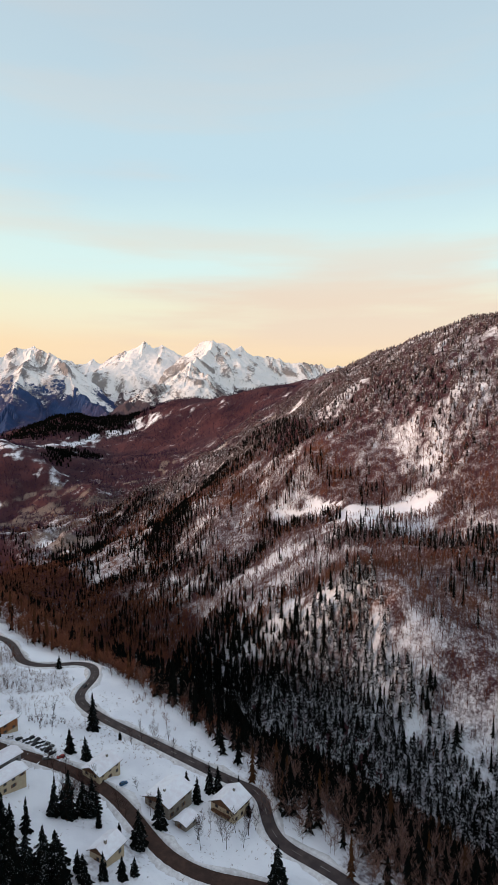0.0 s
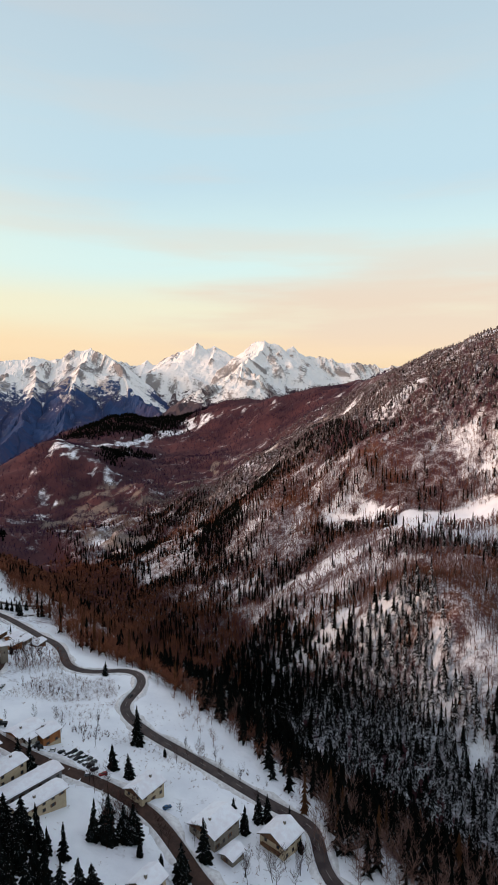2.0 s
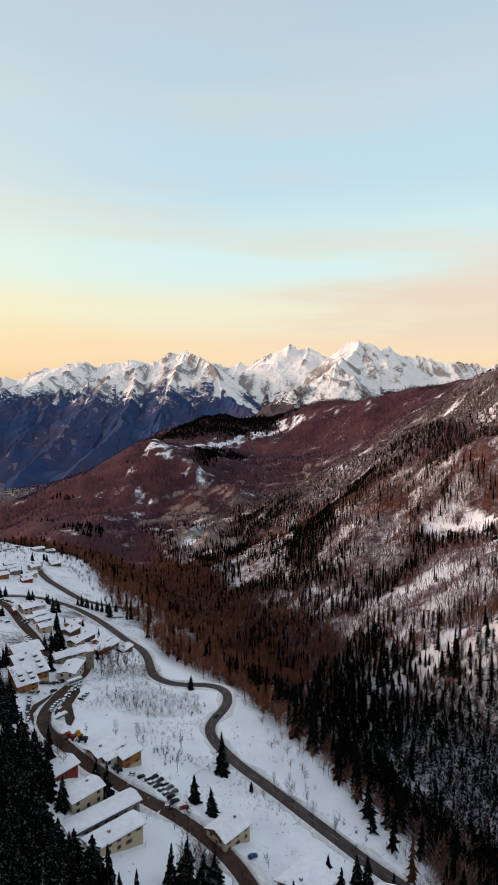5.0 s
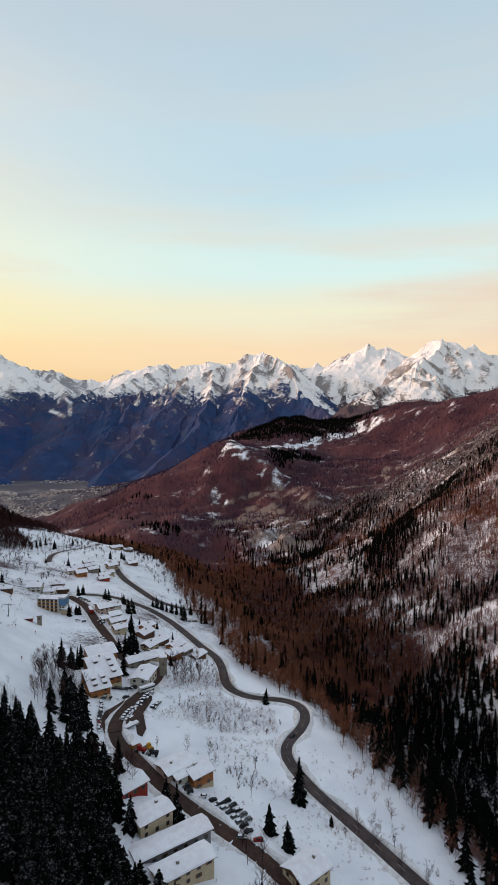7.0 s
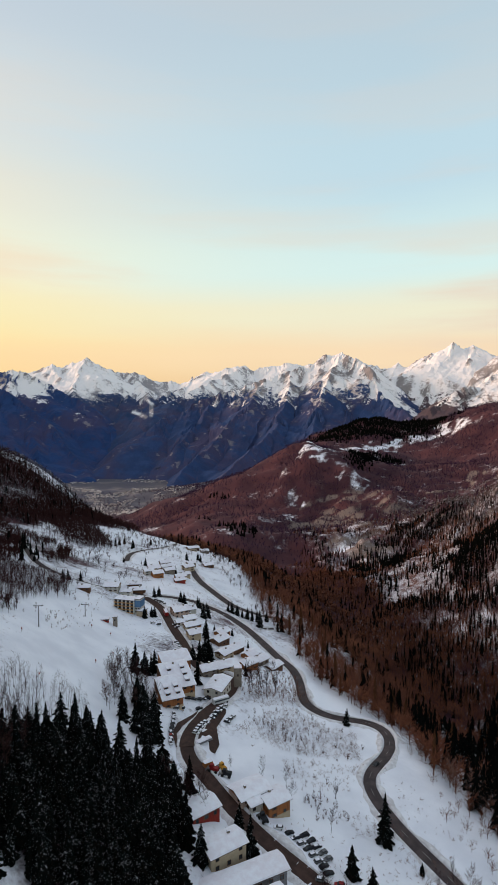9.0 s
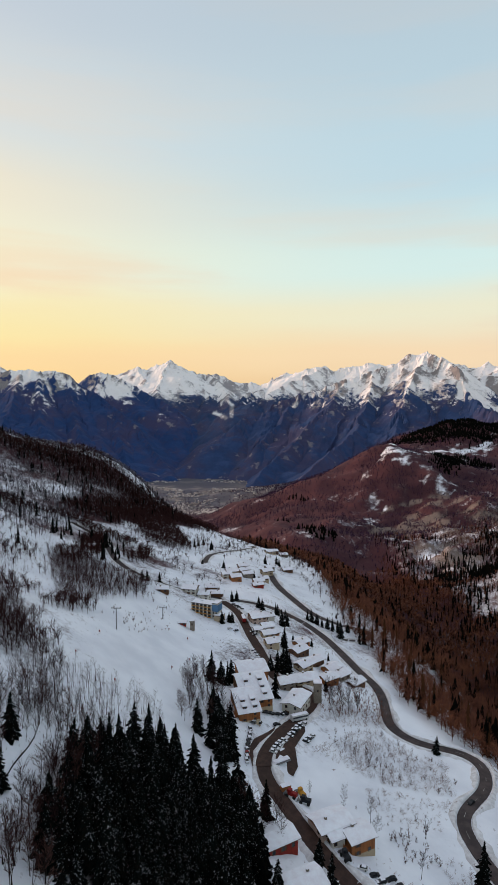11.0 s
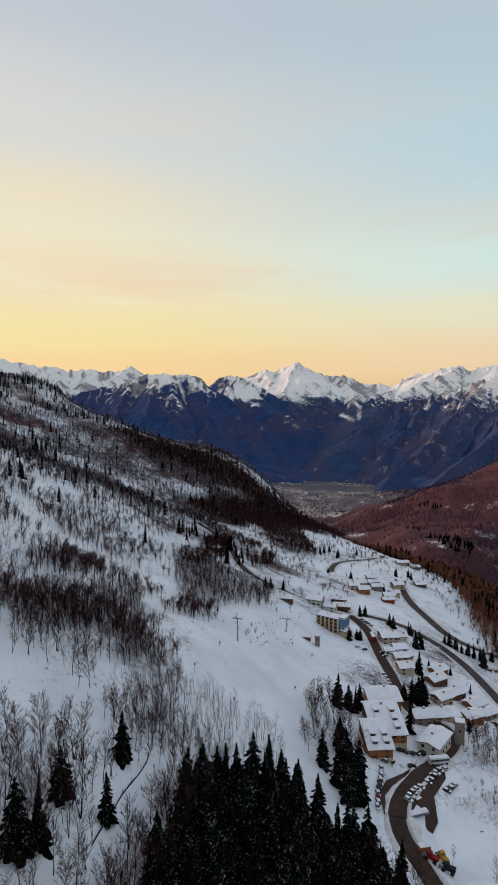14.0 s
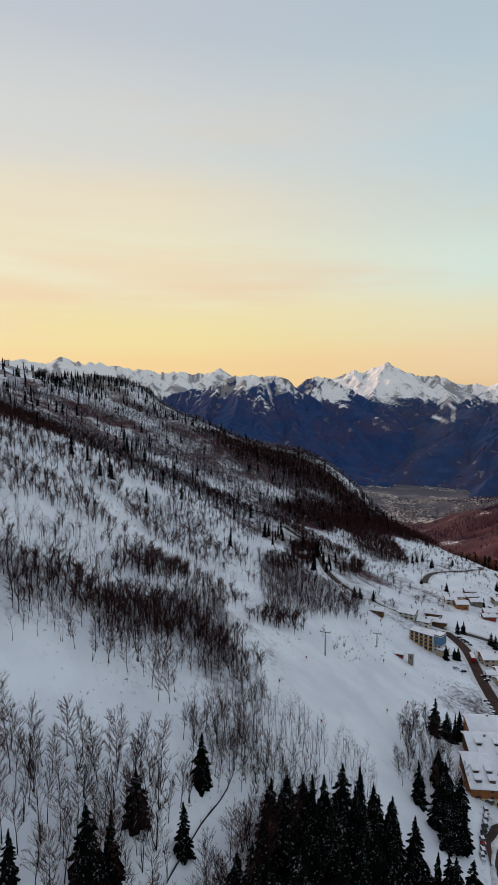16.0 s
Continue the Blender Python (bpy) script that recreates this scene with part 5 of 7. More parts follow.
def grow_woods():
    def wave(x, y, s, seed):
        return fbm(x, y, s, 4, seed)

    # the spruce wood between the road and the stream
    def c(u, v, x, y):
        e = v - wood_edge(u)
        w = smooth(0, 14, e) * smooth(385, 345, v + 40 * wave(x, y, 60, 51)) * smooth(560, 400, u + 90 * wave(x, y, 120, 52))
        return w * (1.0 + 0.5 * wave(x, y, 60, 53)) * (0.35 + 0.65 * smooth(8, 40, e)) * smooth(-60, 40, u + 0.6 * (v - 200)) * smooth(350, 275, u - 0.7 * (v - 180))
    u, v, x, y, rg = sown(-120, 580, 155, 420, 4.7, 1, c)
    white = rg.random(len(x)) < 0.9 * smooth(350, 240, u) * smooth(190, 250, v)
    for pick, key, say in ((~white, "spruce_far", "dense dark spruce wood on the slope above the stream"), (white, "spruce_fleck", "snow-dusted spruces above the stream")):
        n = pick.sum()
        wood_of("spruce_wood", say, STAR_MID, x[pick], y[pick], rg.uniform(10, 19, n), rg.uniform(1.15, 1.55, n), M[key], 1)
    # brown broad-leaved wood round and beyond it
    def c(u, v, x, y):
        e = v - wood_edge(u)
        left = smooth(260, 340, u - 0.7 * np.maximum(v - 180, 0)) * smooth(440, 400, v - 0.10 * np.maximum(u - 560, 0))
        low = smooth(190, 100, u) * smooth(300, 240, v)
        rim = smooth(50, 12, e) * 0.75
        return smooth(-4, 6, e) * np.clip(left + low + rim * smooth(200, 260, u), 0, 1) * (0.80 + 0.7 * wave(x, y, 50, 54)) * smooth(1150, 1000, u)
    u, v, x, y, rg = sown(-120, 1150, 140, 500, 4.2, 2, c)
    half = rg.random(len(x))
    near = u < 640
    close = u < 250
    wood_of("brown_wood", "leafless brown trees over the bend of the road", BRUSH_NEAR, x[close], y[close], rg.uniform(9, 16, close.sum()), rg.uniform(0.9, 1.3, close.sum()), M["bare_pink"], 18)
    near &= ~close
    wood_of("brown_wood", "leafless brown broad-leaved wood above the stream", BRUSH_WOOD, x[near], y[near], rg.uniform(7.5, 12.5, near.sum()), rg.uniform(1.3, 1.8, near.sum()), M["bare_far"], 2)
    wood_of("brown_wood", "leafless brown broad-leaved wood down the valley", BRUSH_FAR, x[u >= 640], y[u >= 640], rg.uniform(8, 12, (u >= 640).sum()), rg.uniform(1.7, 2.3, (u >= 640).sum()), M["bare_far"], 3)
    dusk = (half > 0.90) & (u > 330)
    wood_of("gorge_spruces", "dark spruces among the brown wood of the gorge", STAR_FAR, x[dusk], y[dusk], rg.uniform(9, 17, dusk.sum()), rg.uniform(0.9, 1.2, dusk.sum()), M["spruce_far"], 19)
    few = (half < 0.06) & (u < 480)
    wood_of("larch_wood", "rust-brown larches among the spruces", STAR_MID, x[few], y[few], rg.uniform(12, 20, few.sum()), rg.uniform(0.7, 0.9, few.sum()), M["larch"], 4)
    # saplings and bushes on the bluff across the stream
    def c(u, v, x, y):
        pale, dark, rusty, _ = growth(x, y)
        return smooth(325, 375, v) * smooth(690, 640, v) * smooth(760, 640, u) * (1 - np.maximum(open_ground(u, v), 0.8 * strokes(u, v, FACE))) * np.clip(0.78 + 0.2 * pale + 0.3 * rusty - 0.3 * dark + 0.5 * wave(x, y, 70, 55), 0, 1)
    u, v, x, y, rg = sown(-120, 780, 320, 690, 3.3, 3, c)
    pale, dark, rusty, _ = growth(x, y)
    tint = rg.random(len(x)) + 0.25 * pale - 0.55 * rusty - 0.2 * smooth(450, 400, v)
    for pick, key, say in ((tint > 0.45, "bare_frost", "thin frosted bare trees on the snowy bluff"), (tint <= 0.45, "bare_far", "thin brown bare trees on the snowy bluff")):
        n = pick.sum()
        by = pick & (v < 480) & (u < 330)
        wood_of("bluff_wood", say, BRUSH_BLUFF, x[by], y[by], rg.uniform(6, 13, by.sum()), rg.uniform(0.7, 1.1, by.sum()), M[key], 5)
        by = pick & ~by
        wood_of("bluff_wood", say, BRUSH_FAR, x[by], y[by], rg.uniform(6, 13, by.sum()), rg.uniform(0.7, 1.1, by.sum()), M[key], 5)
    u, v, x, y, rg = sown(20, 330, 335, 470, 3.0, 23, lambda u, v, x, y: (0.62 + 0.8 * wave(x, y, 40, 77)) * (1 - 0.85 * strokes(u, v, FACE)))
    wood_of("bluff_wood", "pinkish bare saplings on the steep bluff", BRUSH_BLUFF, x, y, rg.uniform(5, 10, len(x)), rg.uniform(0.8, 1.2, len(x)), M["bare_pink"], 24)
    # spruces in knots and belts on the bluff and along the lower edge of the field
    def c(u, v, x, y):
        _, dark, rusty, _ = growth(x, y)
        knots = smooth(0.13, 0.24, wave(x, y, 55, 56)) * smooth(340, 400, v)
        return np.clip(0.45 * knots + 0.95 * dark + 0.03, 0, 1) * (1 - open_ground(u, v)) * smooth(760, 700, u) * smooth(690, 620, v)
    u, v, x, y, rg = sown(-300, 760, 345, 690, 5.2, 4, c)
    white = rg.random(len(x)) < 0.7 * smooth(400, 300, u)
    for pick, key, say in ((~white, "spruce_far", "knots of dark spruces on the far bluff"), (white, "spruce_fleck", "snow-flecked spruces in a belt below the farm")):
        wood_of("spruce_wood", say, STAR_MID, x[pick], y[pick], rg.uniform(8, 19, pick.sum()), rg.uniform(0.75, 1.0, pick.sum()), M[key], 6)
    # the long wooded mountainside across the valley
    def bare(u, v, x, y):
        low = smooth(760, 660, v)
        return smooth(600, 640, v + 40 * wave(x, y, 120, 57)) * np.clip(0.16 + 0.75 * low + 0.5 * wave(x, y, 110, 58), 0, 1) * (1 - open_ground(u, v))
    u, v, x, y, rg = sown(60, 1300, 600, 1000, 4.3, 5, bare)
    warm = rg.random(len(x)) < smooth(820, 680, v) * 0.6
    for pick, key, say in ((warm, "bare_far", "leafless red-brown wood above the farm"), (~warm, "bare_frost", "leafless purple-brown wood on the far mountainside")):
        wood_of("mountain_wood", say, BRUSH_FAR, x[pick], y[pick], rg.uniform(6, 11, pick.sum()), rg.uniform(0.9, 1.3, pick.sum()), M[key], 7)
    u, v, x, y, rg = sown(150, 480, 585, 760, 4.4, 24, lambda u, v, x, y: smooth(600, 650, v) * (0.5 + 1.2 * wave(x, y, 50, 79)) * (1 - open_ground(u, v)))
    wood_of("mountain_wood", "grey-brown leafless trees on the snowy slope above the farm", BRUSH_FAR, x, y, rg.uniform(5, 10, len(x)), rg.uniform(0.9, 1.3, len(x)), M["bare_frost"], 25)
    u, v, x, y, rg = sown(270, 530, 490, 700, 3.6, 25, lambda u, v, x, y: 0.8 * strokes(u + 6 * wave(x, y, 30, 80), v, HEDGES))
    wood_of("hedge", "leafless hedge trees round the snowy farm fields", BRUSH_MID, x, y, rg.uniform(5, 9, len(x)), rg.uniform(1.1, 1.6, len(x)), M["bare_frost"], 26)
    def con(u, v, x, y):
        _, dark, _, ribs = growth(x, y)
        up = smooth(660, 780, v + 60 * wave(x, y, 90, 70)) * (0.86 + 0.5 * wave(x, y, 130, 59) + 0.4 * wave(x, y, 40, 69))
        return np.clip(up + 0.8 * dark, 0, 1) * smooth(640, 700, v) * smooth(1450, 1150, u) * (1 - 0.9 * ribs) * (v < 1000 + 0.45 * np.maximum(u, 150)) * (1 - open_ground(u, v))
    u, v, x, y, rg = sown(60, 1480, 640, 1500, 5.7, 6, con)
    _, dark, _, _ = growth(x, y)
    deep = rg.random(len(x)) < 0.04 + 0.7 * dark + 0.2 * smooth(0.05, 0.3, wave(x, y, 60, 71))
    for pick, key, say in ((~deep, "spruce_frost", "dense frosted spruce wood on the far mountainside"), (deep, "spruce_fleck", "darker spruces among the frosted wood of the mountainside")):
        wood_of("frosted_spruce_wood", say, STAR_SLIM, x[pick], y[pick], (1 - 0.3 * smooth(850, 1000, v[pick])) * rg.uniform(6, 12, pick.sum()), rg.uniform(1.1, 1.5, pick.sum()), M[key], 8)
    # the steep side over the gorge
    def c(u, v, x, y):
        _, dark, _, ribs = growth(x, y)
        return smooth(640, 720, u) * smooth(1350, 1150, u) * smooth(380, 440, v - 0.15 * np.maximum(u - 700, 0)) * np.clip(0.55 + 0.9 * wave(x, y, 80, 60) + 0.6 * dark - 0.7 * ribs, 0, 1)
    u, v, x, y, rg = sown(600, 1400, 330, 760, 5.0, 7, c)
    _, dark, _, _ = growth(x, y)
    pick = rg.random(len(x)) < 0.66 - 0.75 * dark + 1.0 * fbm(x + 0.8 * y, 0.5 * (y - x), 60, 3, 61)
    wood_of("gorge_wood", "leafless brown wood on the side of the gorge", BRUSH_FAR, x[pick], y[pick], rg.uniform(7, 12, pick.sum()), rg.uniform(0.9, 1.3, pick.sum()), M["bare_far"], 9)
    pick = ~pick
    wood_of("gorge_spruces", "dark spruces on the side of the gorge", STAR_FAR, x[pick], y[pick], rg.uniform(8, 16, pick.sum()), rg.uniform(0.8, 1.05, pick.sum()), M["spruce_far"], 10)
    # the hill beyond, small with distance
    def c(u, v, x, y):
        return smooth(1050, 1250, u) * (0.50 + 0.9 * wave(x, y, 160, 62)) * (1 - open_ground(u, v)) * smooth(-130, -60, land_base(x, y))
    u, v, x, y, rg = sown(1050, 2700, -100, 1750, 8.6, 8, c)
    # the last two strokes add spruces in place of shadow low on the hill
    dark = (spot(u, v, 2200, 1250, 190, 320) > 0.5) | (strokes(u, v, ("36 1646,834 1799,984 1780,1048", "30 1491,314 1442,345 1274,381", "18 1700,440 1730,420")) > 0.5)
    wood_of("hill_wood", "leafless purple-brown wood on the hill down the valley", BRUSH_TINY, x[~dark], y[~dark], rg.uniform(7, 12, (~dark).sum()), rg.uniform(1.2, 1.8, (~dark).sum()), M["bare_hill"], 11)
    wood_of("hill_spruces", "dark spruce patches on the hill down the valley, the lowest standing for its shadow", STAR_TINY, x[dark], y[dark], rg.uniform(9, 16, dark.sum()), rg.uniform(1.1, 1.6, dark.sum()), M["spruce_far"], 12)
    u, v, x, y, rg = sown(1550, 2500, 850, 1620, 9.0, 9, lambda u, v, x, y: np.maximum(spot(u, v, 2200, 1250, 180, 300), strokes(u, v, ("40 1646,834 1799,984 1780,1048", "30 1491,314 1442,345 1274,381", "18 1700,440 1730,420"))))
    wood_of("hill_spruces", "dense dark spruce cap on the far knoll", STAR_TINY, x, y, rg.uniform(10, 16, len(x)), rg.uniform(1.1, 1.5, len(x)), M["spruce_far"], 13)
    # the near hillside above the ski slope: a dense wood high up, a dark belt along the fold, clumps lower down
    def c(u, v, x, y):
        brow = np.interp(u, [190, 290, 340, 365, 480, 560, 640, 760, 1000], [-112, -92, -80, -52, -34, -44, -30, 10, 40])
        k = smooth(6, -10, v - brow + 30 * wave(x, y, 44, 64)) * (0.86 + 0.8 * wave(x, y, 60, 65))
        loose = smooth(200, 225, u) * smooth(430, 380, u) * smooth(-110, -90, v) * smooth(-8, -30, v) * (0.10 + 0.9 * smooth(0.06, 0.2, wave(x, y, 34, 72)))
        return np.clip(np.maximum(k, loose), 0, 1) * (1 - strokes(u + 8 * wave(x, y, 30, 73), v + 8 * wave(x, y, 26, 74), GLADES)) * smooth(1500, 1350, u)
    u, v, x, y, rg = sown(190, 1500, -420, 60, 3.7, 10, c)
    seen = v > np.interp(u, [300, 470, 700, 1000], [-240, -300, -360, -420])
    u, v, x, y = u[seen], v[seen], x[seen], y[seen]
    near = (u < 470)
    wood_of("hillside_wood", "grey leafless wood on the snowy hillside", BRUSH_MID, x[near], y[near], rg.uniform(4.5, 9, near.sum()), rg.uniform(0.8, 1.2, near.sum()), M["bare_grey"], 14)
    wood_of("hillside_wood", "rimed leafless wood high on the snowy hillside", BRUSH_FAR, x[~near], y[~near], rg.uniform(5, 9.5, (~near).sum()), rg.uniform(0.7, 1.0, (~near).sum()), M["bare_rime"], 15)
    u, v, x, y, rg = sown(220, 720, -240, 40, 2.4, 22, lambda u, v, x, y: 0.95 * strokes(u + 10 * wave(x, y, 30, 75), v + 9 * wave(x, y, 30, 76), FOLDS))
    brown = (u > 400) | (rg.random(len(x)) < 0.25)
    for pick, key, say in ((brown, "bare_dark", "dark red-brown belt of leafless trees along a fold of the hillside"), (~brown, "bare_grey", "clump of leafless trees on the snowy slope")):
        wood_of("hillside_belt", say, BRUSH_MID, x[pick], y[pick], rg.uniform(5, 9.5, pick.sum()), rg.uniform(0.9, 1.3, pick.sum()), M[key], 23)
    u, v, x, y, rg = sown(620, 1060, -220, 110, 3.6, 27, lambda u, v, x, y: 0.9 * strokes(u + 16 * wave(x, y, 40, 81), v + 16 * wave(x, y, 40, 82), ("52 870,-150 985,-70 950,10 850,50", "26 650,-36 760,-8 860,40")))
    wood_of("hillside_wood", "dense dark red-brown leafless wood on the end of the hill", BRUSH_FAR, x, y, rg.uniform(7, 12, len(x)), rg.uniform(1.1, 1.5, len(x)), M["bare_dark"], 28)
    def c(u, v, x, y):
        edge = strokes(u, v, ("46 880,-110 985,-60 930,20 850,44", "22 650,-30 760,-2 860,40")) * 0.30
        loose = 0.05 * smooth(-20, -90, v) + 0.30 * smooth(0.22, 0.36, wave(x, y, 70, 66))
        top = spot(u, v, 900, -360, 170, 50) * 0.5
        return np.clip(edge + top + loose * smooth(380, 460, u), 0, 1) * smooth(1500, 1400, u) * smooth(30, -20, v - 60 * smooth(700, 800, u))
    u, v, x, y, rg = sown(380, 1500, -620, 90, 7.0, 11, c)
    wood_of("hillside_spruces", "scattered dark spruces on the snowy hillside", STAR_FAR, x, y, rg.uniform(7, 14, len(x)), rg.uniform(0.8, 1.1, len(x)), M["spruce_far"], 16)
    # bushes and young trees below the village, on the lip of the shelf
    def c(u, v, x, y):
        return smooth(150, 168, v) * smooth(205, 185, v) * smooth(430, 500, u) * 0.5 + smooth(560, 640, u) * smooth(40, 80, v) * smooth(170, 130, v) * 0.26 + smooth(430, 520, u) * smooth(-20, 20, v) * smooth(90, 60, v) * 0.26 * (1 + 3 * wave(x, y, 40, 78))
    u, v, x, y, rg = sown(420, 900, 0, 210, 5.0, 12, c)
    wood_of("thicket", "leafless thickets along the edge of the snowy fields", BRUSH_MID, x, y, rg.uniform(3.5, 7.5, len(x)), rg.uniform(0.9, 1.4, len(x)), M["bare_grey"], 17)


grow_woods()


def hillside_belts():
    """Belts and clearings of the leafless wood on the near hillside, each by its outline, its spacing and its height."""
    for n, (outline, gap, lo, hi, shapes, key) in enumerate((
            ("-227,137 -259,191 -205,172 -204,150 -206,130", 3.4, 8, 12, BRUSH_WOOD, "bare_grey"),
            ("-773,623 -591,561 -430,450 -435,413 -470,395 -555,412 -700,500", 6.0, 9, 14, BRUSH_FAR, "bare_grey"),
            ("-591,561 -430,450 -428,425 -450,412 -560,470", 3.6, 8, 13, BRUSH_MID, "bare_dark"),
            ("-372,268 -345,300 -325,317 -308,296 -296,290 -288,262 -276,240 -282,222 -310,236 -335,250", 3.1, 7, 11, BRUSH_WOOD, "bare_grey"),
            ("-270,251 -308,326 -264,279 -244,235", 4.5, 1.2, 3, BRUSH_MID, "bare_far"),
            ("-98,306 -59,269 -40,244 -36,238 -70,266 -84,290", 5.0, 4, 9, BRUSH_WOOD, "bare_far"),
            ("-30,244 -60,272 -96,310 -88,318 -50,284 -20,252", 6.0, 9, 14, BRUSH_WOOD, "bare_far"),
            ("-194,317 -171,341 -153,313 -174,292", 3.0, 2, 6, BRUSH_MID, "bare_far"),
            ("-161,262 -156,301 -120,303 -110,285 -135,268", 2.0, 1.4, 4.0, BRUSH_BUSH, "bare_pink"), ("-60,250 -40,238 -64,232 -84,246", 2.6, 1.0, 3.0, BRUSH_BUSH, "bare_pink"), ("-135,262 -108,282 -106,262 -122,248", 2.6, 1.2, 3.6, BRUSH_BUSH, "bare_pink"), ("-100,250 -88,262 -80,252 -94,240", 2.6, 1.2, 3.4, BRUSH_BUSH, "bare_pink"), ("-178,300 -160,330 -148,316 -164,290", 2.4, 2, 5, BRUSH_BUSH, "bare_pink"), ("-268,392 -240,380 -222,366 -236,358 -262,372", 4.0, 1.5, 4, BRUSH_BUSH, "bare_pink"))):
        places, rg = scatter(outline, gap, 100 + n)
        p = np.array(places)
        wood_of("hillside_belt", "belt of leafless trees and brush on the snowy slope", shapes, p[:, 0], p[:, 1], 0.75 * rg.uniform(lo, hi, len(p)), rg.uniform(0.85, 1.2, len(p)), M[key], 90 + n)


hillside_belts()


def joined_groves():
    """Leafless groves a little farther off, with the same branching as the near trees."""
    shapes = []
    for k, (h, stems, spread, twigs, low) in enumerate(((12, 1, 0.5, 3, 0.40), (13, 2, 0.45, 2, 0.40), (11, 1, 0.6, 4, 0.32))):
        (w, wt), (f, ft) = bare_shape(120 + k, h, stems, spread, twigs, low, 5, 4, 0.5)
        shapes.append((np.vstack([w, f]) / h, np.vstack([wt, ft + len(w)])))
    for n, (outline, gap, lo, hi) in enumerate((("-256,110 -282,143 -244,142 -214,110", 4.6, 7, 11), ("-246,165 -260,186 -232,176 -224,163", 3.4, 8, 12), ("-343,263 -360,292 -347,297 -327,294 -310,292 -297,266 -300,245", 4.2, 8, 12),
                                                ("-300,175 -330,215 -310,225 -270,195 -262,176", 6.5, 6, 10), ("-212,112 -216,128 -203,124 -196,108", 4.0, 8, 12), ("-72,292 -52,266 -32,244 -8,228 14,214 36,200 60,184 76,196 50,220 20,240 -10,262 -36,284 -60,306", 5.2, 8, 13), ("-207,176 -194,211 -182,204 -176,198 -178,180 -180,160 -190,150", 3.2, 8, 12))):
        places, rg = scatter(outline, gap, 80 + n)
        p = np.array(places)
        wood_of("grove", "leafless grey grove on the snowy hillside", BRUSH_NEAR if n == 5 else shapes, p[:, 0], p[:, 1], 0.8 * rg.uniform(lo, hi, len(p)), rg.uniform(0.9, 1.15, len(p)), M["bare_pink" if n == 5 else "bare_grey"], 40 + n)


joined_groves()


def tufts():
    """Low twigs and grass tufts that stick out of the snow on the open slopes."""
    def c(u, v, x, y):
        slope = smooth(30, -10, v) * (0.25 + 1.5 * fbm(x, y, 40, 4, 91))
        shelf = smooth(20, 60, v) * smooth(175, 150, v) * (0.10 + 1.5 * fbm(x, y, 35, 4, 92))
        piste = spot(u, v, 325, 40, 80, 34) + spot(u, v, 262, 30, 30, 24) + spot(u, v, 400, 25, 60, 34)
        return np.clip(slope + shelf, 0, 1) * (1 - np.clip(piste, 0, 1))
    u, v, x, y, rg = sown(120, 620, -140, 175, 2.5, 21, c)
    free = np.ones(len(x), bool)
    for half, pts, _ in ROADS.values():
        for k in range(0, len(x), 4000):
            d = (x[k:k + 4000, None] - pts[None, :, 0]) ** 2 + (y[k:k + 4000, None] - pts[None, :, 1]) ** 2
            free[k:k + 4000] &= d.min(1) > (half + 2) ** 2
    x, y = x[free], y[free]
    wood_of("tuft", "dry brown twigs and tufts poking through the snow", [brush_tree(7, 50 + k, 0.045, 0.5, 0.05, 0.02) for k in range(3)], x, y, rg.uniform(0.5, 1.7, len(x)), rg.uniform(0.7, 1.3, len(x)), M["bare_far"], 60)


tufts()


# ---- the village ----
def part(name, bm, material, parent, label=""):
    me = bpy.data.meshes.new(name)
    bmesh.ops.recalc_face_normals(bm, faces=bm.faces)
    bm.to_mesh(me)
    bm.free()
    me.materials.append(material)
    ob = new(name, me)
    ob.parent = parent
    return tagged(ob, label)


def box(bm, x, y, z, sx, sy, sz, bevel=0.0):
    """A box by its centre in plan, its foot and its size."""
    made = bmesh.ops.create_cube(bm, size=1, matrix=Matrix.Translation((x, y, z + sz / 2)) @ Matrix.Diagonal((sx, sy, sz, 1)))
    if bevel:
        edges = list({e for v in made["verts"] for e in v.link_edges})
        bmesh.ops.bevel(bm, geom=edges, offset=bevel, segments=2, affect="EDGES")
    return bm


def boxes(*rows):
    bm = bmesh.new()
    for r in rows:
        box(bm, *r)
    return bm


def prism(bm, outline, axis, a, b):
    """An outline of (across, up) drawn out along x (axis 0) or y (axis 1) from a to b."""
    def at(w, p, q):
        return (w, p, q) if axis == 0 else (p, w, q)
    n = len(outline)
    one, two = [bm.verts.new(at(a, *p)) for p in outline], [bm.verts.new(at(b, *p)) for p in outline]
    for k in range(n):
        bm.faces.new((one[k], one[(k + 1) % n], two[(k + 1) % n], two[k]))
    bm.faces.new(one)
    bm.faces.new(two[::-1])
    return bm


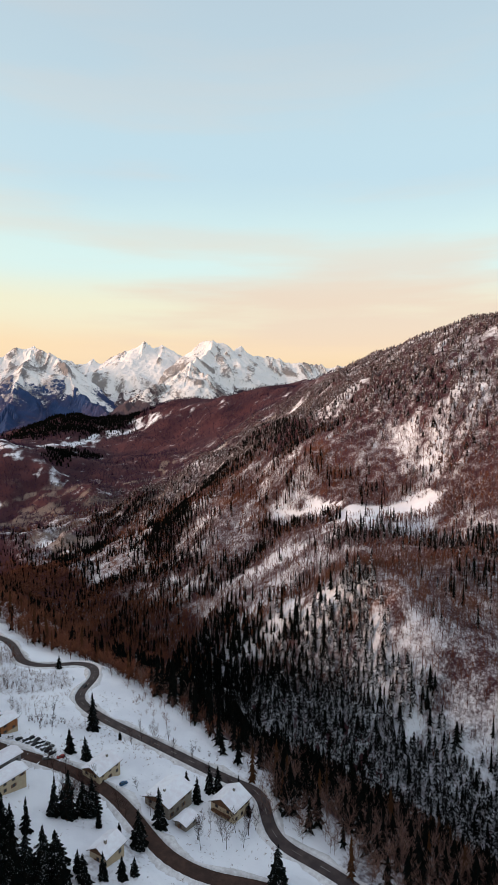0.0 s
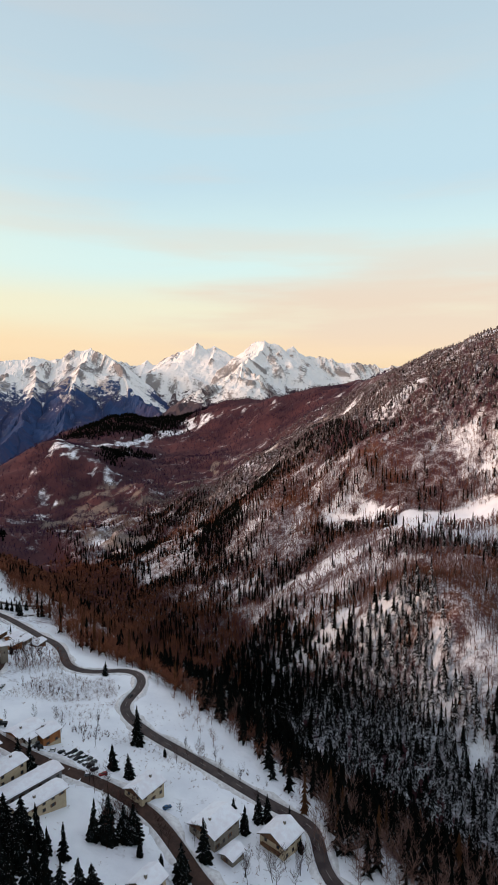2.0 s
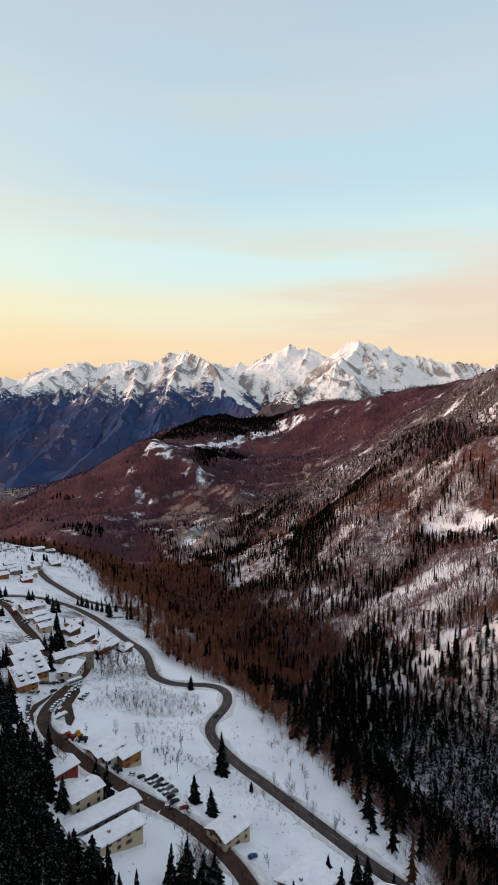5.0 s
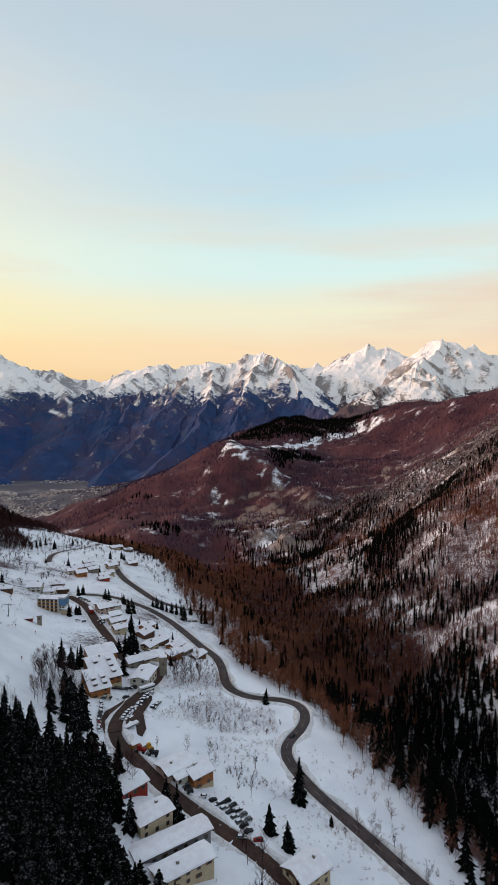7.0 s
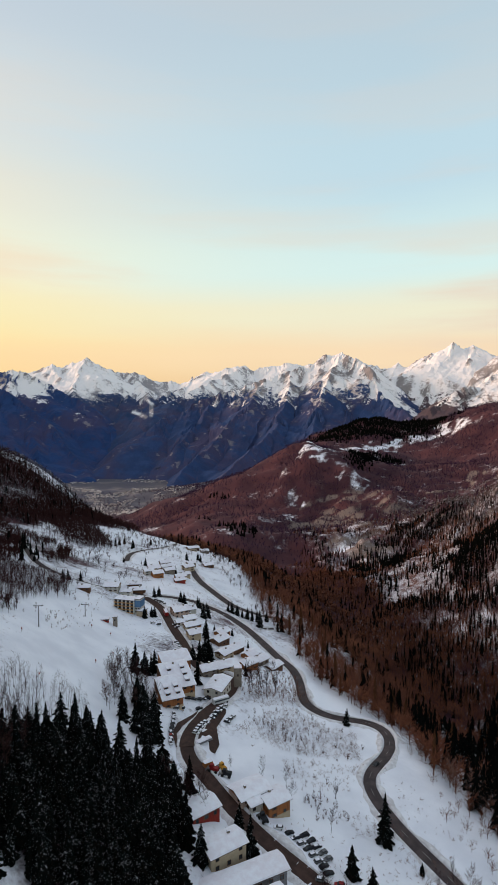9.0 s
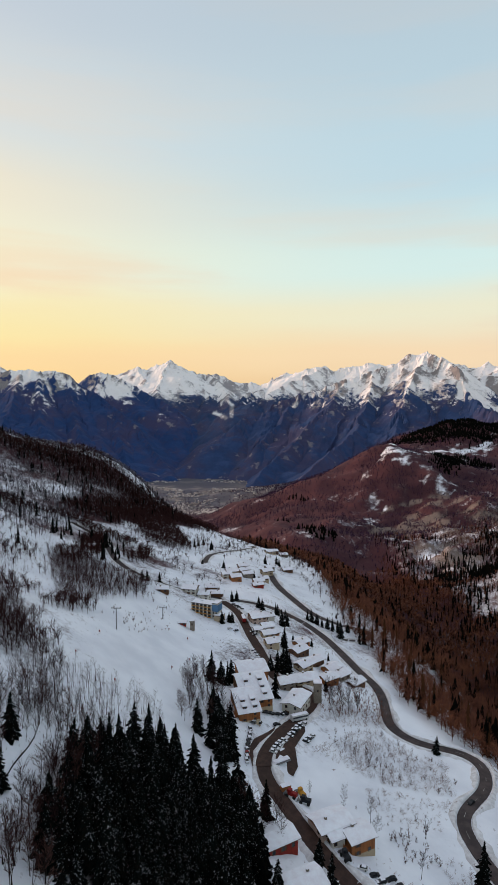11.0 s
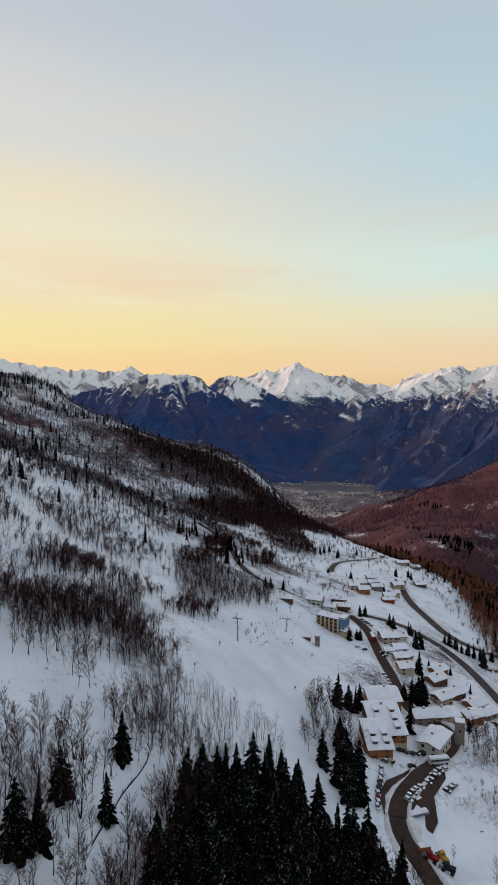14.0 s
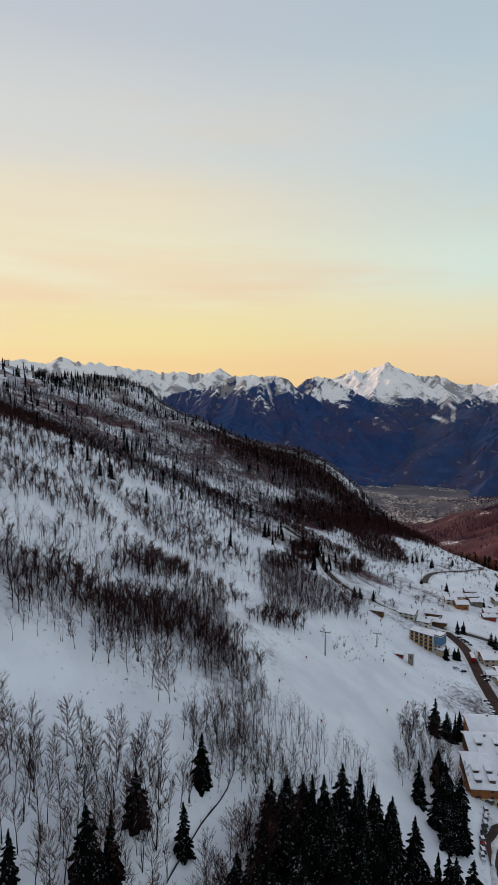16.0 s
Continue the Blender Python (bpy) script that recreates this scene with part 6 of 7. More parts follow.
def window(parent, x, y, z, w, h, side, shutters=False):
    """A framed window on a wall that faces along side ('x+', 'x-', 'y+', 'y-')."""
    sgn = 1 if side[1] == "+" else -1
    bm = bmesh.new()
    t = 0.09

    def at(across, out, up):
        return (x + across, y + sgn * out, z + up) if side[0] == "y" else (x + sgn * out, y + across, z + up)

    # the frame is one ring round the pane
    rings = []
    for half, low, high in ((w / 2 + t, 0.0, h + 2 * t), (w / 2, t, h + t)):
        for out in (-0.03, 0.09):
            rings.append([bm.verts.new(at(*p)) for p in ((-half, out, low), (half, out, low), (half, out, high), (-half, out, high))])
    for a, b in ((rings[0], rings[1]), (rings[1], rings[3]), (rings[3], rings[2])):
        for k in range(4):
            bm.faces.new((a[k], a[(k + 1) % 4], b[(k + 1) % 4], b[k]))
    bmesh.ops.recalc_face_normals(bm, faces=bm.faces)
    win = part("window", bm, M["wood_dark"], parent)
    bm = bmesh.new()
    if side[0] == "y":
        box(bm, x, y + sgn * 0.012, z + t, w, 0.03, h)
    else:
        box(bm, x + sgn * 0.012, y, z + t, 0.03, w, h)
    part("pane", bm, M["pane"], win)
    if shutters:
        for dx in (-w * 0.82, w * 0.82):
            bm = bmesh.new()
            if side[0] == "y":
                box(bm, x + dx, y + sgn * 0.05, z, w * 0.45, 0.06, h + 0.1)
            else:
                box(bm, x + sgn * 0.05, y + dx, z, 0.06, w * 0.45, h + 0.1)
            part("shutter", bm, M["wood_dark"], win)
    return win


def house(x, y, turn, length, width, tall, pitch=0.42, wall="cream", gable="wood_dark", label="cream rendered house under a snow-covered roof", ridge=0.0, storeys=2, snow=0.38,
          dormers=0, balcony="", over=0.75, name="house", category="house", chimney=True, group="houses of the village", lower=""):
    """A gabled house: x along the ridge, y across it; ridge shifts the ridge across, so that one slope is longer."""
    rng = random.Random(int(x * 7 + y * 13))
    c, s = math.cos(radians(turn)), math.sin(radians(turn))
    spots = [height(x + px * c - py * s, y + px * s + py * c) for px in (-length / 2, length / 2) for py in (-width / 2, width / 2)]
    base = min(spots) * 0.6 + max(spots) * 0.4
    deep = base - min(spots) + 0.8
    e = empty(name, pose(x, y, base, 0, 0, turn), label=label, category=category, group=group)
    l2, w2, ry = length / 2, width / 2, ridge * width / 2
    top = tall + (w2 + ry) * pitch
    rise_f = rise_b = pitch
    back = top - (w2 - ry) * pitch
    bm = prism(bmesh.new(), [(-w2, -deep), (w2, -deep), (w2, back), (ry, top), (-w2, tall)], 0, -l2, l2)
    part("wall", bm, M[wall], e)
    if gable:
        bm = prism(bmesh.new(), [(-w2 * 0.98, tall - 0.5), (w2 * 0.98, tall - 0.5), (w2 * 0.98, back), (ry, top - 0.05), (-w2 * 0.98, tall)], 0, -l2 - 0.06, l2 + 0.06)
        part("gable", bm, M[gable], e, "timber boarding under the gables")
    if lower:
        bm = boxes((0, 0, -deep, length + 0.12, width + 0.12, deep + 1.1))
        part("plinth", bm, M[lower], e)
    o, t = over, 0.2
    out_f, out_b = -w2 - o, w2 + o
    zf, zb = tall - o * rise_f, back - o * rise_b
    bm = prism(bmesh.new(), [(out_f, zf), (ry, top), (out_b, zb), (out_b, zb + t), (ry, top + t * 1.1), (out_f, zf + t)], 0, -l2 - o, l2 + o)
    roof = part("roof", bm, M["tile"], e)
    # snow lying on the roof, uneven and hanging over the eaves a little
    bm = bmesh.new()
    nx, rows = max(3, int(length / 2)), [(out_f - 0.05, zf + t + 0.01), (out_f + 0.25, zf + t + 0.25 * rise_f), (0.5 * (out_f + ry), 0.5 * (zf + top) + t), (ry, top + t * 1.1),
                                         (0.5 * (out_b + ry), 0.5 * (zb + top) + t), (out_b - 0.25, zb + t + 0.25 * rise_b), (out_b + 0.05, zb + t + 0.01)]
    grid = []
    for i in range(nx + 1):
        px = (-l2 - o + 0.04) + (length + 2 * o - 0.08) * i / nx
        edge = 0.55 if i in (0, nx) else 1.0
        grid.append([bm.verts.new((px, ry_, rz + (0.02 if k in (0, 6) else snow * edge * rng.uniform(0.8, 1.15)))) for k, (ry_, rz) in enumerate(rows)])
    for a, b in zip(grid, grid[1:]):
        for k in range(6):
            bm.faces.new((a[k], b[k], b[k + 1], a[k + 1]))
    for r in (grid[0], grid[-1]):
        low = [bm.verts.new((v.co.x, v.co.y, rows[k][1] + 0.005)) for k, v in enumerate(r)]
        for k in range(6):
            bm.faces.new((r[k], r[k + 1], low[k + 1], low[k]))
    part("roof_snow", bm, M["snow"], roof, "thick layer of snow")
    if chimney:
        cx, cy = rng.uniform(-0.25, 0.25) * length, ry + rng.choice((-0.8, 0.8))
        ch = part("chimney", boxes((cx, cy, top - 0.8, 0.75, 0.75, 2.0, 0.04)), M["stone"], e)
        part("chimney_cap", boxes((cx, cy, top + 1.2, 0.95, 0.95, 0.16, 0.04)), M["snow"], ch, "snow on the chimney")
    per = tall / storeys
    for k in range(storeys):
        z = k * per + 0.35 * per
        n = max(2, int(length / 3.2))
        for j in range(n):
            px = -l2 + (j + 0.5) * length / n
            for side, py in (("y-", -w2), ("y+", w2)):
                if rng.random() < 0.86:
                    window(e, px, py, z, 1.0, min(1.25, per * 0.45), side, storeys < 3 and rng.random() < 0.4)
        n = max(1, int(width / 4.0))
        for j in range(n):
            py = -w2 + (j + 0.5) * width / n
            for side, px in (("x-", -l2 - 0.06 * bool(gable and z > tall - 0.5)), ("x+", l2)):
                if rng.random() < 0.8:
                    window(e, px, py, z, 1.0, min(1.25, per * 0.45), side)
    part("door", boxes((-l2 - 0.03, w2 * 0.3, 0.0, 0.12, 1.0, 2.05)), M["wood_dark"], e, "brown timber door")
    if balcony:
        bz = per * (storeys - 1)
        deck = part("balcony", boxes((-l2 - 0.65, 0, bz, 1.3, width * 0.8, 0.14)), M[balcony], e, "timber balcony")
        bm = boxes((-l2 - 1.26, 0, bz + 0.95, 0.08, width * 0.8, 0.08))
        for j in range(int(width * 2.2)):
            box(bm, -l2 - 1.26, -width * 0.4 + 0.2 + j * 0.36, bz + 0.14, 0.05, 0.16, 0.85)
        part("railing", bm, M[balcony], deck)
    for j in range(dormers):
        px = -l2 + (j % 2 + 0.5) * length / 2 + 0.4
        py = -w2 * 0.72 + (j // 2) * width * 0.22
        zz = tall + (py + w2) * rise_f
        d = part("dormer", boxes((px, py, zz - 0.2, 1.9, 1.6, 1.5)), M["wood_dark"], e, "timber dormer")
        bm = prism(bmesh.new(), [(-0.95, 1.25), (2.2, 1.45), (2.2, 1.72), (-0.95, 1.62)], 0, px - 1.25, px + 1.25)
        bmesh.ops.translate(bm, verts=bm.verts, vec=(0, py, zz))
        part("dormer_snow", bm, M["snow"], d, "snow on the dormer")
        part("pane", boxes((px, py - 0.82, zz + 0.25, 1.3, 0.06, 0.75)), M["pane"], d)
    return e


# near houses along the two roads
house(-19, 203, 58, 10, 10.5, 5.2, 0.5, wall="cream", balcony="wood_dark", label="cream chalet with timber gable beside the road bend")
house(-42, 201, 60, 13, 11.5, 5.2, 0.36, wall="stone", label="broad stone house under a deep snow roof")
house(-34, 192, 60, 6, 5, 2.8, 0.3, wall="stone", gable="", storeys=1, chimney=False, label="low stone outbuilding under snow", name="outbuilding")
house(-71, 212, 64, 11.5, 9, 5, 0.42, wall="cream", label="cream house with timber gable and snowy roof")
house(-55, 168, 64, 8, 7, 4.2, 0.55, wall="cream", storeys=1, label="small cream house with a steep snowy roof")
house(-127, 226, 66, 11.5, 8.5, 4.6, 0.25, wall="pink_wall", gable="wood", label="broad house with timber cladding and a low snowy roof")
house(-119, 228.5, 66, 8.5, 7.5, 5.2, 0.3, wall="wood", gable="wood", lower="cream", label="orange timber wing of a roadside inn under snow", balcony="wood")
house(-123, 222.5, 66, 4.5, 4, 3.0, 0.25, wall="white_wall", gable="", storeys=1, chimney=False, label="low white porch building under snow", name="outbuilding")
house(-133, 206, 70, 10, 8, 3.6, 0.28, wall="red", gable="red", storeys=1, chimney=False, label="red boarded barn under a flat snow roof", name="barn", category="barn")
house(-117, 196.5, 66, 11.5, 7, 5.4, 0.26, wall="cream", gable="", label="two-storey cream house with a plain snowy roof")
house(-107.5, 193, 59, 24, 6.5, 4.2, 0.24, wall="metal", gable="", storeys=1, chimney=False, label="long grey shed under an even snow roof", name="shed", category="shed")
house(-99.5, 187, 60, 17, 6.5, 4.8, 0.26, wall="cream", gable="", label="long cream building with rows of windows")
# the stepped holiday residence, its terraces of roof running downhill
house(-190, 256.5, 57, 9, 15, 4.6, 0.36, wall="wood", gable="wood_dark", ridge=0.55, storeys=2, dormers=4, lower="cream", chimney=False, label="tall orange timber residence with dormers and balconies", balcony="wood")
house(-197.5, 270, 57, 13, 19, 4.6, 0.30, wall="wood", gable="wood_dark", ridge=0.6, storeys=2, dormers=6, lower="cream", label="large timber residence with a long snowy roof")
house(-212, 286, 57, 14, 11, 6.5, 0.26, wall="wood", gable="wood", ridge=0.4, storeys=2, dormers=0, lower="cream", label="orange timber apartment block with a snowy roof")
house(-183, 284, 105, 14, 8.5, 5, 0.24, wall="white_wall", gable="", storeys=2, label="cream white building beside the parked cars")
VILLAGE = ((-221, 338, 84, 11, 8, 4.5, "wood_dark"), (-207, 323, 84, 9, 8, 5, "cream"), (-209, 337, 80, 9, 7.5, 4.5, "wood_dark"), (-199, 338, 82, 10, 8, 4.5, "wood"), (-192, 337, 80, 9, 7, 4.2, "stone"),
           (-185, 340, 84, 11, 7, 3.4, "wood_dark"), (-192, 324, 76, 10, 8, 4.6, "wood"), (-199, 297, 60, 9, 8, 4.6, "stone"), (-196, 309, 60, 13, 9, 4.6, "cream"), (-228, 350, 84, 10, 7, 4.2, "wood"),
           (-233, 328, 62, 8, 8, 5.5, "cream"), (-243, 337, 62, 8, 7, 5, "cream"), (-251, 346, 60, 8, 8, 5, "white_wall"), (-264, 352, 60, 11, 11, 6, "pink_wall"), (-264, 363, 60, 8, 6, 4, "white_wall"),
           (-252, 338, 60, 5, 4.5, 3.4, "white_wall"), (-245, 347, 70, 4, 3.5, 2.4, "wood"))
for x, y, turn, l, w, tall, key in VILLAGE:
    where = {"wood": "orange timber chalet with a snow-covered roof", "wood_dark": "brown timber chalet with a snow-covered roof", "cream": "cream village house under a snowy roof",
             "stone": "old stone village house under snow", "white_wall": "white village house under a snowy roof", "pink_wall": "pinkish inn with a timber storey and snowy roof"}[key]
    house(x, y, turn, l * 0.88, w * 0.88, tall * 0.8, 0.36, wall=key, gable="wood_dark" if key != "wood" else "wood", label=where, storeys=2 if tall > 4.4 else 1, chimney=l > 6)
FARTHER = ((-321, 347, 30, 11, 9, 5, "white_wall"), (-312, 352, 30, 8, 7, 5, "white_wall"), (-323, 371, 40, 11, 8, 4.5, "wood_dark"), (-313, 364, 40, 12, 7, 3.5, "wood_dark"), (-335, 409, 60, 9, 8, 5, "wood"),
           (-349, 420, 60, 10, 8, 5, "cream"), (-350, 436, 70, 10, 7, 5, "wood_dark"), (-322, 422, 60, 9, 7, 4.6, "wood"), (-316, 414, 60, 9, 6, 3.6, "red"), (-344, 459, 70, 10, 8, 5, "cream"),
           (-352, 473, 70, 8, 7, 5, "stone"), (-347, 493, 60, 10, 6, 3.6, "wood_dark"), (-316, 318, 40, 8, 6, 4, "wood_dark"), (-392, 315, 30, 7, 5, 3.4, "wood"), (-344, 408, 60, 8, 7, 5, "white_wall"),
           (-339, 428, 60, 9, 7, 5, "stone"), (-418, 556, 60, 11, 8, 5, "cream"), (-408, 566, 60, 9, 7, 4.5, "stone"), (-360, 446, 60, 9, 7, 4.6, "wood_dark"), (-330, 438, 60, 8, 7, 4.4, "cream"),
           (-426, 572, 60, 9, 7, 4.5, "wood_dark"))
for x, y, turn, l, w, tall, key in FARTHER:
    where = {"wood": "orange timber house at the far end of the village", "wood_dark": "brown timber house at the far end of the village", "cream": "cream house at the far end of the village",
             "stone": "grey stone house at the far end of the village", "white_wall": "white house at the far end of the village", "red": "red boarded barn at the far end of the village"}[key]
    house(x, y, turn, l * 0.9, w * 0.9, tall * 0.8, 0.38, wall=key, gable="wood_dark", label=where, storeys=2 if tall > 4 else 1)
house(50, 706, 40, 12, 8, 4.6, 0.5, wall="pink_wall", gable="wood", storeys=1, label="lone farmhouse on the snowy bench across the valley", group="farms across the valley")
house(58, 690, 40, 7, 5, 2.8, 0.5, wall="wood_dark", gable="wood_dark", storeys=1, chimney=False, label="small dark barn beside the lone farmhouse", name="barn", category="barn", group="farms across the valley")


def apartment(x, y, turn):
    """A flat-roofed block with ochre balconies and a blue end bay."""
    z = height(x, y) - 0.5
    e = empty("apartment_building", pose(x, y, z, 0, 0, turn) @ Matrix.Scale(0.8, 4), label="cream apartment block with ochre balconies and blue panels", category="building")
    part("wall", boxes((-2, 0, -2, 18, 9, 12.5), (9, 1, -2, 5, 8, 13.5)), M["white_wall"], e)
    part("blue_bay", boxes((9.6, -3.2, 5.5, 5.2, 1.2, 5.2), (11.7, 1, 5.5, 0.4, 7.0, 5.0)), M["blue"], e, "blue cladding panels")
    part("annex", boxes((12.5, -2, -2, 6, 7, 5)), M["cream"], e)
    roof = part("roof", boxes((-2, 0, 10.5, 18.6, 9.6, 0.3), (9, 1, 11.5, 5.4, 8.4, 0.3), (12.5, -2, 3, 6.6, 7.6, 0.25)), M["tile"], e)
    part("roof_snow", boxes((-2, 0, 10.8, 18.2, 9.2, 0.35, 0.1), (9, 1, 11.8, 5.0, 8.0, 0.35, 0.1), (12.5, -2, 3.25, 6.2, 7.2, 0.35, 0.1), (-4, 1, 10.8, 2.5, 2.5, 1.3, 0.1)), M["snow"], roof, "snow on the flat roof")
    for k in range(4):
        for j in range(5):
            px, pz = -9 + j * 3.5, 0.6 + k * 2.6
            b = part("balcony", boxes((px, -5.1, pz, 2.9, 1.3, 0.16), (px, -5.7, pz, 2.9, 0.1, 0.75)), M["ochre"], e, "ochre balcony front")
            part("pane", boxes((px, -4.52, pz + 0.2, 2.2, 0.08, 1.9)), M["pane"], b)
    for k in range(4):
        for j in range(2):
            window(e, 7.9 + j * 2.4, -3.02, 0.9 + k * 2.6, 1.1, 1.2, "y-")
    return e


apartment(-287, 329, 18)


def tower(x, y, wide, tall, key, label, name="tower"):
    e = empty(name, pose(x, y, height(x, y), 0, 0, 38), label=label, category="tower")
    part("shaft", boxes((0, 0, -1, wide, wide, tall + 1, 0.08)), M[key], e)
    part("cornice", boxes((0, 0, tall, wide + 0.5, wide + 0.5, 0.35)), M["stone"], e)
    part("snow_cap", boxes((0, 0, tall + 0.35, wide + 0.4, wide + 0.4, 0.4, 0.12)), M["snow"], e, "cap of snow")
    window(e, 0, -wide / 2, tall * 0.6, 0.6, 1.0, "y-")
    window(e, -wide / 2, 0, tall * 0.6, 0.6, 1.0, "x-")
    return e


tower(-180.5, 297.5, 3.6, 9.5, "stone", "square stone tower with a cap of snow")
tower(-268, 299, 2.4, 5.4, "stone", "grey concrete lift tower on the snowy slope", "lift_tower")
house(-273.5, 296.5, 40, 3.8, 2.6, 2.0, 0.2, wall="red", gable="", storeys=1, chimney=False, label="small red ski-lift kiosk on the slope", name="kiosk", category="kiosk", group="ski lift")


def pylon(x, y, tall, turn):
    e = empty("lift_pylon", pose(x, y, height(x, y), 0, 0, turn), label="grey steel ski-lift pylon with a crossarm", category="pylon", group="ski lift")
    co, tri = [], []
    tube(co, tri, (0, 0, -0.5), (0, 0, tall), 0.28, 0.2, 8)
    part_mesh("mast", mesh_of("mast", co, tri, M["metal"]), e)
    part("crossarm", boxes((0, 0, tall - 0.3, 4.4, 0.28, 0.3)), M["metal"], e)
    for sx in (-2, 2):
        for dy in (-0.45, 0, 0.45):
            part("wheel", boxes((sx, dy, tall - 0.02, 0.12, 0.36, 0.36, 0.08)), M["tyre"], e)


pylon(-246, 231, 10, 40)
pylon(-275, 283, 7, 40)


# ---- vehicles ----
def wheel_mesh():
    bm = bmesh.new()
    bmesh.ops.create_cone(bm, segments=12, radius1=0.33, radius2=0.33, depth=0.22, cap_ends=True, matrix=Matrix.Rotation(radians(90), 4, "X"))
    me = bpy.data.meshes.new("wheel")
    bm.to_mesh(me)
    bm.free()
    me.materials.append(M["tyre"])
    return me


WHEEL = wheel_mesh()


def car_of(key, snowy):
    """A small hatchback along x, its nose to +x."""
    words = {"car_dark": "black", "car_grey": "grey", "car_white": "white", "car_red": "dark red", "car_blue": "blue"}[key]
    e = empty("car", FAR_DOWN, label=f"parked {words} car " + ("with snow on its roof" if snowy else "at the roadside"), category="car", group="parked cars")
    bm = prism(bmesh.new(), [(-2.05, 0.28), (2.0, 0.28), (2.1, 0.55), (1.95, 0.80), (1.0, 0.95), (-1.95, 1.0), (-2.12, 0.7)], 1, -0.86, 0.86)
    bmesh.ops.bevel(bm, geom=list(bm.edges), offset=0.06, segments=2, affect="EDGES")
    part("body", bm, M[key], e)
    bm = prism(bmesh.new(), [(-1.9, 0.96), (0.98, 0.92), (0.25, 1.42), (-1.5, 1.45)], 1, -0.72, 0.72)
    part("cabin_glass", bm, M["pane"], e, "dark side and rear glass")
    bm = boxes((-0.62, 0, 1.41, 1.75, 1.42, 0.08, 0.03))
    part("roof", bm, M[key], e)
    for px in (-1.3, 1.3):
        for py in (-0.78, 0.78):
            w = part_mesh("wheel", WHEEL, e)
            w.location = (px, py, 0.33)
    for py in (-0.6, 0.6):
        part("headlight", boxes((2.04, py, 0.62, 0.1, 0.32, 0.14)), M["car_white"], e, "clear headlight")
    if snowy:
        part("snow_cover", boxes((-0.62, 0, 1.48, 1.8, 1.36, 0.14, 0.05), (1.45, 0, 0.86, 0.9, 1.4, 0.1, 0.03)), M["snow"], e, "snow on roof and bonnet")
    return e


CARS = [car_of("car_dark", False), car_of("car_dark", True), car_of("car_grey", True), car_of("car_white", True), car_of("car_grey", False), car_of("car_red", False), car_of("car_blue", False)]


def park(text, turn, kinds, seed):
    rng = random.Random(seed)
    for q in text.split():
        x, y = map(float, q.split(","))
        copy_thing(CARS[rng.choice(kinds)], pose(x, y, height(x, y) + 0.22, 0, 0, turn + rng.uniform(-5, 5) + 180 * rng.randint(0, 1)) @ Matrix.Scale(0.78, 4))


park("-109.3,222.3 -106.9,221.9 -104.4,221.4 -101.9,220.8 -99.5,220.0 -97.2,218.9 -94.9,217.8 -92.7,216.6", 58, (0, 0, 1, 2), 1)
park("-106,226.5 -103.4,226 -100.9,225.3 -98.5,224.4 -96.2,223.3", 58, (0, 1, 4), 2)
park("-93.6,213.2 -112.5,220.8", 20, (2, 3), 3)
park("-88.6,215.2", 25, (5,), 4)
park("-60.7,206.8", 40, (6,), 5)
park("-103.9,285.7", 80, (0,), 6)
park("-171.7,274.0 -171.4,271.2 -170.9,268.4 -170.2,265.6 -169.4,262.8 -168.5,260.0 -167.4,254.4 -167.0,251.6 -166.3,248.9 -165.3,246.2 -164.2,243.6", 12, (1, 2, 3, 3), 7)
park("-165,270.5 -164.6,267.6 -163.8,264.8", 12, (1, 2, 3), 17)
park("-180,248.4 -178.2,246 -176.4,243.6 -174.7,241.2 -173,238.8 -171.2,236.4 -168.8,233.6 -166.9,231.2", 142, (1, 2, 3, 0), 8)
park("-169.8,234.9", 142, (5,), 9)
park("-186.4,279.3 -184,280.4 -181.8,281.4 -179.6,282.4", 115, (0, 2, 4, 3), 10)
park("-186,265.3 -184.8,267.8 -183.9,270.4 -183.2,272.9 -182.6,275.4", 20, (0, 0, 1), 11)
park("-182.9,253.2 -182.2,256", 20, (1, 2), 12)
park("-178.4,263.8", 60, (0,), 13)
park("-236,315.5 -233,313.5 -230,311.5 -227,309.5 -224,307.5", 110, (1, 2, 3), 14)
park("-293,361.5 -290,361 -287,360.3 -284,359.2 -275.5,351.5 -264,326.5 -261.5,329 -254,335.5 -250,333", 60, (0, 1, 2, 3, 5), 15)


def bus(x, y, turn, key, label):
    e = empty("bus", pose(x, y, height(x, y) + 0.25, 0, 0, turn), label=label, category="bus")
    part("body", boxes((0, 0, 0.4, 8.0, 2.3, 2.4, 0.18)), M[key], e)
    part("window_band", boxes((0.1, 0, 1.5, 7.4, 2.34, 0.85, 0.05), (3.6, 0, 1.3, 0.84, 2.1, 1.2)), M["pane"], e, "dark band of windows")
    part("roof_snow", boxes((0, 0, 2.8, 7.6, 2.1, 0.12, 0.04)), M["snow"], e, "thin snow on the roof")
    for px in (-2.8, 2.8):
        for py in (-1.1, 1.1):
            w = part_mesh("wheel", WHEEL, e)
            w.location, w.scale = (px, py, 0.45), (1.4, 1.4, 1.4)


bus(-175.0, 275.5, 62, "car_white", "white bus waiting on the village street")
bus(-270, 345.5, 140, "car_red", "red bus on the street below the apartments")


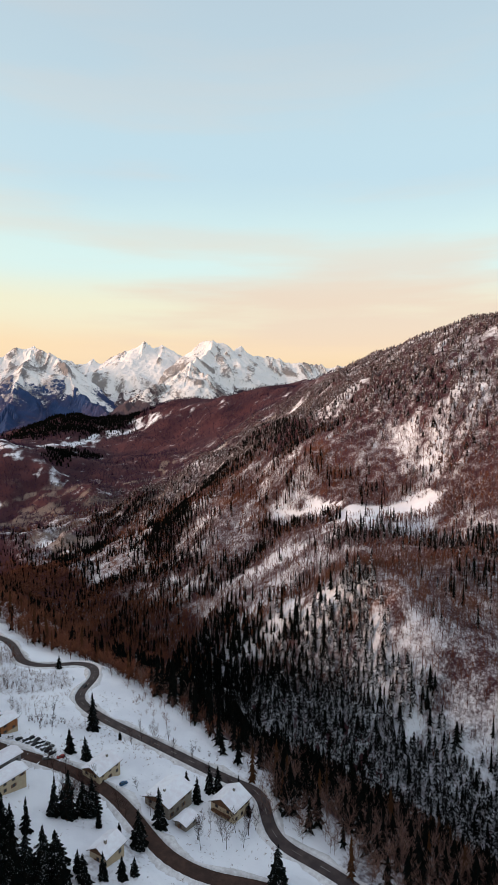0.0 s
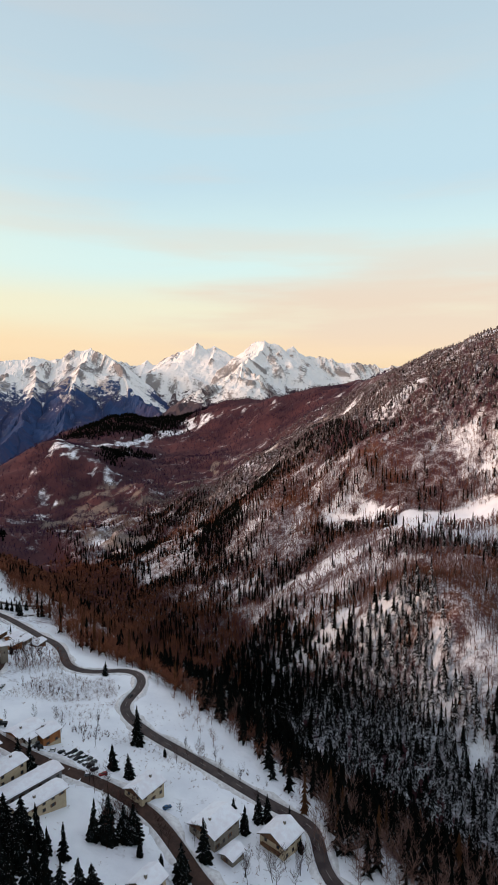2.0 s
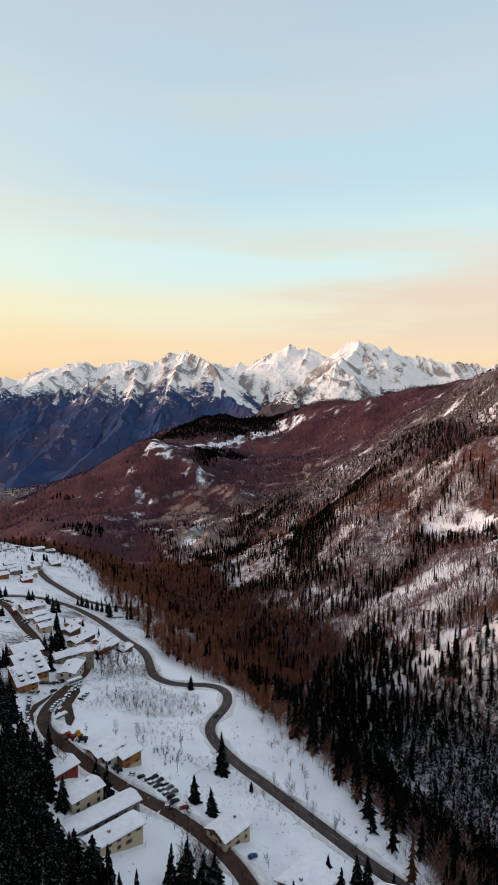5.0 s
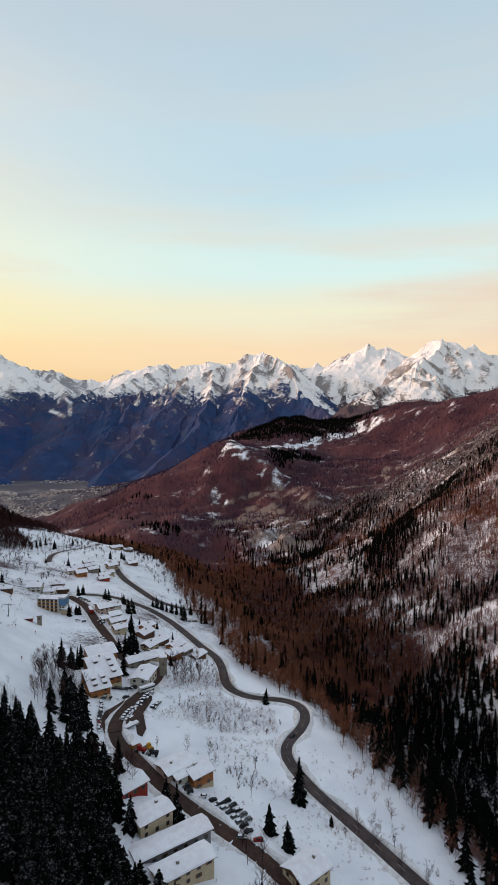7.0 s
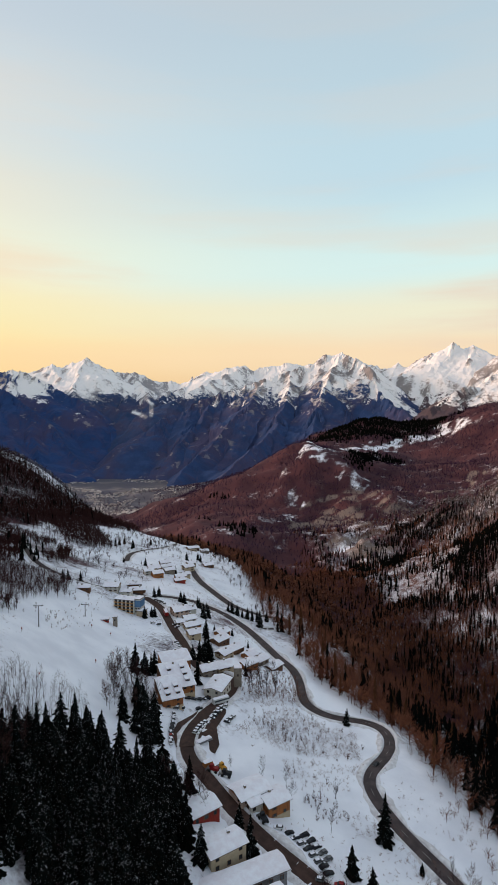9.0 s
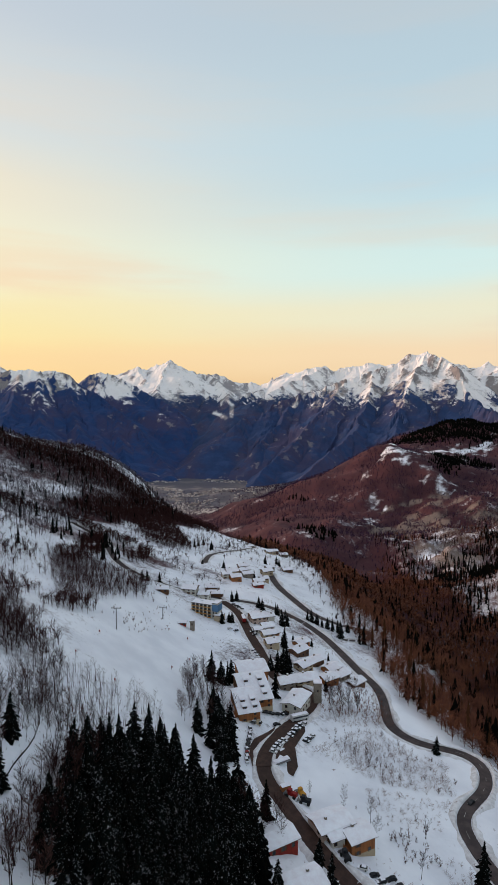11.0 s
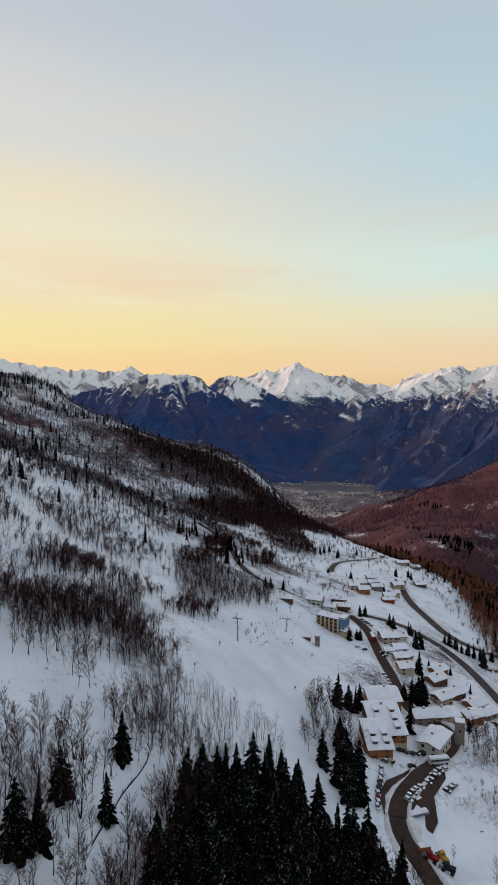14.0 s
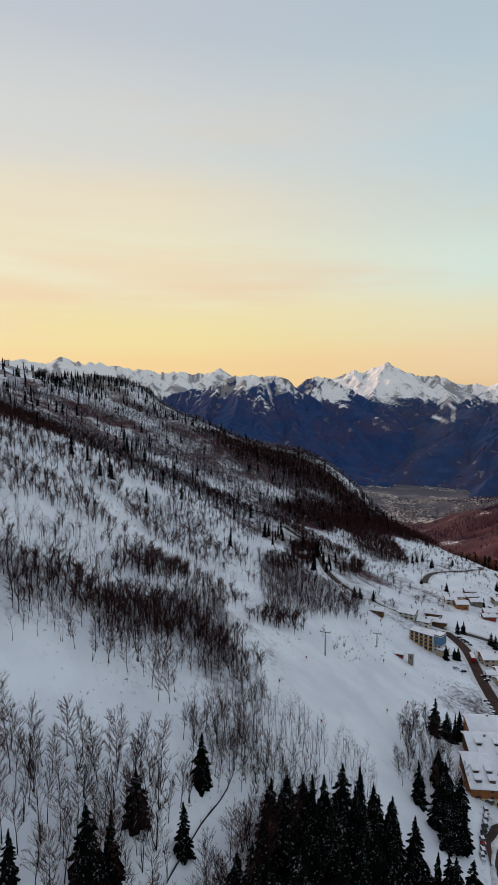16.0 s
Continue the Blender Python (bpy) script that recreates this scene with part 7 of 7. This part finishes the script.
def loader(x, y, turn, key, label):
    e = empty("loader", pose(x, y, height(x, y) + 0.1, 0, 0, turn), label=label, category="machine", group="machines by the road")
    part("body", boxes((-0.9, 0, 0.8, 2.6, 1.6, 1.1, 0.1)), M[key], e)
    cab = part("cab", boxes((0.4, 0, 0.8, 1.3, 1.4, 1.9, 0.08)), M[key], e)
    part("cab_glass", boxes((0.42, 0, 1.75, 1.34, 1.2, 0.75)), M["pane"], cab)
    bm = prism(bmesh.new(), [(0.9, 1.0), (2.4, 0.5), (2.5, 0.7), (1.0, 1.3)], 1, -0.5, 0.5)
    part("arm", bm, M["metal"], e)
    bm = prism(bmesh.new(), [(2.3, 0.1), (3.2, 0.1), (3.0, 0.3), (2.5, 0.3), (2.5, 1.0), (2.3, 1.0)], 1, -1.1, 1.1)
    part("bucket", bm, M["metal"], e)
    for px in (-1.5, 1.1):
        for py in (-0.85, 0.85):
            w = part_mesh("wheel", WHEEL, e)
            w.location, w.scale = (px, py, 0.55), (1.7, 1.6, 1.7)


loader(-142.5, 231.5, 160, "yellow", "yellow wheel loader parked beside the street")
loader(-139.0, 228.8, 200, "car_dark", "dark tractor parked beside the street")
loader(-117.5, 219.5, 150, "car_dark", "dark tractor parked before the inn")
loader(-143.8, 227.6, 190, "car_red", "red tractor parked beside the street")
crate = empty("container", pose(-147.2, 229.0, height(-147.2, 229.0), 0, 0, 66), label="brown wooden container in the snow", category="container")
part("box", boxes((0, 0, 0, 3.4, 2.0, 1.8, 0.05)), M["wood"], crate)
part("lid", boxes((0, 0, 1.8, 3.5, 2.1, 0.18, 0.05)), M["snow"], crate, "snow on the lid")
shed = empty("trailer", pose(-158.0, 240.5, height(-158, 240.5), 0, 0, 70), label="snow-covered flat trailer beside the parking area", category="trailer")
part("bed", boxes((0, 0, 0.6, 7.0, 2.3, 0.6, 0.06)), M["metal"], shed)
part("load_snow", boxes((0, 0, 1.2, 6.8, 2.2, 0.5, 0.2)), M["snow"], shed, "snow heaped on the bed")
for px in (-2, 2):
    for py in (-1, 1):
        w = part_mesh("wheel", WHEEL, shed)
        w.location = (px, py, 0.35)


# ---- small things on the slope ----
def net_fence(text):
    pts = dense(text, 2.2)
    z = terrain(pts[:, 0], pts[:, 1])
    e = empty("net_fence", pose(*pts[0], z[0]), label="sagging dark netting fence along the ski run", category="fence")
    o = np.array([*pts[0], z[0]])
    for k in range(0, len(pts), 2):
        p = np.array([*pts[k], z[k]]) - o
        part("post", boxes((p[0], p[1], p[2] - 0.3, 0.09, 0.09, 1.7)), M["wood_dark"], e)
    rng = random.Random(3)
    co = []
    for p, h in zip(pts, z):
        q = np.array([*p, h]) - o
        sag = rng.uniform(-0.25, 0.1)
        co += [(q[0], q[1], q[2] - 0.1), (q[0] + 0.04, q[1], q[2] - 0.1), (q[0] + 0.04, q[1], q[2] + 0.55 + sag), (q[0], q[1], q[2] + 0.55 + sag)]
    faces = []
    for k in range(len(pts) - 1):
        a, b = 4 * k, 4 * k + 4
        faces += [(a, b, b + 3, a + 3), (a + 1, a + 2, b + 2, b + 1), (a + 3, b + 3, b + 2, a + 2)]
    part_mesh("net", mesh_of("net", co, faces, M["net"]), e)


net_fence("-185,159 -179,157 -170,150 -163,142 -156,135 -150,129")
for x, y in ((-214, 190), (-236, 215), (-203, 199), (-222, 243), (-262, 276), (-255, 283), (-231, 262)):
    e = empty("piste_marker", pose(x, y, height(x, y)), label="red ski-run marker standing in the snow", category="marker", group="ski-run markers")
    part("pole", boxes((0, 0, -0.3, 0.1, 0.1, 1.9)), M["wood_dark"], e)
    part("flag", boxes((0.25, 0, 1.0, 0.7, 0.14, 0.8, 0.03)), M["red"], e)


# ---- the patterns that trees and cars were copied from are taken away ----
for ob in SPRUCES + BARES + SHRUBS + CARS:
    for child in list(ob.children_recursive):
        bpy.data.objects.remove(child)
    bpy.data.objects.remove(ob)
